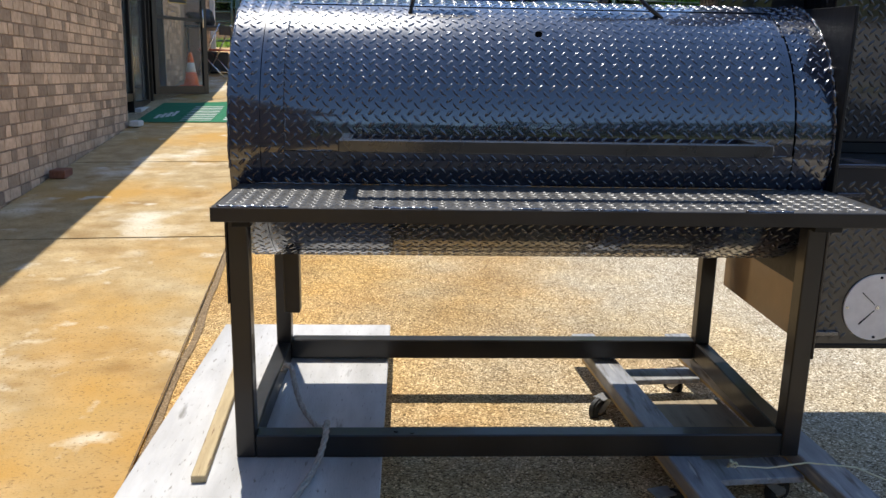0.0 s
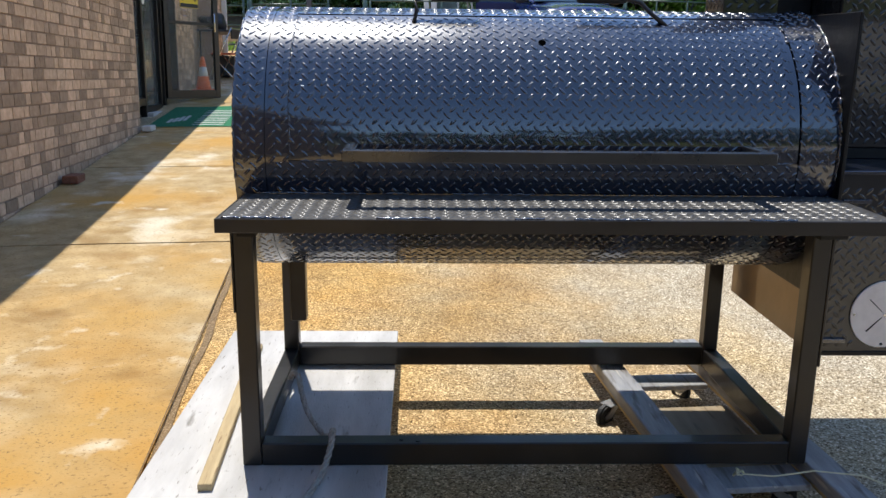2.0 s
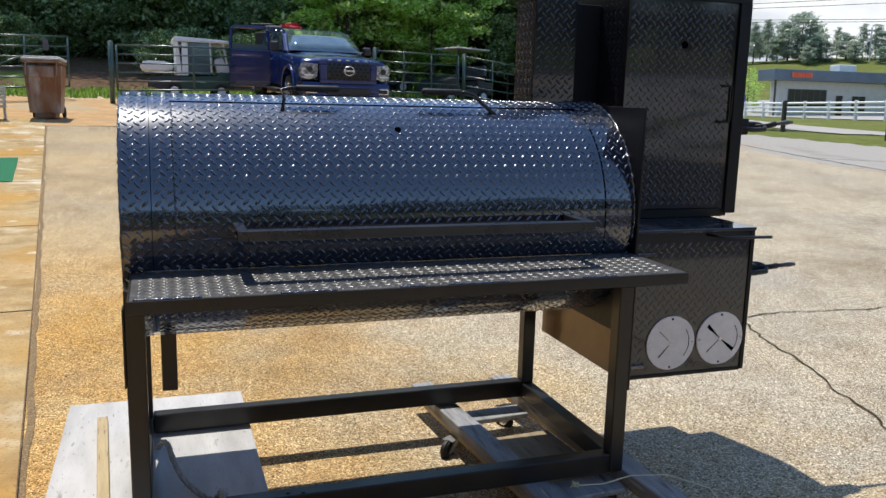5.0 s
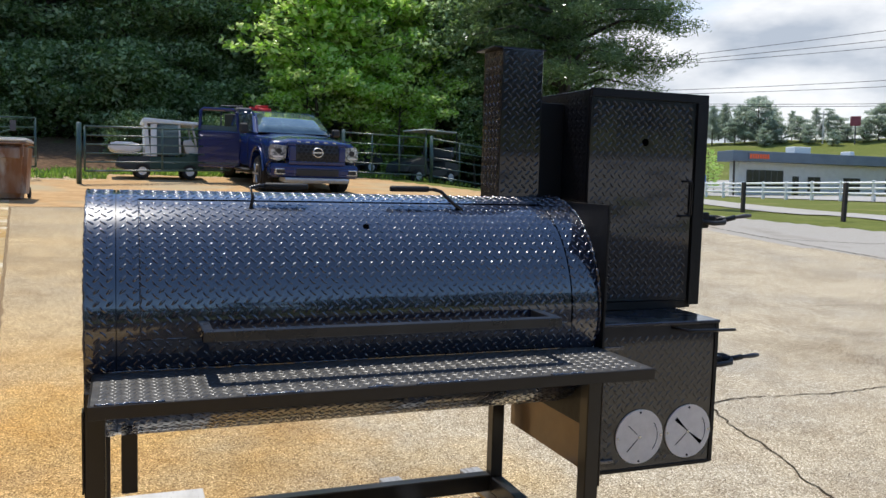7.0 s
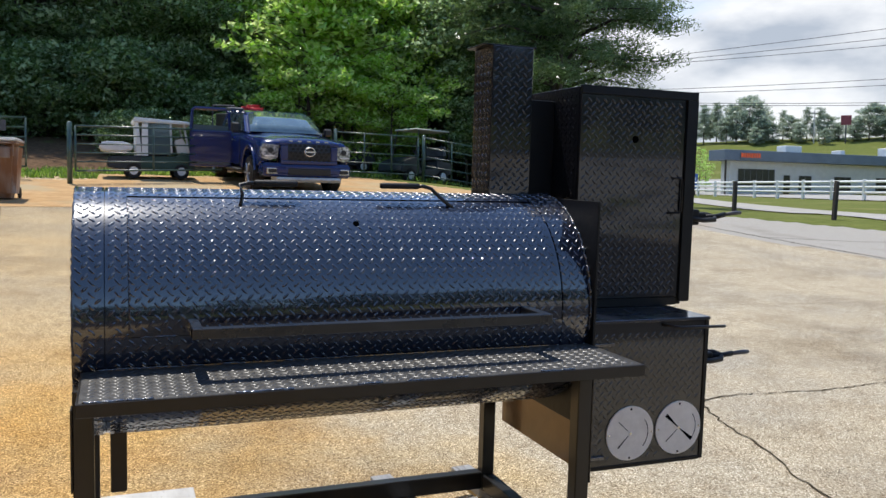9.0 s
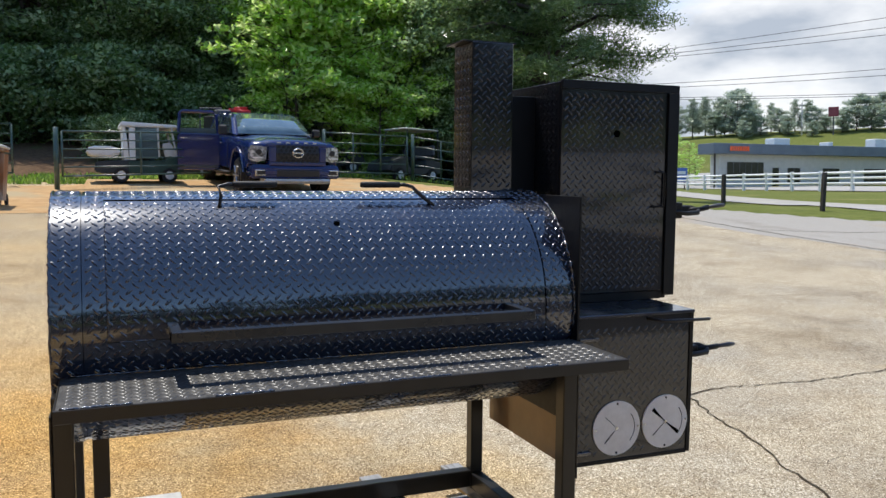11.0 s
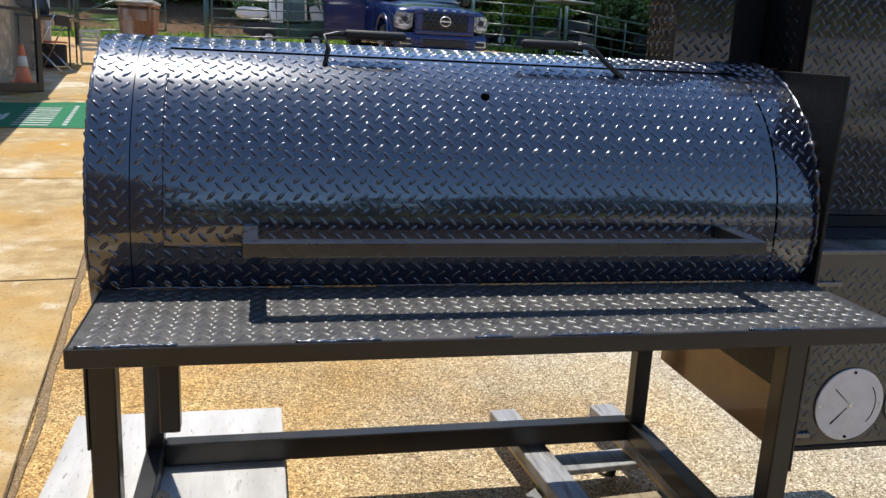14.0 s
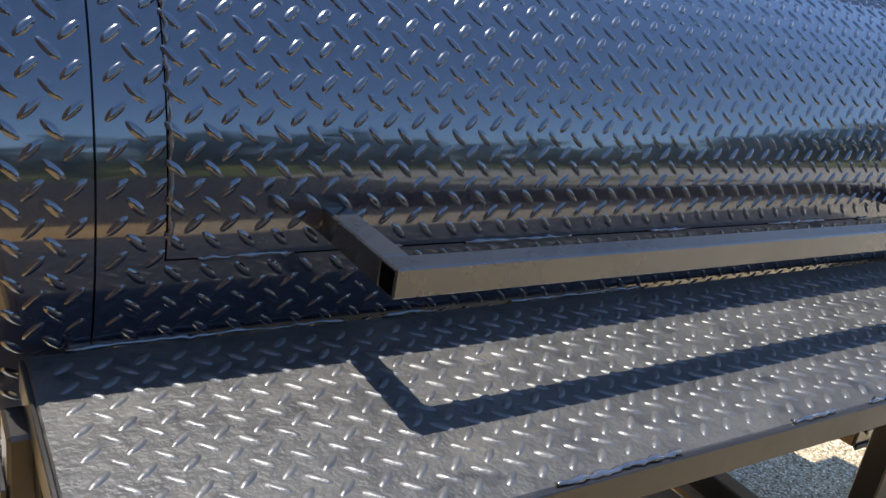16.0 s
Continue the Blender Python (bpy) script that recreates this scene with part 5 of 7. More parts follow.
downspout = tagged(part("downspout", box(0.0, 14.28, house_z(0.05, 14.3) + 0.1, 0.09, 14.36, EAVE, 0.008), WHITEP, None, m=HOUSE), "white square downspout on the corner", "downspout", kind="structure")
for y, z, w, h in ((11.4, 2.35, 0.3, 0.2), (11.5, 2.0, 0.25, 0.06), (11.5, 1.9, 0.25, 0.05), (11.9, 2.15, 0.16, 0.22)):
    tagged(part("paper_notice", box(-0.2345, y, z, -0.231, y + w, z + h), SHOPWALL if h > 0.1 else BLUES, None, m=HOUSE), "small paper notice on the wall", "notice")

mat = thing("door_mat", "green entrance mat with white print", "mat", HOUSE)
bm = bmesh.new()
grid = []
for j in range(13):
    y = 7.30 + 1.86 * j / 12
    grid.append([bm.verts.new((x + 0.002 * math.sin(j), y, house_z(x, y) + 0.029 + (0.05 if (j == 12 and x > 0.5) else 0.0) * 0.3 + dz)) for x, dz in ((0.0, -0.006), (0.0, 0.0), (0.4, 0), (0.8, 0), (1.2, 0.0), (1.2, -0.006))])
for p, q in zip(grid, grid[1:]):
    for k in range(5):
        bm.faces.new((p[k], p[k + 1], q[k + 1], q[k]))
part("pad", bm, MATG, mat)


def on_mat(x0, y0, x1, y1):
    b = bmesh.new()
    n = max(1, int((y1 - y0) / 0.15))
    prev = None
    for i in range(n + 1):
        y = y0 + (y1 - y0) * i / n
        row = [b.verts.new((x, y, house_z(x, y) + 0.0335)) for x in (x0, x1)]
        if prev:
            b.faces.new((prev[0], prev[1], row[1], row[0]))
        prev = row
    part("print", b, MATW, mat)


yy = 7.42
for w in (0.05, 0.06, 0.05, 0.07, 0.05, 0.06, 0.05, 0.07, 0.05):
    on_mat(0.46, yy, 0.80, yy + w)
    yy += w + 0.10
for k in range(9):
    on_mat(0.92, 7.45 + k * 0.17, 0.965, 7.55 + k * 0.17)
for k in range(4):
    on_mat(0.15 + 0.05 * k, 7.6 + 0.06 * k, 0.19 + 0.05 * k, 7.95 + 0.1 * k)
block = tagged(part("door_wedge", box(0.02, 6.88, 0, 0.12, 7.12, 0.06, 0.01), OFFWHITE, None, m=HOUSE @ Matrix.Translation((0.02, 0, house_z(0.1, 7.0) + 0.025))), "small pale block lying by the wall", "block")
chip = tagged(part("loose_brick", box(0.03, 4.24, 0, 0.14, 4.44, 0.06, 0.006), REDBRICK, None, m=HOUSE @ Matrix.Translation((0.0, 0, house_z(0.1, 4.3) + 0.022))), "loose broken brick at the wall's foot", "brick")

cone_at = HOUSE @ Vector((0.07, 11.15, 0))
cone = thing("traffic_cone", "orange traffic cone with a pale band", "cone", pose(cone_at.x, cone_at.y, ground_z(cone_at.x, cone_at.y) + 0.02))
part("base", box(-0.15, -0.15, 0, 0.15, 0.15, 0.025, 0.008), CONE, cone)
part("body", rod([(0, 0, 0.0255), (0, 0, 0.22)], 0.1, 24, radii=[0.115, 0.075]), CONE, cone, smooth=True)
part("band", rod([(0, 0, 0.2203), (0, 0, 0.36)], 0.1, 24, radii=[0.0755, 0.05]), WHITEP, cone, "pale reflective band", smooth=True)
part("tip", rod([(0, 0, 0.3603), (0, 0, 0.5), (0, 0, 0.51)], 0.1, 24, radii=[0.05, 0.026, 0.018]), CONE, cone, smooth=True)


def house_pose(x, y, turn=0, lift=0.0):
    p = HOUSE @ Vector((x, y, 0))
    return pose(p.x, p.y, ground_z(p.x, p.y) + 0.02 + lift, 0, 0, 6 + turn)


chair = thing("folding_chair", "metal folding chair with a worn red seat", "chair", house_pose(0.25, 12.6, 70))
part("seat", box(-0.2, -0.2, 0.43, 0.2, 0.2, 0.455, 0.01), CHAIRRED, chair, "worn red seat")
for s in (-1, 1):
    part("leg", rod([(s * 0.21, 0.24, 0.0), (s * 0.21, -0.22, 0.86)], 0.012, 8), CHROME, chair, smooth=True)
    part("leg", rod([(s * 0.2, -0.26, 0.0), (s * 0.2, 0.17, 0.43)], 0.012, 8), CHROME, chair, smooth=True)
part("backrest", box(-0.2, -0.225, 0.68, 0.2, -0.195, 0.84, 0.008), PLASTIC, chair)
part("cross_bar", rod([(-0.2, -0.2, 0.08), (0.2, -0.2, 0.08)], 0.01, 8), CHROME, chair)
table = thing("folding_table", "dark folding table loaded with odds and ends", "table", house_pose(0.12, 13.3, 0))
part("tabletop", box(-0.35, -0.6, 0.74, 0.45, 0.6, 0.775, 0.008), TRUCKLOW, table)
for x in (-0.3, 0.4):
    for y in (-0.55, 0.55):
        part("leg", rod([(x, y, 0), (x, y, 0.74)], 0.014, 8), PLASTIC, table)
bag = bmesh.new()
bmesh.ops.create_icosphere(bag, subdivisions=3, radius=0.24)
for v in bag.verts:
    v.co = Vector((v.co.x * 1.1, v.co.y * 1.4, v.co.z * 0.75)) * (1 + 0.3 * noise.noise(v.co * 6))
tagged(part("dark_bag", bag, PLASTIC, None, smooth=True, m=house_pose(0.0, 13.1, 0, 0.92)), "crumpled dark bag on the folding table", "bag")
tagged(part("storage_tub", box(-0.3, -0.25, 0, 0.3, 0.25, 0.36, 0.03), PLASTIC, None, m=house_pose(0.12, 13.2, 10)), "black plastic tub under the table", "tub")
crate = thing("slatted_crate", "pale slatted crate standing on the walk", "crate", house_pose(0.72, 13.95, 8) @ Matrix.Scale(0.72, 4))
for z in (0.30, 0.40, 0.50, 0.60, 0.70):
    for s in (-1, 1):
        part("slat", box(-0.22, s * 0.2 - 0.008, z, 0.22, s * 0.2 + 0.008, z + 0.055, 0.003), CRATE, crate)
        part("slat", box(s * 0.215 - 0.008, -0.19, z, s * 0.215 + 0.008, 0.19, z + 0.055, 0.003), CRATE, crate)
for x in (-0.19, 0.19):
    for y in (-0.17, 0.17):
        part("corner_post", box(x - 0.015, y - 0.015, 0.0, x + 0.015, y + 0.015, 0.76, 0.003), CRATE, crate)
part("crate_shelf", box(-0.2, -0.18, 0.28, 0.2, 0.18, 0.295), CRATE, crate)
# ---- the bin ----
bx, by = -1.76, 14.35
bin_ = thing("wheeled_bin", "rust-stained grey wheeled waste bin", "bin", pose(bx, by, ground_z(bx, by) + 0.012, 0, 0, -4) @ Matrix.Diagonal((0.82, 0.82, 0.93, 1.0)))
own = bmesh.new()
bmesh.ops.create_cube(own, size=1)
for v in own.verts:
    t = v.co.z + 0.5
    v.co = Vector((v.co.x * (0.60 + 0.17 * t), v.co.y * (0.56 + 0.2 * t), 0.02 + 1.05 * t))
bmesh.ops.bevel(own, geom=own.edges[:], offset=0.09, segments=4, affect="EDGES")
part("body", own, BIN, bin_)
part("front_recess", box(-0.24, -0.415, 0.76, 0.24, -0.34, 0.96, 0.03, segments=3), BIN, bin_)
part("rim", box(-0.375, -0.42, 1.03, 0.375, 0.42, 1.075, 0.015), BIN, bin_)
own = box(-0.385, -0.43, 1.08, 0.385, 0.43, 1.15, 0.03, segments=3)
for v in own.verts:
    if v.co.z > 1.12:
        v.co.x *= 0.9
        v.co.y *= 0.9
part("lid", own, OFFWHITE, bin_, "faded lid")
for s in (-1, 1):
    part("wheel", disc((s * 0.3 - 0.03, 0.3, 0.12), (1, 0, 0), 0.12, 0.05, 20, bevel=0.01), TYRE, bin_)
    part("side_rib", box(s * 0.30 - 0.012, -0.43, 0.80, s * 0.30 + 0.012, -0.37, 1.03, 0.006), BIN, bin_)


# ---- gates and fences ----
def tube_gate(name, a, b, height, low, rails, label, posts=(), material=GATEG, stays=2):
    (xa, ya), (xb, yb) = a, b
    ln = math.hypot(xb - xa, yb - ya)
    za, zb_ = ground_z(xa, ya), ground_z(xb, yb)
    g = thing(name, label, "gate", Matrix.Translation((xa, ya, za)) @ Matrix.Rotation(math.atan2(yb - ya, xb - xa), 4, "Z"), group="tube gates")
    dz = zb_ - za
    for k in range(rails):
        z = low + (height - low) * k / (rails - 1)
        part("rail", rod([(0, 0, z), (ln, 0, z + dz)], 0.022 if k in (0, rails - 1) else 0.017, 8), material, g, smooth=True)
    for k in range(stays + 2):
        x = ln * k / (stays + 1)
        part("upright", rod([(x, 0, low + dz * x / ln), (x, 0, height + dz * x / ln)], 0.024, 8), material, g, smooth=True)
    for x in posts:
        part("post", rod([(x, 0.06, -0.1), (x, 0.06, height + 0.08 + dz * x / ln), (x, 0.06, height + 0.09 + dz * x / ln)], 0.055, 10, radii=[0.055, 0.055, 0.03]), material, g, smooth=True)
    return g


tube_gate("tube_gate", (-0.70, 17.62), (2.55, 19.0), 1.27, 0.30, 6, "green tubular steel gate standing in the dirt yard", (-0.1,), stays=1)
near_gate = tube_gate("tube_gate", (-3.35, 17.45), (-1.75, 18.6), 1.38, 0.3, 6, "green tubular steel gate standing behind the bin", (0.0,), stays=1)
part("brace", rod([(-0.1, -0.04, 0.62), (1.45, -0.04, 1.22)], 0.02, 8), GATEG, near_gate, "diagonal brace", smooth=True)
part("latch_plate", box(1.36, -0.06, 1.16, 1.50, -0.045, 1.40, 0.01), TRUCKLOW, near_gate)
tube_gate("tube_gate", (-4.9, 16.7), (-3.5, 17.4), 1.55, 0.3, 7, "green tubular steel gate leaning at the building's corner", (), stays=1)
for k, (a, b) in enumerate((((6.0, 21.3), (8.55, 21.45)), ((8.75, 21.45), (11.4, 21.4)), ((11.45, 21.4), (14.2, 21.0)))):
    tube_gate("tube_gate", a, b, 1.32, 0.2, 5, "dark green tubular fence panel in front of the woods", (0.0,), stays=2)

# ---- the pickup ----
TR = pose(3.99, 15.92, ground_z(4.0, 17.5) + 0.03, 0, 0, 4.8) @ Matrix.Rotation(radians(4.7), 4, "X") @ Matrix.Translation((0, 0, -0.18)) @ Matrix.Diagonal((1.05, 1.05, 0.98, 1.0))
truck = thing("pickup_truck", "dark blue crew-cab pickup truck with an open door", "truck", TR)


def arch(cy, cz, r, a0, a1, n=12):
    return [(cy + r * math.cos(a), cz + r * math.sin(a)) for a in np.linspace(radians(a0), radians(a1), n)]


def car_section(y, half, sill, waist, shoulder, crown):
    """Half section of the body at y: from the sill over the bulged side to the middle of the top."""
    return [(half * 0.955, y, sill), (half * 0.99, y, sill + 0.18 * (waist - sill)), (half, y, waist - 0.10), (half * 0.985, y, waist), (half * 0.955, y, waist + 0.5 * (shoulder - waist)), (half * 0.90, y, shoulder), (half * 0.70, y, shoulder + 0.35 * (crown - shoulder)), (half * 0.60, y, crown - 0.012), (half * 0.54, y, crown), (0.0, y, crown + 0.018)]


# side panels with cut wheel arches
outline = [(0.36, 0.60), (0.16, 0.72), (0.16, 0.90)] + [(0.20, 1.06), (0.7, 1.12), (6.0, 1.16), (6.0, 0.62), (5.36, 0.58)] + arch(4.75, 0.45, 0.57, 12, 168) + [(4.10, 0.54), (1.66, 0.54)] + arch(1.02, 0.45, 0.57, 12, 168)
for s in (-1, 1):
    own = prism(outline, s * 0.80, s * 0.985, bevel=0.025)
    for v in own.verts:
        f = max(0.0, 1 - v.co.y / 0.9)
        v.co.x *= 1 - 0.08 * f * f
    part("side_panel", own, TRUCKB, truck)
# bonnet, wings and cargo box lofted from sections
loft = bmesh.new()
secs = [car_section(0.10, 0.91, 0.82, 1.00, 1.10, 1.13), car_section(0.16, 0.93, 0.86, 1.06, 1.165, 1.20), car_section(0.34, 0.955, 0.90, 1.10, 1.20, 1.25), car_section(0.8, 0.985, 0.92, 1.13, 1.235, 1.295), car_section(1.3, 0.99, 0.92, 1.14, 1.26, 1.325), car_section(1.75, 0.99, 0.92, 1.14, 1.28, 1.345), car_section(1.95, 0.99, 0.92, 1.14, 1.30, 1.345), car_section(4.6, 0.99, 0.92, 1.15, 1.32, 1.345), car_section(6.0, 0.985, 0.92, 1.15, 1.33, 1.35)]
rings = []
for sec in secs:
    full = sec + [(-x, y, z) for x, y, z in sec[-2::-1]]
    rings.append([loft.verts.new(c) for c in full])
for p, q in zip(rings, rings[1:]):
    for k in range(len(p) - 1):
        loft.faces.new((p[k], p[k + 1], q[k + 1], q[k]))
loft.faces.new(rings[0][::-1])
loft.faces.new(rings[-1])
bmesh.ops.recalc_face_normals(loft, faces=loft.faces)
part("body", loft, TRUCKB, truck, smooth=True)
own = prism([(1.62, 1.29), (2.48, 1.80), (2.80, 1.865), (3.4, 1.88), (4.05, 1.865), (4.38, 1.79), (4.58, 1.30)], -0.90, 0.90, bevel=0.055)
for v in own.verts:
    v.co.x *= 1 - 0.19 * max(0.0, (v.co.z - 1.3) / 0.6)
part("cab", own, TRUCKB, truck)
wind = bmesh.new()
low = [Vector((0.82 * f, 1.58 + 0.08 * f * f, 1.350 - 0.005 * f * f)) for f in np.linspace(-1, 1, 9)]
high = [Vector((0.70 * f, 2.40 + 0.05 * f * f - 0.05 * abs(f) ** 6, 1.815 - 0.012 * f * f - 0.03 * abs(f) ** 6)) for f in np.linspace(-1, 1, 9)]
rows = [[wind.verts.new(a.lerp(b, g) + Vector((0, 0, 0.03 * math.sin(math.pi * g)))) for a, b in zip(low, high)] for g in (0, 0.33, 0.67, 1)]
for r0, r1 in zip(rows, rows[1:]):
    for k in range(8):
        wind.faces.new((r0[k], r0[k + 1], r1[k + 1], r1[k])).smooth = True
bmesh.ops.translate(wind, verts=wind.verts, vec=(0, -0.035, 0.012))
bmesh.ops.solidify(wind, geom=wind.faces[:], thickness=0.012)
part("windscreen", wind, SCREEN, truck, "windscreen with sky reflection in its colour")
for s in (-1, 1):
    for y0, y1 in ((2.15, 3.05), (3.2, 4.15)):
        b = bmesh.new()
        zz0, zz1 = 1.36, 1.77
        q = [b.verts.new(c) for c in ((s * 0.895, y0 + (0.0 if y0 > 3 else -0.2), zz0), (s * 0.895, y1, zz0), (s * 0.785, y1 - (0.1 if y0 > 3 else 0), zz1), (s * 0.785, y0 + (0.0 if y0 > 3 else 0.3), zz1))]
        b.faces.new(q)
        bmesh.ops.solidify(b, geom=b.faces[:], thickness=0.01)
        part("side_window", b, DARKGLASS, truck)
grille = part("grille", prism([(-0.13, 0.73), (-0.145, 0.95), (-0.09, 1.15), (0.12, 1.16), (0.12, 0.73)], -0.46, 0.46, bevel=0.012), PLASTIC, truck, "black mesh grille")
bm = bmesh.new()
for k in range(5):
    z = 0.79 + 0.075 * k
    for i in range(11):
        x = -0.5 + 0.1 * i + (0.05 if k % 2 else 0)
        if abs(x) < 0.43 and math.hypot(x, z - 0.96) > 0.14:
            disc((x, -0.152 + 0.055 * max(0, (z - 0.95) / 0.20), z), (0, 1, 0), 0.037, 0.02, 6, bm)
tagged(part("grille_mesh", bm, FLATBLACK, grille), kind="stuff")
sur = bmesh.new()
for a in ((-0.64, 1.085, 0.64, 1.165), (-0.60, 0.69, 0.60, 0.77), (-0.60, 0.772, -0.455, 1.083), (0.455, 0.772, 0.60, 1.083)):
    box(a[0], -0.145 + (0.05 if a[1] > 1 else 0.0), a[1], a[2], 0.2, a[3], 0.02, sur, segments=2)
part("grille_surround", sur, TRUCKB, truck)
ring = bmesh.new()
rod([(0.105 * math.cos(a), -0.155, 0.965 + 0.095 * math.sin(a)) for a in np.linspace(0, 2 * math.pi, 25)], 0.017, 6, ring)
box(-0.115, -0.166, 0.945, 0.115, -0.146, 0.985, 0.006, ring)
part("emblem", ring, CHROME, truck, "plain bright emblem")
for k in range(5):
    part("bonnet_bar", box(-0.42 + 0.19 * k, -0.06, 1.168, -0.34 + 0.19 * k, -0.03, 1.202, 0.004), CHROME, truck)
for s in (-1, 1):
    lampb = prism([(s * 0.63, 0.80), (s * 0.605, 1.08), (s * 0.90, 1.115), (s * 0.945, 0.99), (s * 0.94, 0.80), (s * 0.80, 0.755)], -0.015, 0.16, axis="y", bevel=0.012)
    for v in lampb.verts:
        v.co.y += 0.26 * max(0.0, abs(v.co.x) - 0.66)
    lampo = part("headlight", lampb, LAMPM, truck, "clear headlamp")
    part("lamp_core", disc((s * 0.78, -0.02, 0.97), (0, 1, 0), 0.06, 0.01, 16), PLASTIC, lampo)
    part("lamp_strip", box(s * 0.80 - 0.10, -0.02, 0.835, s * 0.80 + 0.10, -0.0155, 0.865), WHITEP, lampo)
    part("fog_lamp", box(s * 0.76 - 0.12, -0.122, 0.46, s * 0.76 + 0.12, 0.0, 0.60, 0.015), CHROME, truck)
    part("fog_recess", box(s * 0.76 - 0.085, -0.130, 0.49, s * 0.76 + 0.085, -0.1225, 0.57, 0.01), PLASTIC, truck)
    part("mirror", box(s * 1.07 - 0.095, 1.92, 1.31, s * 1.07 + 0.095, 2.04, 1.55 if s < 0 else 1.50, 0.035), PLASTIC, truck)
    part("mirror_arm", rod([(s * 0.92, 2.0, 1.36), (s * 1.05, 1.98, 1.36)], 0.025, 8), PLASTIC, truck)
    part("arch_trim", rod([(s * 0.985, 1.02 + 0.585 * math.cos(a), 0.45 + 0.585 * math.sin(a)) for a in np.linspace(0.1, math.pi - 0.1, 16)], 0.03, 8), TRUCKB, truck)
own = prism([(-0.14, 0.40), (-0.18, 0.47), (-0.18, 0.60), (-0.13, 0.70), (0.3, 0.74), (0.3, 0.40)], -0.93, 0.93, bevel=0.03)
bmesh.ops.bisect_plane(own, geom=own.verts[:] + own.edges[:] + own.faces[:], plane_co=(0.5, 0, 0), plane_no=(1, 0, 0))
bmesh.ops.bisect_plane(own, geom=own.verts[:] + own.edges[:] + own.faces[:], plane_co=(-0.5, 0, 0), plane_no=(1, 0, 0))
for v in own.verts:
    v.co.y += 0.30 * max(0.0, abs(v.co.x) - 0.5)
part("bumper", own, TRUCKB, truck)
part("air_intake", box(-0.46, -0.188, 0.45, 0.46, -0.10, 0.60, 0.02), PLASTIC, truck)
part("skid_plate", prism([(-0.14, 0.29), (-0.20, 0.36), (-0.17, 0.40), (0.3, 0.40), (0.3, 0.30)], -0.68, 0.68, bevel=0.01), SILVER, truck, "silver skid plate")
for s in (-1, 1):
    for y in (1.02, 4.75):
        w = part("wheel", disc((s * 0.98 if s < 0 else 0.72, y, 0.41), (1, 0, 0), 0.41, 0.26, 32, bevel=0.04), TYRE, truck, "black tyre")
        xo = s * 0.985
        part("rim", disc((xo, y, 0.41), (s, 0, 0), 0.27, 0.012, 24, bevel=0.004), PLASTIC, w, "alloy rim")
        bm = bmesh.new()
        for k in range(6):
            a = 2 * math.pi * k / 6
            rod([(xo + s * 0.014, y, 0.41), (xo + s * 0.016, y + 0.24 * math.cos(a), 0.41 + 0.24 * math.sin(a))], 0.024, 6, bm)
        part("spoke", bm, RIM, w)
part("undertray", box(-0.85, 0.5, 0.34, 0.85, 5.9, 0.50, 0.02), PLASTIC, truck)
for s in (-1, 1):
    part("running_board", box(s * 1.0 - 0.09, 1.7, 0.42, s * 1.0 + 0.09, 4.1, 0.47, 0.015), PLASTIC, truck)
doorm = Matrix.Translation((-0.97, 2.78, -0.03)) @ Matrix.Rotation(radians(80), 4, "Z") @ Matrix.Diagonal((1.0, 0.88, 1.0, 1.0))
own = box(-0.05, 0.0, 0.46, 0.03, 1.06, 1.36, 0.03, segments=2)
bmesh.ops.transform(own, matrix=doorm, verts=own.verts)
od = part("open_door", own, TRUCKB, truck, "blue door standing open")
own = box(-0.056, 0.02, 0.50, 0.02, 1.04, 0.60, 0.02)
bmesh.ops.transform(own, matrix=doorm, verts=own.verts)
part("door_trim", own, TRUCKLOW, od)
own = bmesh.new()
rod([(0, 0.04, 1.33), (0.02, 0.10, 1.83), (0.02, 0.16, 1.88), (0.02, 0.94, 1.88), (0.02, 1.0, 1.83), (0, 1.03, 1.33)], 0.045, 8, own)
bmesh.ops.transform(own, matrix=doorm, verts=own.verts)
part("window_frame", own, TRUCKB, od)
own = box(-0.006, 0.1, 1.33, 0.0, 1.04, 1.48)
bmesh.ops.transform(own, matrix=doorm, verts=own.verts)
part("door_glass", own, DARKGLASS, od)
# Black plate stands for the shaded inside behind the open door.
part("cab_opening_plate", box(-0.998, 2.82, 0.58, -0.975, 3.8, 1.30), PLASTIC, truck)
for s in (-1, 1):
    for y in (1.9, 2.78):
        part("door_gap", box(s * 0.992 - 0.004, y - 0.008, 0.58, s * 0.992 + 0.004, y + 0.008, 1.30), PLASTIC, truck)
    part("door_pull", box(s * 1.0 - 0.015, 2.55, 1.10, s * 1.0 + 0.015, 2.71, 1.14, 0.008), CHROME, truck)
load = bmesh.new()
bmesh.ops.create_cube(load, size=0.44)
bmesh.ops.bevel(load, geom=load.edges[:], offset=0.1, segments=4, affect="EDGES")
bmesh.ops.subdivide_edges(load, edges=load.edges[:], cuts=1)
for v in load.verts:
    v.co = Vector((v.co.x * 1.25, v.co.y, v.co.z * 0.62)) * (1 + 0.3 * noise.noise(v.co * 6))
tagged(part("red_bundle", load, REDB, None, smooth=True, m=TR @ Matrix.Translation((0.02, 4.95, 1.93))), "bright red bundle on top of the truck's load", "bundle")
tagged(part("load_crate", box(-0.75, 4.7, 1.37, 0.6, 5.8, 1.80, 0.03), PLASTIC, None, m=TR), "dark crate in the truck's bed", "crate")
tagged(part("grey_tub", box(-0.62, 4.75, 1.80, -0.25, 5.2, 1.98, 0.04), TRUCKLOW, None, m=TR), "grey tub on the truck's load", "tub")
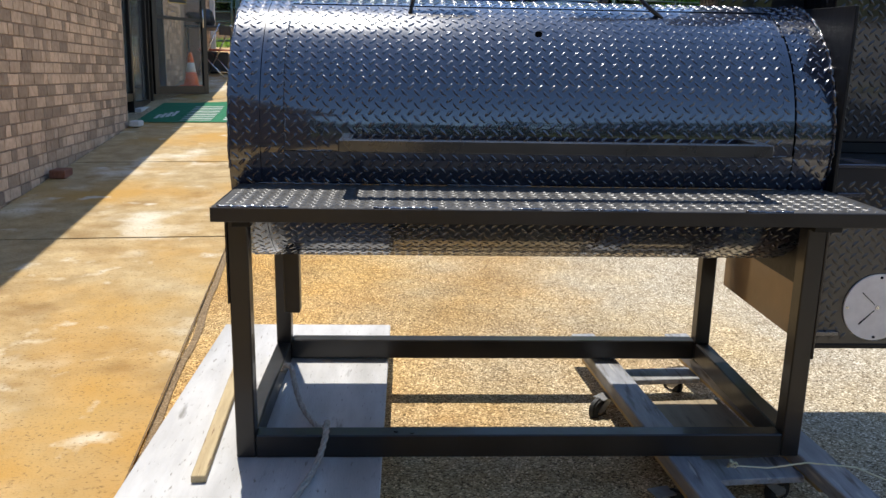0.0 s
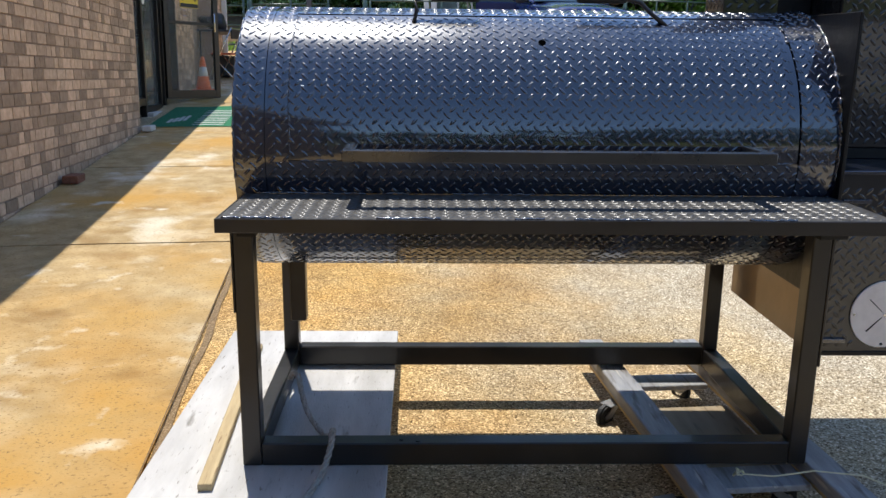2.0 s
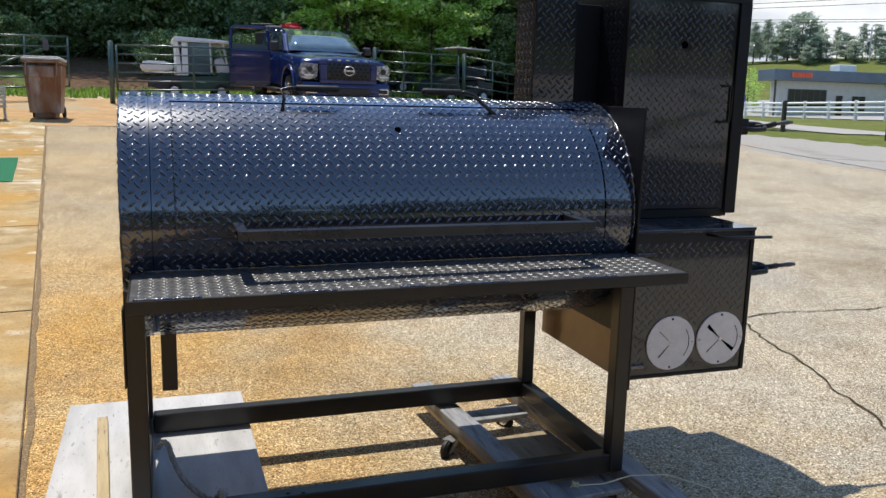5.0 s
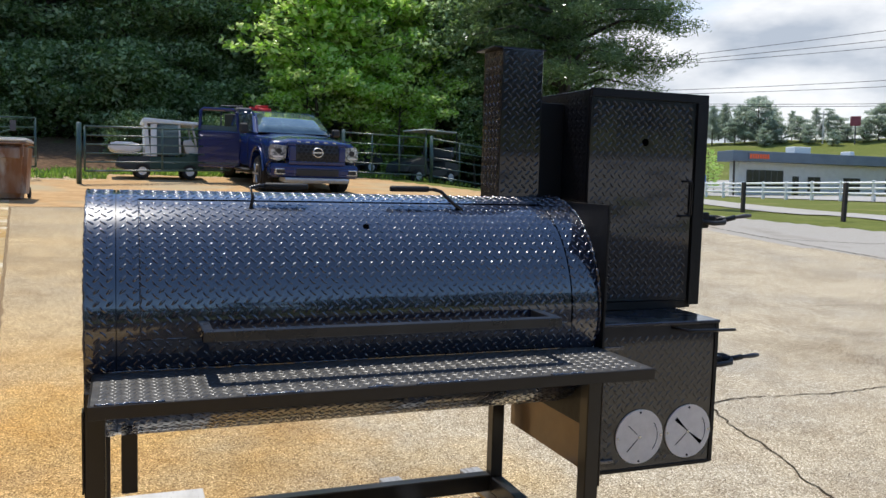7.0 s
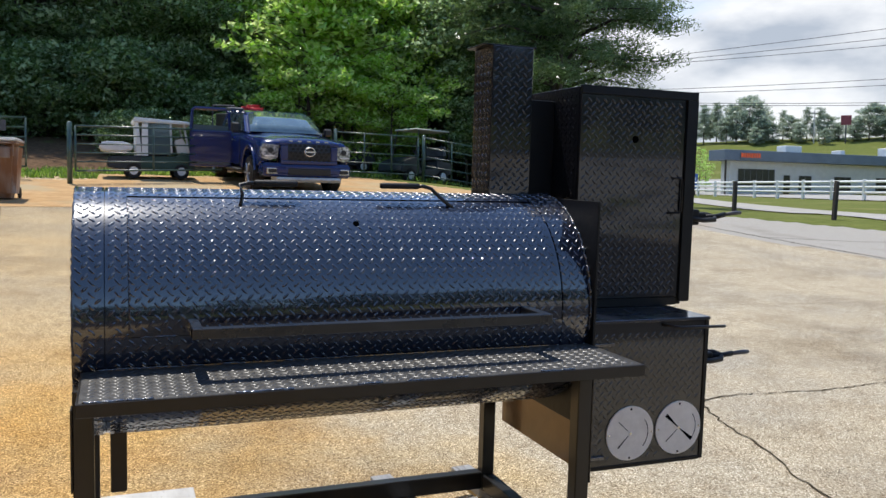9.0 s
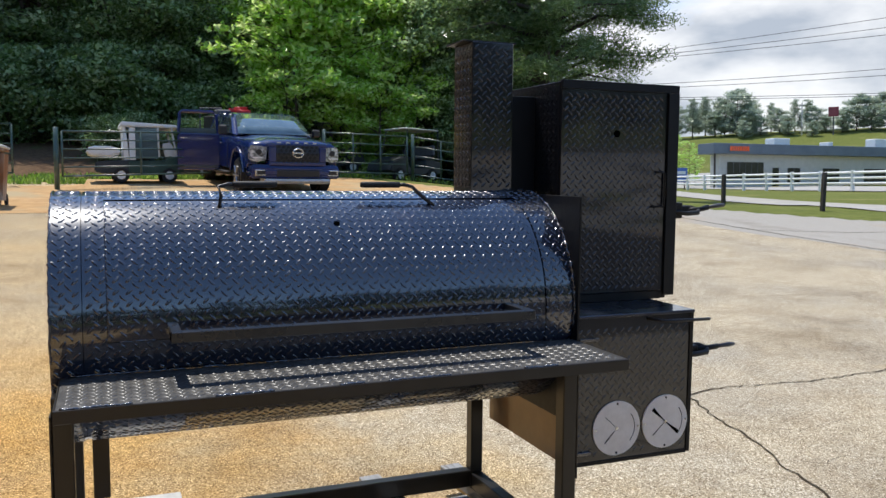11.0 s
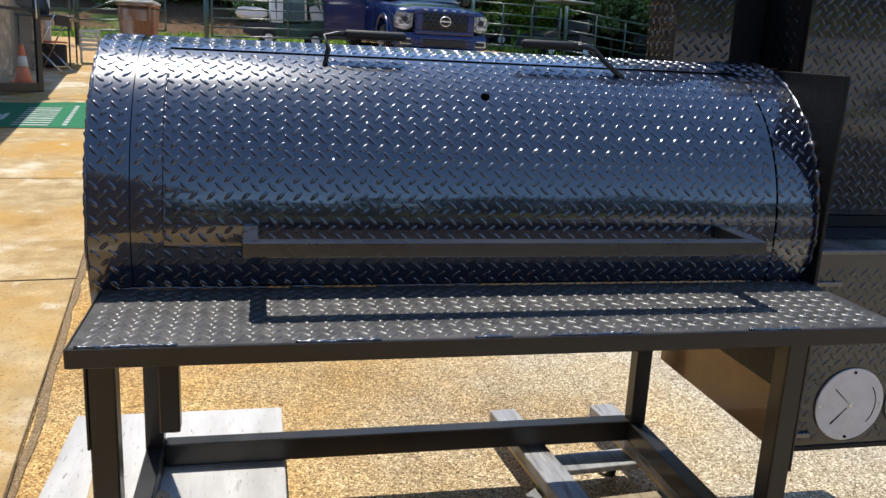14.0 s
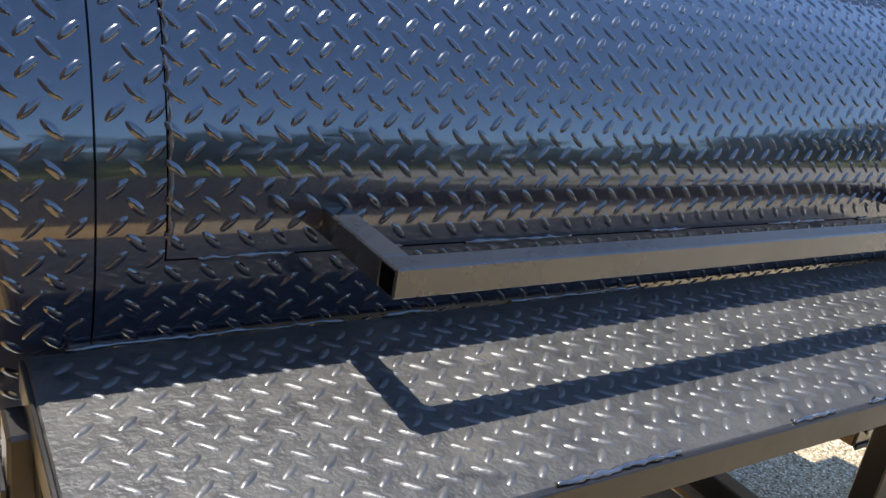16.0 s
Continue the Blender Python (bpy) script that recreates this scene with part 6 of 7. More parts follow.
part("bed_rack", rod([(-0.95, 5.2, 1.36), (-0.95, 5.2, 2.0), (-0.4, 5.2, 2.02)], 0.025, 8), TRUCKLOW, truck, "thin dark rack")


# ---- carts ----
def wheel_on(parent, x, y, z, r, w, axis=(0, 1, 0)):
    ax = Vector(axis)
    wh = part("wheel", disc(Vector((x, y, z)) - ax * w / 2, axis, r, w, 22, bevel=0.02), TYRE, parent, "small tyre")
    part("rim", disc(Vector((x, y, z)) - ax * (w / 2 + 0.006), axis, r * 0.55, w + 0.012, 16), WHITEP, wh, "pale rim")


cx, cy = -0.02, 19.55
cart = thing("utility_cart", "faded green utility cart with a white cab", "cart", pose(cx - 0.08, cy, ground_z(cx + 1, cy - 0.2) + 0.02, 0, 0, 2) @ Matrix.Scale(0.82, 4))
part("bed", prism([(0.0, 0.32), (0.05, 0.62), (0.95, 0.66), (0.95, 0.28), (0.3, 0.26)], -0.6, 0.6, axis="y", bevel=0.03), DARKCART, cart)
part("body", prism([(0.9, 0.28), (0.9, 0.64), (1.9, 0.66), (2.02, 0.8), (2.45, 0.72), (2.5, 0.34), (2.2, 0.26)], -0.62, 0.62, axis="y", bevel=0.04), CARTG, cart, "green body")
part("white_hood", prism([(-0.2, 0.84), (-0.18, 1.0), (-0.05, 1.06), (0.5, 1.06), (0.7, 0.98), (0.74, 0.84), (0.4, 0.74), (0.0, 0.76)], -0.5, 0.5, axis="y", bevel=0.05), WHITEP, cart, "white rounded cover")
part("cab_back", prism([(0.80, 0.66), (0.78, 1.62), (0.86, 1.64), (0.95, 0.66)], -0.58, 0.58, axis="y", bevel=0.02), WHITEP, cart)
part("cab_side", box(0.95, -0.585, 0.66, 1.12, -0.565, 1.60, 0.004), WHITEP, cart)
part("roof", prism([(0.70, 1.62), (0.74, 1.77), (2.3, 1.70), (2.36, 1.62)], -0.64, 0.64, axis="y", bevel=0.03), WHITEP, cart, "white cab roof")
part("cab_glass", box(1.13, -0.58, 0.70, 1.75, -0.57, 1.60), DARKGLASS, cart)
part("cab_glass", box(0.96, 0.56, 0.70, 1.75, 0.57, 1.60), DARKGLASS, cart)
part("seat", box(1.05, -0.5, 0.64, 1.5, 0.5, 0.78, 0.04), PLASTIC, cart)
part("seat_back", box(1.0, -0.5, 0.7, 1.1, 0.5, 1.15, 0.04), PLASTIC, cart)
part("front_panel", prism([(1.95, 0.75), (1.85, 1.15), (2.1, 1.2), (2.35, 0.75)], -0.55, 0.55, axis="y", bevel=0.03), OFFWHITE, cart)
for x0, x1 in ((1.75, 1.78), (2.12, 2.28)):
    for s in (-1, 1):
        part("cab_post", rod([(x1, s * 0.57, 0.75), (x0, s * 0.57, 1.63)], 0.03, 8), OFFWHITE, cart)
part("marking", box(1.42, -0.6235, 0.47, 1.62, -0.6205, 0.51), WHITEP, cart)
for x in (0.72, 2.05):
    for s in (-1, 1):
        wheel_on(cart, x, s * 0.55, 0.22, 0.22, 0.18)


def golf_cart(x, y, turn, roof_mat):
    g = thing("golf_cart", "dark golf cart parked in the wood's shade", "cart", pose(x, y, ground_z(x, y), 0, 0, turn), group="golf carts")
    part("body", prism([(0.0, 0.3), (0.1, 0.66), (0.75, 0.72), (0.8, 0.45), (1.45, 0.42), (1.6, 0.82), (2.2, 0.62), (2.3, 0.34), (1.2, 0.24)], -0.55, 0.55, axis="y", bevel=0.03), DARKCART, g)
    part("seat", box(0.35, -0.5, 0.72, 0.85, 0.5, 0.82, 0.03), TRUCKLOW, g)
    part("seat_back", box(0.28, -0.5, 0.85, 0.38, 0.5, 1.18, 0.03), TRUCKLOW, g)
    part("roof", box(0.15, -0.5, 1.62, 1.6, 0.5, 1.67, 0.02), roof_mat, g, "thin canopy")
    for xa, xb in ((0.2, 0.15), (1.7, 1.5)):
        for s in (-1, 1):
            part("post", rod([(xa, s * 0.53, 0.7), (xb, s * 0.47, 1.62)], 0.018, 8), PLASTIC, g)
    part("steering_wheel", rod([(1.35 + 0.08 * math.cos(a), 0.25 + 0.17 * math.sin(a), 1.02 + 0.15 * math.cos(a)) for a in np.linspace(0, 6.283, 14)], 0.014, 6), PLASTIC, g)
    for xx in (0.5, 1.9):
        for s in (-1, 1):
            wheel_on(g, xx, s * 0.5, 0.22, 0.22, 0.16)


golf_cart(9.9, 23.0, 205, OFFWHITE)
golf_cart(11.9, 23.4, 25, TRUCKLOW)
golf_cart(8.2, 25.4, 190, TRUCKLOW)
barrow = thing("push_cart", "small dark push cart with pale wheels", "cart", pose(11.25, 20.3, ground_z(11.2, 20.3) + 0.01, 0, 0, 10))
part("tray", box(-0.1, -0.3, 0.22, 1.0, 0.3, 0.52, 0.03), DARKCART, barrow)
part("handle", rod([(0.0, 0, 0.5), (-0.35, 0, 0.3), (0.75, 0.0, 1.0)], 0.02, 8), PLASTIC, barrow)
for x in (0.05, 0.85):
    for s in (-1, 1):
        wheel_on(barrow, x, s * 0.3, 0.16, 0.16, 0.1)


# ---- trees ----
def leafy(centres, per, spread_r, size, seed, droop=0.25, slim=1.0):
    rg = np.random.default_rng(seed)
    c = np.repeat(np.array(centres, float), per, axis=0)
    n = len(c)
    pos = c + np.clip(rg.normal(0, 1, (n, 3)), -1.7, 1.7) * np.array([spread_r, spread_r, spread_r * 0.42])
    nrm = rg.normal(0, 1, (n, 3)) + np.array([0, 0, 1.3])
    nrm /= np.linalg.norm(nrm, axis=1)[:, None]
    ax = np.cross(nrm, rg.normal(0, 1, (n, 3)))
    ax /= np.linalg.norm(ax, axis=1)[:, None]
    bx_ = np.cross(nrm, ax)
    s = size * rg.uniform(0.6, 1.25, n)[:, None]
    tip, tail = pos + ax * s, pos - ax * s
    l = pos + bx_ * s * 0.55 * slim - nrm * s * droop
    r = pos - bx_ * s * 0.55 * slim - nrm * s * droop
    verts = np.stack([tail, l, tip, r], 1).reshape(-1, 3)
    faces = np.arange(n * 4).reshape(n, 4)
    me = bpy.data.meshes.new("crown")
    me.from_pydata(verts.tolist(), [], np.concatenate([faces[:, [0, 1, 2]], faces[:, [0, 2, 3]]]).tolist())
    return me


def tree(name, label, seed, height, trunk_r, crown_low, crown_r, limbs, per, size, leaf, clump=0.5, pine=False):
    rg = random.Random(seed)
    t = thing(name, label, "tree")
    bm = bmesh.new()
    pts, rad = [], []
    for i in range(9):
        f = i / 8
        pts.append((0.25 * math.sin(f * 3 + seed) * f, 0.25 * math.cos(f * 2.3 + seed) * f, height * f * 0.96))
        rad.append(trunk_r * (1.25 - 0.25 * min(1, f * 8)) * (1 - 0.85 * f))
    part("trunk", rod(pts, trunk_r, 9, radii=rad), BARK, t, smooth=True)
    centres = []
    for k in range(limbs):
        f = crown_low + (0.98 - crown_low) * (k + rg.random()) / limbs
        a = rg.random() * 6.283 + k * 2.4
        base = Vector(pts[min(7, int(f * 8))]).lerp(Vector(pts[min(8, int(f * 8) + 1)]), f * 8 % 1)
        g = (f - crown_low) / (1 - crown_low)
        reach = crown_r * (0.45 + 0.65 * math.sin(math.pi * min(1, 0.22 + 0.8 * g))) * rg.uniform(0.6, 1.1) if not pine else crown_r * (1.05 - 0.6 * g) * rg.uniform(0.6, 1.1)
        tip = base + Vector((math.cos(a) * reach, math.sin(a) * reach, reach * (rg.uniform(0.05, 0.5) if not pine else rg.uniform(-0.15, 0.2))))
        mid = base.lerp(tip, 0.5) + Vector((0, 0, 0.12 * reach))
        rod([base, mid, tip], 0.05, 6, bm, radii=[trunk_r * 0.32 * (1.1 - f * 0.7), trunk_r * 0.18, 0.012])
        for q in (0.45, 0.68, 0.88, 1.02):
            p = base.lerp(mid, q * 2) if q < 0.5 else mid.lerp(tip, (q - 0.5) * 2)
            centres.append(p + Vector((rg.uniform(-1, 1), rg.uniform(-1, 1), rg.uniform(-0.6, 0.6))) * clump * 0.8)
    tagged(part("branch", bm, BARK, t, smooth=True), kind="stuff")
    tagged(part("crown", leafy(centres, per, clump, size, seed, 0.25, 0.3 if pine else 1.0), leaf, t), kind="stuff")
    return t


def plant(model, x, y, turn=0.0, s=1.0):
    m = Matrix.Translation((x, y, ground_z(x, y) - 0.05)) @ Matrix.Rotation(turn, 4, "Z")
    c = copy_thing(model, m)
    c.scale = (s, s, s)
    return c


OAK1 = tree("oak_tree", "tall dense dark green oak in the woods", 3, 15, 0.24, 0.12, 3.6, 62, 50, 0.105, LEAF_D, 0.46)
OAK2 = tree("oak_tree", "tall dense dark green oak in the woods", 8, 17, 0.28, 0.16, 4.0, 62, 50, 0.115, LEAF_D, 0.5)
BACK = tree("oak_tree", "dark green oak across the lot", 17, 15, 0.24, 0.1, 3.8, 40, 22, 0.26, LEAF_S, 0.7)
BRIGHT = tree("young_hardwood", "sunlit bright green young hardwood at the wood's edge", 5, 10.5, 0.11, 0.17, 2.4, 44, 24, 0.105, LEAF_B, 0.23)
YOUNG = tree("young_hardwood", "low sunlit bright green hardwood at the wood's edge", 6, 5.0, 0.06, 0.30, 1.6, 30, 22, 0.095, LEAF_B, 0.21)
SAPLING = tree("oak_sapling", "young dark green oak at the edge of the woods", 15, 6.0, 0.07, 0.22, 1.9, 44, 42, 0.085, LEAF_D, 0.28)
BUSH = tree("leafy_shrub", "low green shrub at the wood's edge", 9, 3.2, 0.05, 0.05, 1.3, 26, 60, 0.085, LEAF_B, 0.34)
DARKBUSH = tree("leafy_shrub", "low dark shrub in the woods", 12, 3.6, 0.05, 0.04, 1.6, 30, 36, 0.12, LEAF_D, 0.42)
PINETREE = tree("pine_tree", "tall open-crowned pine with long limbs", 21, 17, 0.26, 0.24, 4.0, 84, 260, 0.095, LEAF_P, 0.34, True)
PINE2 = tree("pine_tree", "open-crowned pine with long limbs at the wood's corner", 26, 15, 0.22, 0.27, 4.2, 70, 240, 0.095, LEAF_P, 0.36, True)
for model, x, y in ((OAK1, -9.5, 31.0), (OAK2, -4.6, 32.0), (BRIGHT, 7.6, 27.4), (YOUNG, 6.9, 25.3), (SAPLING, -5.5, 29.2), (BUSH, 7.6, 25.2), (DARKBUSH, -7.2, 30.4), (PINETREE, 14.2, 23.3), (PINE2, 15.5, 25.4), (BACK, -34.0, -36.0)):
    model.matrix_basis = Matrix.Translation((x, y, ground_z(x, y) - 0.05))
rt = random.Random(31)
for x, y, s, mdl in ((-14.5, 31, 1.0, OAK2), (-12, 30, 0.85, OAK1), (-7.0, 30.2, 0.85, OAK1), (-2.2, 30.0, 0.85, OAK2), (0.6, 29.6, 1.0, OAK1), (1.9, 29.4, 0.75, OAK1), (3.2, 30.0, 0.7, OAK2),
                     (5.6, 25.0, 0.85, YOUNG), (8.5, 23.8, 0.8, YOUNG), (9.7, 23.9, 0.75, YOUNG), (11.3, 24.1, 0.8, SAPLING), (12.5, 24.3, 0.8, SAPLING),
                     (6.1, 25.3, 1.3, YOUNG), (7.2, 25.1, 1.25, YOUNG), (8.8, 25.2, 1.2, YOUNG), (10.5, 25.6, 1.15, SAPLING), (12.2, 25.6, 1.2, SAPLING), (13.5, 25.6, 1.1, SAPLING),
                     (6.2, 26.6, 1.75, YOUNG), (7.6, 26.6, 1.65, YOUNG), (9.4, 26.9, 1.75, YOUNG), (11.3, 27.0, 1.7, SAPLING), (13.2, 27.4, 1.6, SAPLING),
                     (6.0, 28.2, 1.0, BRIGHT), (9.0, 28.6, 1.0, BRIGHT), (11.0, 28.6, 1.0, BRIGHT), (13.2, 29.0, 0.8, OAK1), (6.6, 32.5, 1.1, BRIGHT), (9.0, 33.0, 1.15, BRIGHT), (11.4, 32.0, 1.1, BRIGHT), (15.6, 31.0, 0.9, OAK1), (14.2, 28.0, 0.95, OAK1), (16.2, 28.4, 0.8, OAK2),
                     (-18, 33, 1.1, OAK1), (-12, 35, 1.1, OAK2), (-7.5, 36, 1.1, OAK1), (-2, 36.5, 1.15, OAK2), (2.5, 37.5, 0.9, OAK1), (6.5, 38.5, 0.85, OAK2), (11, 38.0, 0.85, OAK1), (16.5, 38, 0.9, OAK2),
                     (-16, 41, 1.2, OAK2), (-9, 42, 1.2, OAK1), (-3, 43, 1.25, OAK2), (4, 44, 1.25, OAK1), (10, 44, 1.2, OAK2), (16, 45, 1.1, OAK1), (-22, 28, 1.0, OAK2), (-22, 18, 1.0, BACK)):
    plant(mdl, x, y, rt.random() * 6.28, s)
# young oaks step up in front of the tall ones and catch the sun on their tops
for y, s0, s1, gap in ((28.6, 0.7, 0.95, 3.0), (30.4, 1.25, 1.5, 2.7)):
    x = -12.5 + rt.uniform(0, 1.5)
    while x < 4.6:
        plant(SAPLING, x, y + rt.uniform(-0.4, 0.4), rt.random() * 6.28, rt.uniform(s0, s1))
        x += gap * rt.uniform(0.75, 1.25)
for x, y, s, mdl in ((-11, 30.2, 1.0, DARKBUSH), (-8.6, 31.0, 1.1, DARKBUSH), (-5, 30.5, 1.0, DARKBUSH), (-3.2, 31, 1.2, DARKBUSH), (-0.5, 30.5, 1.1, DARKBUSH), (1.8, 30.2, 1.3, DARKBUSH), (3.4, 29.4, 1.0, DARKBUSH), (8.9, 24.9, 0.7, BUSH),
                     (8.6, 27.2, 1.1, DARKBUSH), (7.4, 27.6, 1.2, DARKBUSH), (10.0, 27.2, 1.2, DARKBUSH), (12.2, 27.0, 1.3, DARKBUSH), (14.6, 26.5, 1.3, DARKBUSH), (16.8, 27.5, 1.2, DARKBUSH), (5.6, 30, 1.4, DARKBUSH), (-13.5, 31, 1.3, DARKBUSH), (13.4, 23.3, 0.8, DARKBUSH), (18, 29, 1.2, DARKBUSH)):
    plant(mdl, x, y, rt.random() * 6.28, s)
for k in range(13):
    plant(DARKBUSH, -5.4 + 0.9 * k + rt.uniform(-0.3, 0.3), 27.2 + rt.uniform(-0.7, 1.2), rt.random() * 6.28, rt.uniform(0.6, 0.9))
for x, y, s in ((2.6, 23.6, 0.42), (3.6, 23.9, 0.5), (4.6, 24.2, 0.45), (1.2, 24.4, 0.4), (0.2, 23.8, 0.36), (-3.6, 24.6, 0.4)):
    plant(DARKBUSH, x, y, rt.random() * 6.28, s)
# the undergrowth closes the woods between the trunks
for k in range(26):
    plant(DARKBUSH, -19 + 1.5 * k + rt.uniform(-0.5, 0.5), 33.8 + rt.uniform(-1.5, 2.5), rt.random() * 6.28, rt.uniform(1.3, 1.9))

# trees that stand behind the viewer across the lot
for k in range(52):
    x = -42 + 2.5 * k + rt.uniform(-0.8, 0.8)
    plant(BACK, x, -62 + rt.uniform(-4, 4), rt.random() * 6.28, rt.uniform(0.34, 0.52) * (2.1 if -14 < x < 34 else 1.75))
for k in range(30):
    plant(BACK, -40 + 4.0 * k + rt.uniform(-1.2, 1.2), -54 + rt.uniform(-1.5, 1.5), rt.random() * 6.28, rt.uniform(0.16, 0.24))
for k in range(15):
    plant(BACK, 54 - 0.7 * k + rt.uniform(-1, 1), -42 + 2.4 * k + rt.uniform(-0.8, 0.8), rt.random() * 6.28, rt.uniform(0.7, 0.85))
for k in range(10):
    plant(BACK, -34 + rt.uniform(-2, 2), -32 + 5.5 * k, rt.random() * 6.28, rt.uniform(0.6, 0.8))

# ---- rough grass at the edge of the dirt ----
def grass_patch(label, count, spot, height, seed):
    """Many bent blades: spot(rnd) gives a place (x, y)."""
    rg = random.Random(seed)
    verts, faces = [], []
    for _ in range(count):
        x, y = spot(rg)
        z, h, a = ground_z(x, y) + 0.01, height * rg.uniform(0.4, 1.2), rg.random() * 6.28
        w, dx, dy = 0.012 + 0.012 * rg.random(), math.cos(a), math.sin(a)
        lean = h * rg.uniform(0.1, 0.7)
        o = len(verts)
        verts += [(x - dy * w, y + dx * w, z), (x + dy * w, y - dx * w, z), (x + dx * lean * 0.4 + dy * w * 0.7, y + dy * lean * 0.4 - dx * w * 0.7, z + h * 0.6), (x + dx * lean, y + dy * lean, z + h)]
        faces += [(o, o + 1, o + 2), (o, o + 2, o + 3)]
    me = bpy.data.meshes.new("rough_grass")
    me.from_pydata(verts, [], faces)
    tagged(part("rough_grass", me, BLADES), label, "grass", kind="stuff")


def clumped(x0, x1, y0, y1):
    def spot(rg):
        while True:
            x, y = rg.uniform(x0, x1), rg.uniform(y0, y1)
            if noise.noise(Vector((x * 1.3, y * 1.3, 4.0))) + rg.uniform(-0.35, 0.35) > -0.12:
                return x, y
    return spot


grass_patch("bright green rough grass between dirt and woods", 4500, clumped(-7.5, -0.3, 19.0, 21.2), 0.15, 3)
grass_patch("low green weeds behind the utility cart", 1800, clumped(-0.3, 3.2, 20.5, 21.6), 0.13, 6)
grass_patch("patchy green grass under the tubular fence", 2600, clumped(5.0, 12.0, 21.4, 24.2), 0.13, 4)

# ---- across the road ----
road = strip([(17.2, -20), (16.6, 4), (17.2, 12), (20.6, 19.5), (26.5, 30), (44, 58), (60, 84)], 2.2, ROAD, 0.03, "road", 0.02, 2.0)
tagged(road, "pale narrow road beyond the grass", "road", kind="structure")
yard = strip([(42, 8), (49, 32), (58, 54), (72, 86)], 17, ROAD, 0.05, "forecourt", 0.02, 3.0)
tagged(yard, "pale forecourt before the shop", "pavement", kind="structure")
kerb = strip([(57, 64.2), (80, 64.6), (112, 65)], 1.1, YLINE, 0.10, "kerb", 0.0, 3.0)
tagged(kerb, "faded yellow kerb before the shop", "kerb", kind="structure")

fence = thing("paddock_fence", "white painted post-and-rail fence along the road", "fence")
fa, fb = Vector((49.2, 66.0, 0)), Vector((38.2, 22.0, 0))
nf = 14
fp = [fa.lerp(fb, i / nf) for i in range(nf + 1)]
for p in fp:
    z = ground_z(p.x, p.y)
    part("post", box(p.x - 0.09, p.y - 0.09, z - 0.2, p.x + 0.09, p.y + 0.09, z + 1.28, 0.02), WHITEP, fence)
for p, q in zip(fp, fp[1:]):
    for h in (0.5, 0.82, 1.14):
        a, b = p + Vector((0, 0, ground_z(p.x, p.y) + h)), q + Vector((0, 0, ground_z(q.x, q.y) + h))
        part("rail", rod([a, b], 0.075, 4), WHITEP, fence)

for x, y, lean, h in ((14.68, 14.79, 1.0, 0.84), (14.98, 11.92, 3.0, 0.95)):
    post = thing("guard_post", "dark weathered wooden guard post in the grass", "post", pose(x, y, ground_z(x, y) - 0.1, 0, lean, 0), group="guard posts")
    part("shaft", box(-0.044, -0.044, 0, 0.044, 0.044, h, 0.008), POSTW, post)
    part("cap", box(-0.04, -0.04, h + 0.0005, 0.04, 0.04, h + 0.02, 0.006), POSTW, post)

SZ = 2.25
shop = thing("roadside_shop", "long pale single-storey shop with a slate-blue fascia", "shop", pose(57.5, 67.2, SZ))
part("wall", box(1.8, 0.0, -0.6, 62, 1.4, 3.6), SHOPWALL, shop)
part("roof", box(0.3, -0.9, 3.55, 63, 1.6, 4.62, 0.03), FASCIA, shop, "slate-blue fascia")
part("canopy_post", box(0.5, -0.8, -0.6, 0.64, -0.66, 3.55), POSTW, shop)
sign = part("sign_board", box(2.2, -0.98, 3.72, 5.0, -0.905, 4.45, 0.02), FASCIA, shop)
bm = bmesh.new()
x = 2.3
for w in (0.3, 0.24, 0.26, 0.22, 0.3, 0.26, 0.22, 0.28):
    box(x, -1.02, 3.85, x + w, -0.985, 4.32, 0.01, bm)
    x += w + 0.06
part("sign_shape", bm, SIGNRED, sign, "orange-red sign shapes")
for x0, x1, z0, z1 in ((2.8, 7.6, 0.9, 2.75), (8.9, 9.7, 0.2, 2.2), (11.0, 12.7, 0.6, 2.2), (16.0, 18.4, 0.6, 2.2), (22.2, 25.5, 0.6, 2.2), (31, 33, 0.8, 2.2)):
    w = part("window", box(x0, -0.04, z0, x1, -0.005, z1), SHOPGLASS, shop)
    n = max(1, int((x1 - x0) / 0.7))
    for k in range(n + 1):
        part("frame", box(x0 + (x1 - x0) * k / n - 0.03, -0.07, z0, x0 + (x1 - x0) * k / n + 0.03, -0.041, z1), POSTW if n < 2 else TRUCKLOW, w)
for x0, w, h in ((9.2, 2.2, 0.75), (17.0, 0.6, 0.5), (24.0, 3.2, 1.0), (33, 5, 1.2)):
    part("roof_unit", box(x0, 0.1, 4.63, x0 + w, 1.5, 4.63 + h, 0.05), WHITEP, shop, "white roof unit")
banner = thing("blue_banner", "blue and white roadside banner board", "banner", pose(46.9, 60.0, ground_z(46.5, 60) - 0.2))
part("board", box(0, 0, 0.9, 2.6, 0.1, 2.2), BLUES, banner)
part("stripe", box(0.1, -0.02, 1.6, 2.4, -0.002, 1.9), WHITEP, banner)
for x in (0.2, 2.3):
    part("leg", box(x, 0.02, 0, x + 0.1, 0.08, 0.9), POSTW, banner)


def afar(bearing, dist):
    """A place on the land at a compass bearing and distance from the lot."""
    x, y = 0.1 + dist * math.sin(radians(bearing)), -2.1 + dist * math.cos(radians(bearing))
    return x, y, ground_z(x, y)


pole = thing("utility_pole", "grey wooden utility pole in the distance", "pole", pose(*afar(45.4, 147)))
part("shaft", rod([(0, 0, -0.5), (0, 0, 5.2)], 0.11, 8), OFFWHITE, pole)
part("crossarm", box(-0.5, -0.05, 4.7, 0.5, 0.05, 4.8), TRUCKLOW, pole)
bill = thing("pylon_sign", "maroon sign on a tall pole in the distance", "sign", pose(*afar(47.2, 146)))
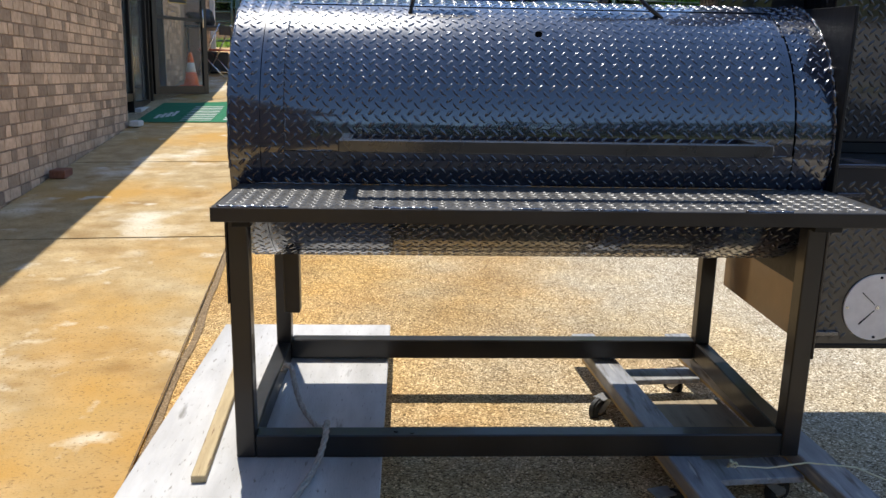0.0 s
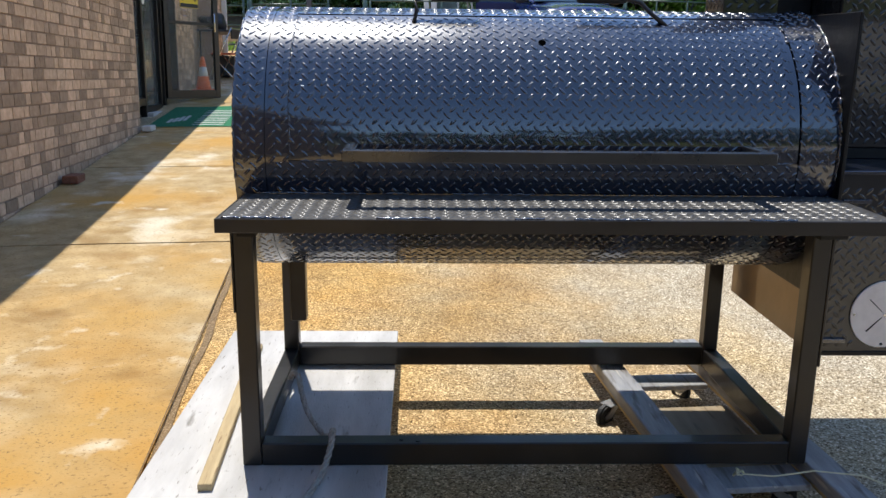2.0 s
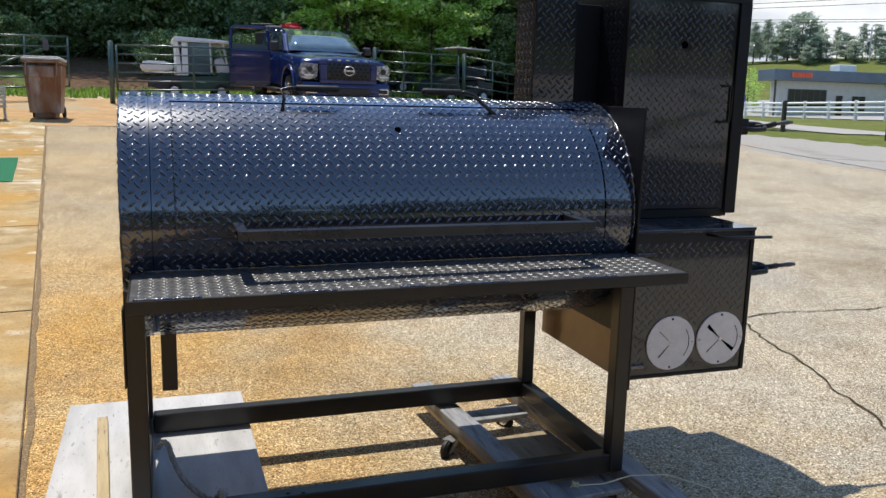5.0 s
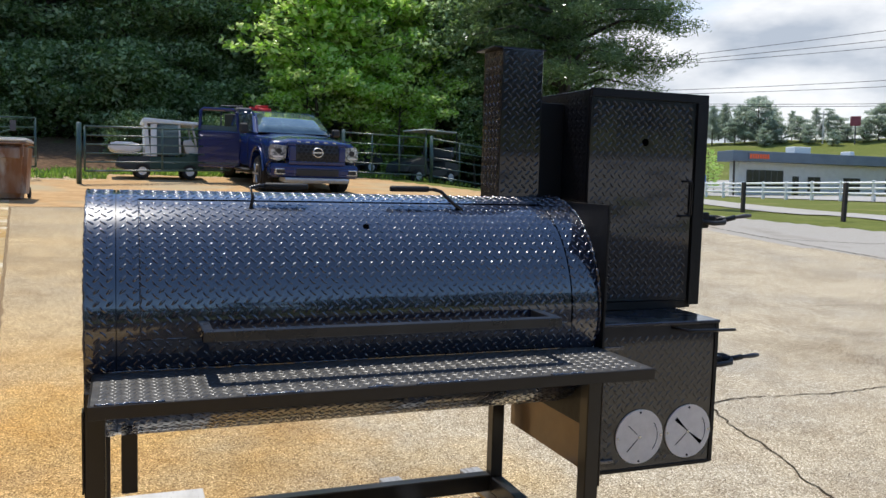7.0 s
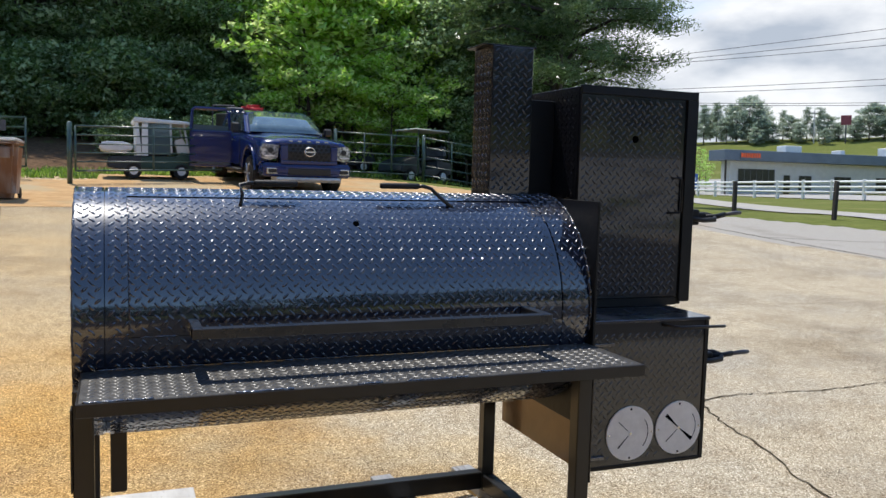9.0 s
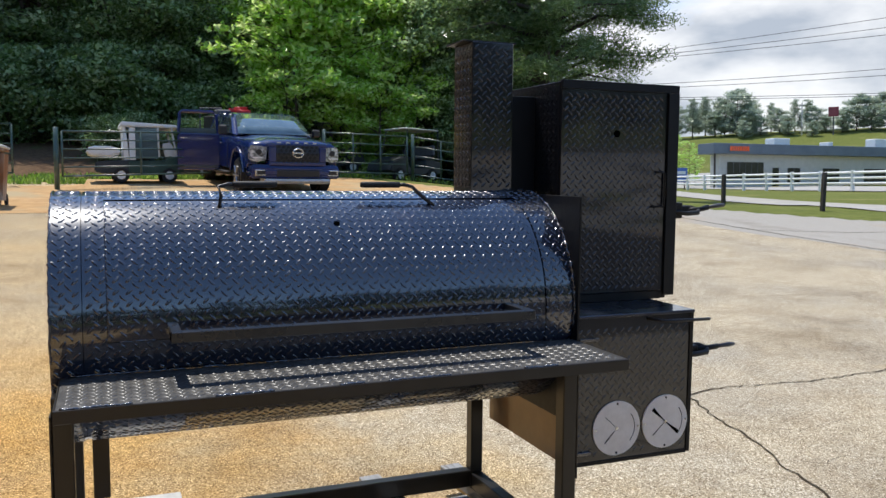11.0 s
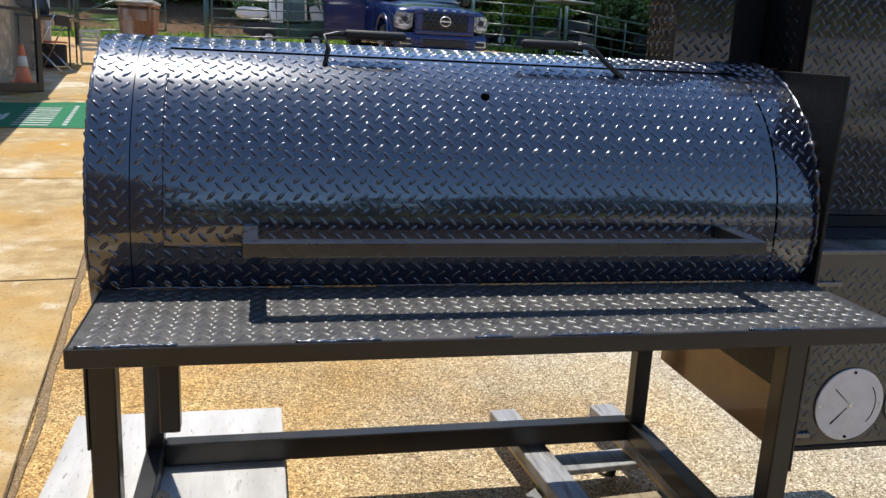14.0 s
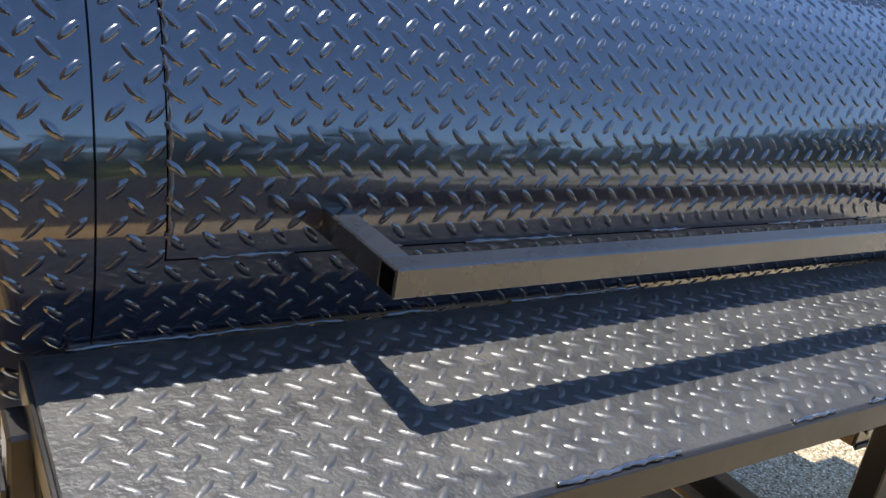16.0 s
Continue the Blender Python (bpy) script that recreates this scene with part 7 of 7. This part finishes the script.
part("shaft", rod([(0, 0, -0.5), (0, 0, 2.9)], 0.10, 8), TRUCKLOW, bill)
part("board", box(-0.75, -0.15, 2.9, 0.75, 0.15, 4.4, 0.03, m=Matrix.Rotation(radians(-45), 4, "Z")), DARKRED, bill)

FAR1 = tree("distant_tree", "broad-crowned tree on the far hillside, haze in its colour", 41, 15, 0.3, 0.03, 6.6, 46, 24, 0.44, LEAF_F, 0.9)
FAR2 = tree("distant_pine", "tall pine on the far hillside, haze in its colour", 44, 17, 0.28, 0.22, 3.6, 34, 24, 0.44, LEAF_F, 0.7, True)
x, y, z = afar(41.6, 149)
FAR1.matrix_basis = Matrix.Translation((x, y, z - 0.3)) @ Matrix.Scale(0.53, 4)
x, y, z = afar(38.8, 149)
FAR2.matrix_basis = Matrix.Translation((x, y, z - 0.3)) @ Matrix.Scale(0.40, 4)
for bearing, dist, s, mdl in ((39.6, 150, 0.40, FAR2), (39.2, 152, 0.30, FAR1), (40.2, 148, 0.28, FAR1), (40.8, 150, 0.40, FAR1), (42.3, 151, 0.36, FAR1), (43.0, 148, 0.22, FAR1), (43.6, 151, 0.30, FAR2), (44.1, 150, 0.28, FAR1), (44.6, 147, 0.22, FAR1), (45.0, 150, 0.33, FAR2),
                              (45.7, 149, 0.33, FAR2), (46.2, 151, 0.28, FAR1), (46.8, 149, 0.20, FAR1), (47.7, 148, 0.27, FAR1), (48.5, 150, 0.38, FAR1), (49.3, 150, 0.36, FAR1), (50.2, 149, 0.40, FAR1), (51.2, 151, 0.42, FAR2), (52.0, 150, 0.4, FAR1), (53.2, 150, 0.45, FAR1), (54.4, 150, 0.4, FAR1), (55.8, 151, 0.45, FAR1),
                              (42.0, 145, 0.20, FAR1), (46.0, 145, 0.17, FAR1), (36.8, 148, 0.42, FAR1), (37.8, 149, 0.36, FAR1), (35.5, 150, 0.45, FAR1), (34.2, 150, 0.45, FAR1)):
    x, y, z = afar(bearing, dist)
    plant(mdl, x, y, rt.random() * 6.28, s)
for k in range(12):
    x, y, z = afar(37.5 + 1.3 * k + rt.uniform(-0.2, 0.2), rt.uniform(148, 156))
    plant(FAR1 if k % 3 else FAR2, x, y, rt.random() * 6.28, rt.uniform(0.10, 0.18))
for bearing, dist, s in ((38.6, 98, 0.52), (39.0, 104, 0.45), (37.6, 96, 0.6)):
    x, y, z = afar(bearing, dist)
    plant(BRIGHT, x, y, rt.random() * 6.28, s)

for (xa, ya, za), (xb, yb, zb2), sag in (((35.1, 46.7, 11.45), (45.6, 37.0, 12.6), 0.0), ((35.1, 46.7, 11.15), (45.6, 37.0, 12.0), 0.0), ((35.1, 46.7, 10.95), (45.6, 37.0, 11.55), 0.0), ((37.5, 44.8, 9.25), (45.7, 37.0, 9.45), 0.0), ((37.5, 44.8, 8.95), (45.7, 37.0, 9.05), 0.0), ((37.5, 44.8, 8.22), (45.7, 36.9, 7.95), 0.0), ((37.5, 44.8, 8.08), (45.7, 36.9, 7.8), 0.0)):
    a, b = Vector((xa, ya, za)), Vector((xb, yb, zb2))
    d = b - a
    ends = [a - d * 2.2, b + d * 2.6]
    pts = [ends[0].lerp(ends[1], k / 16) - Vector((0, 0, 0.9 * math.sin(math.pi * k / 16) - 0.75)) for k in range(17)]
    tagged(part("overhead_wire", rod(pts, 0.018, 5), WIRE), "thin overhead utility wire", "wire", group="overhead wires")
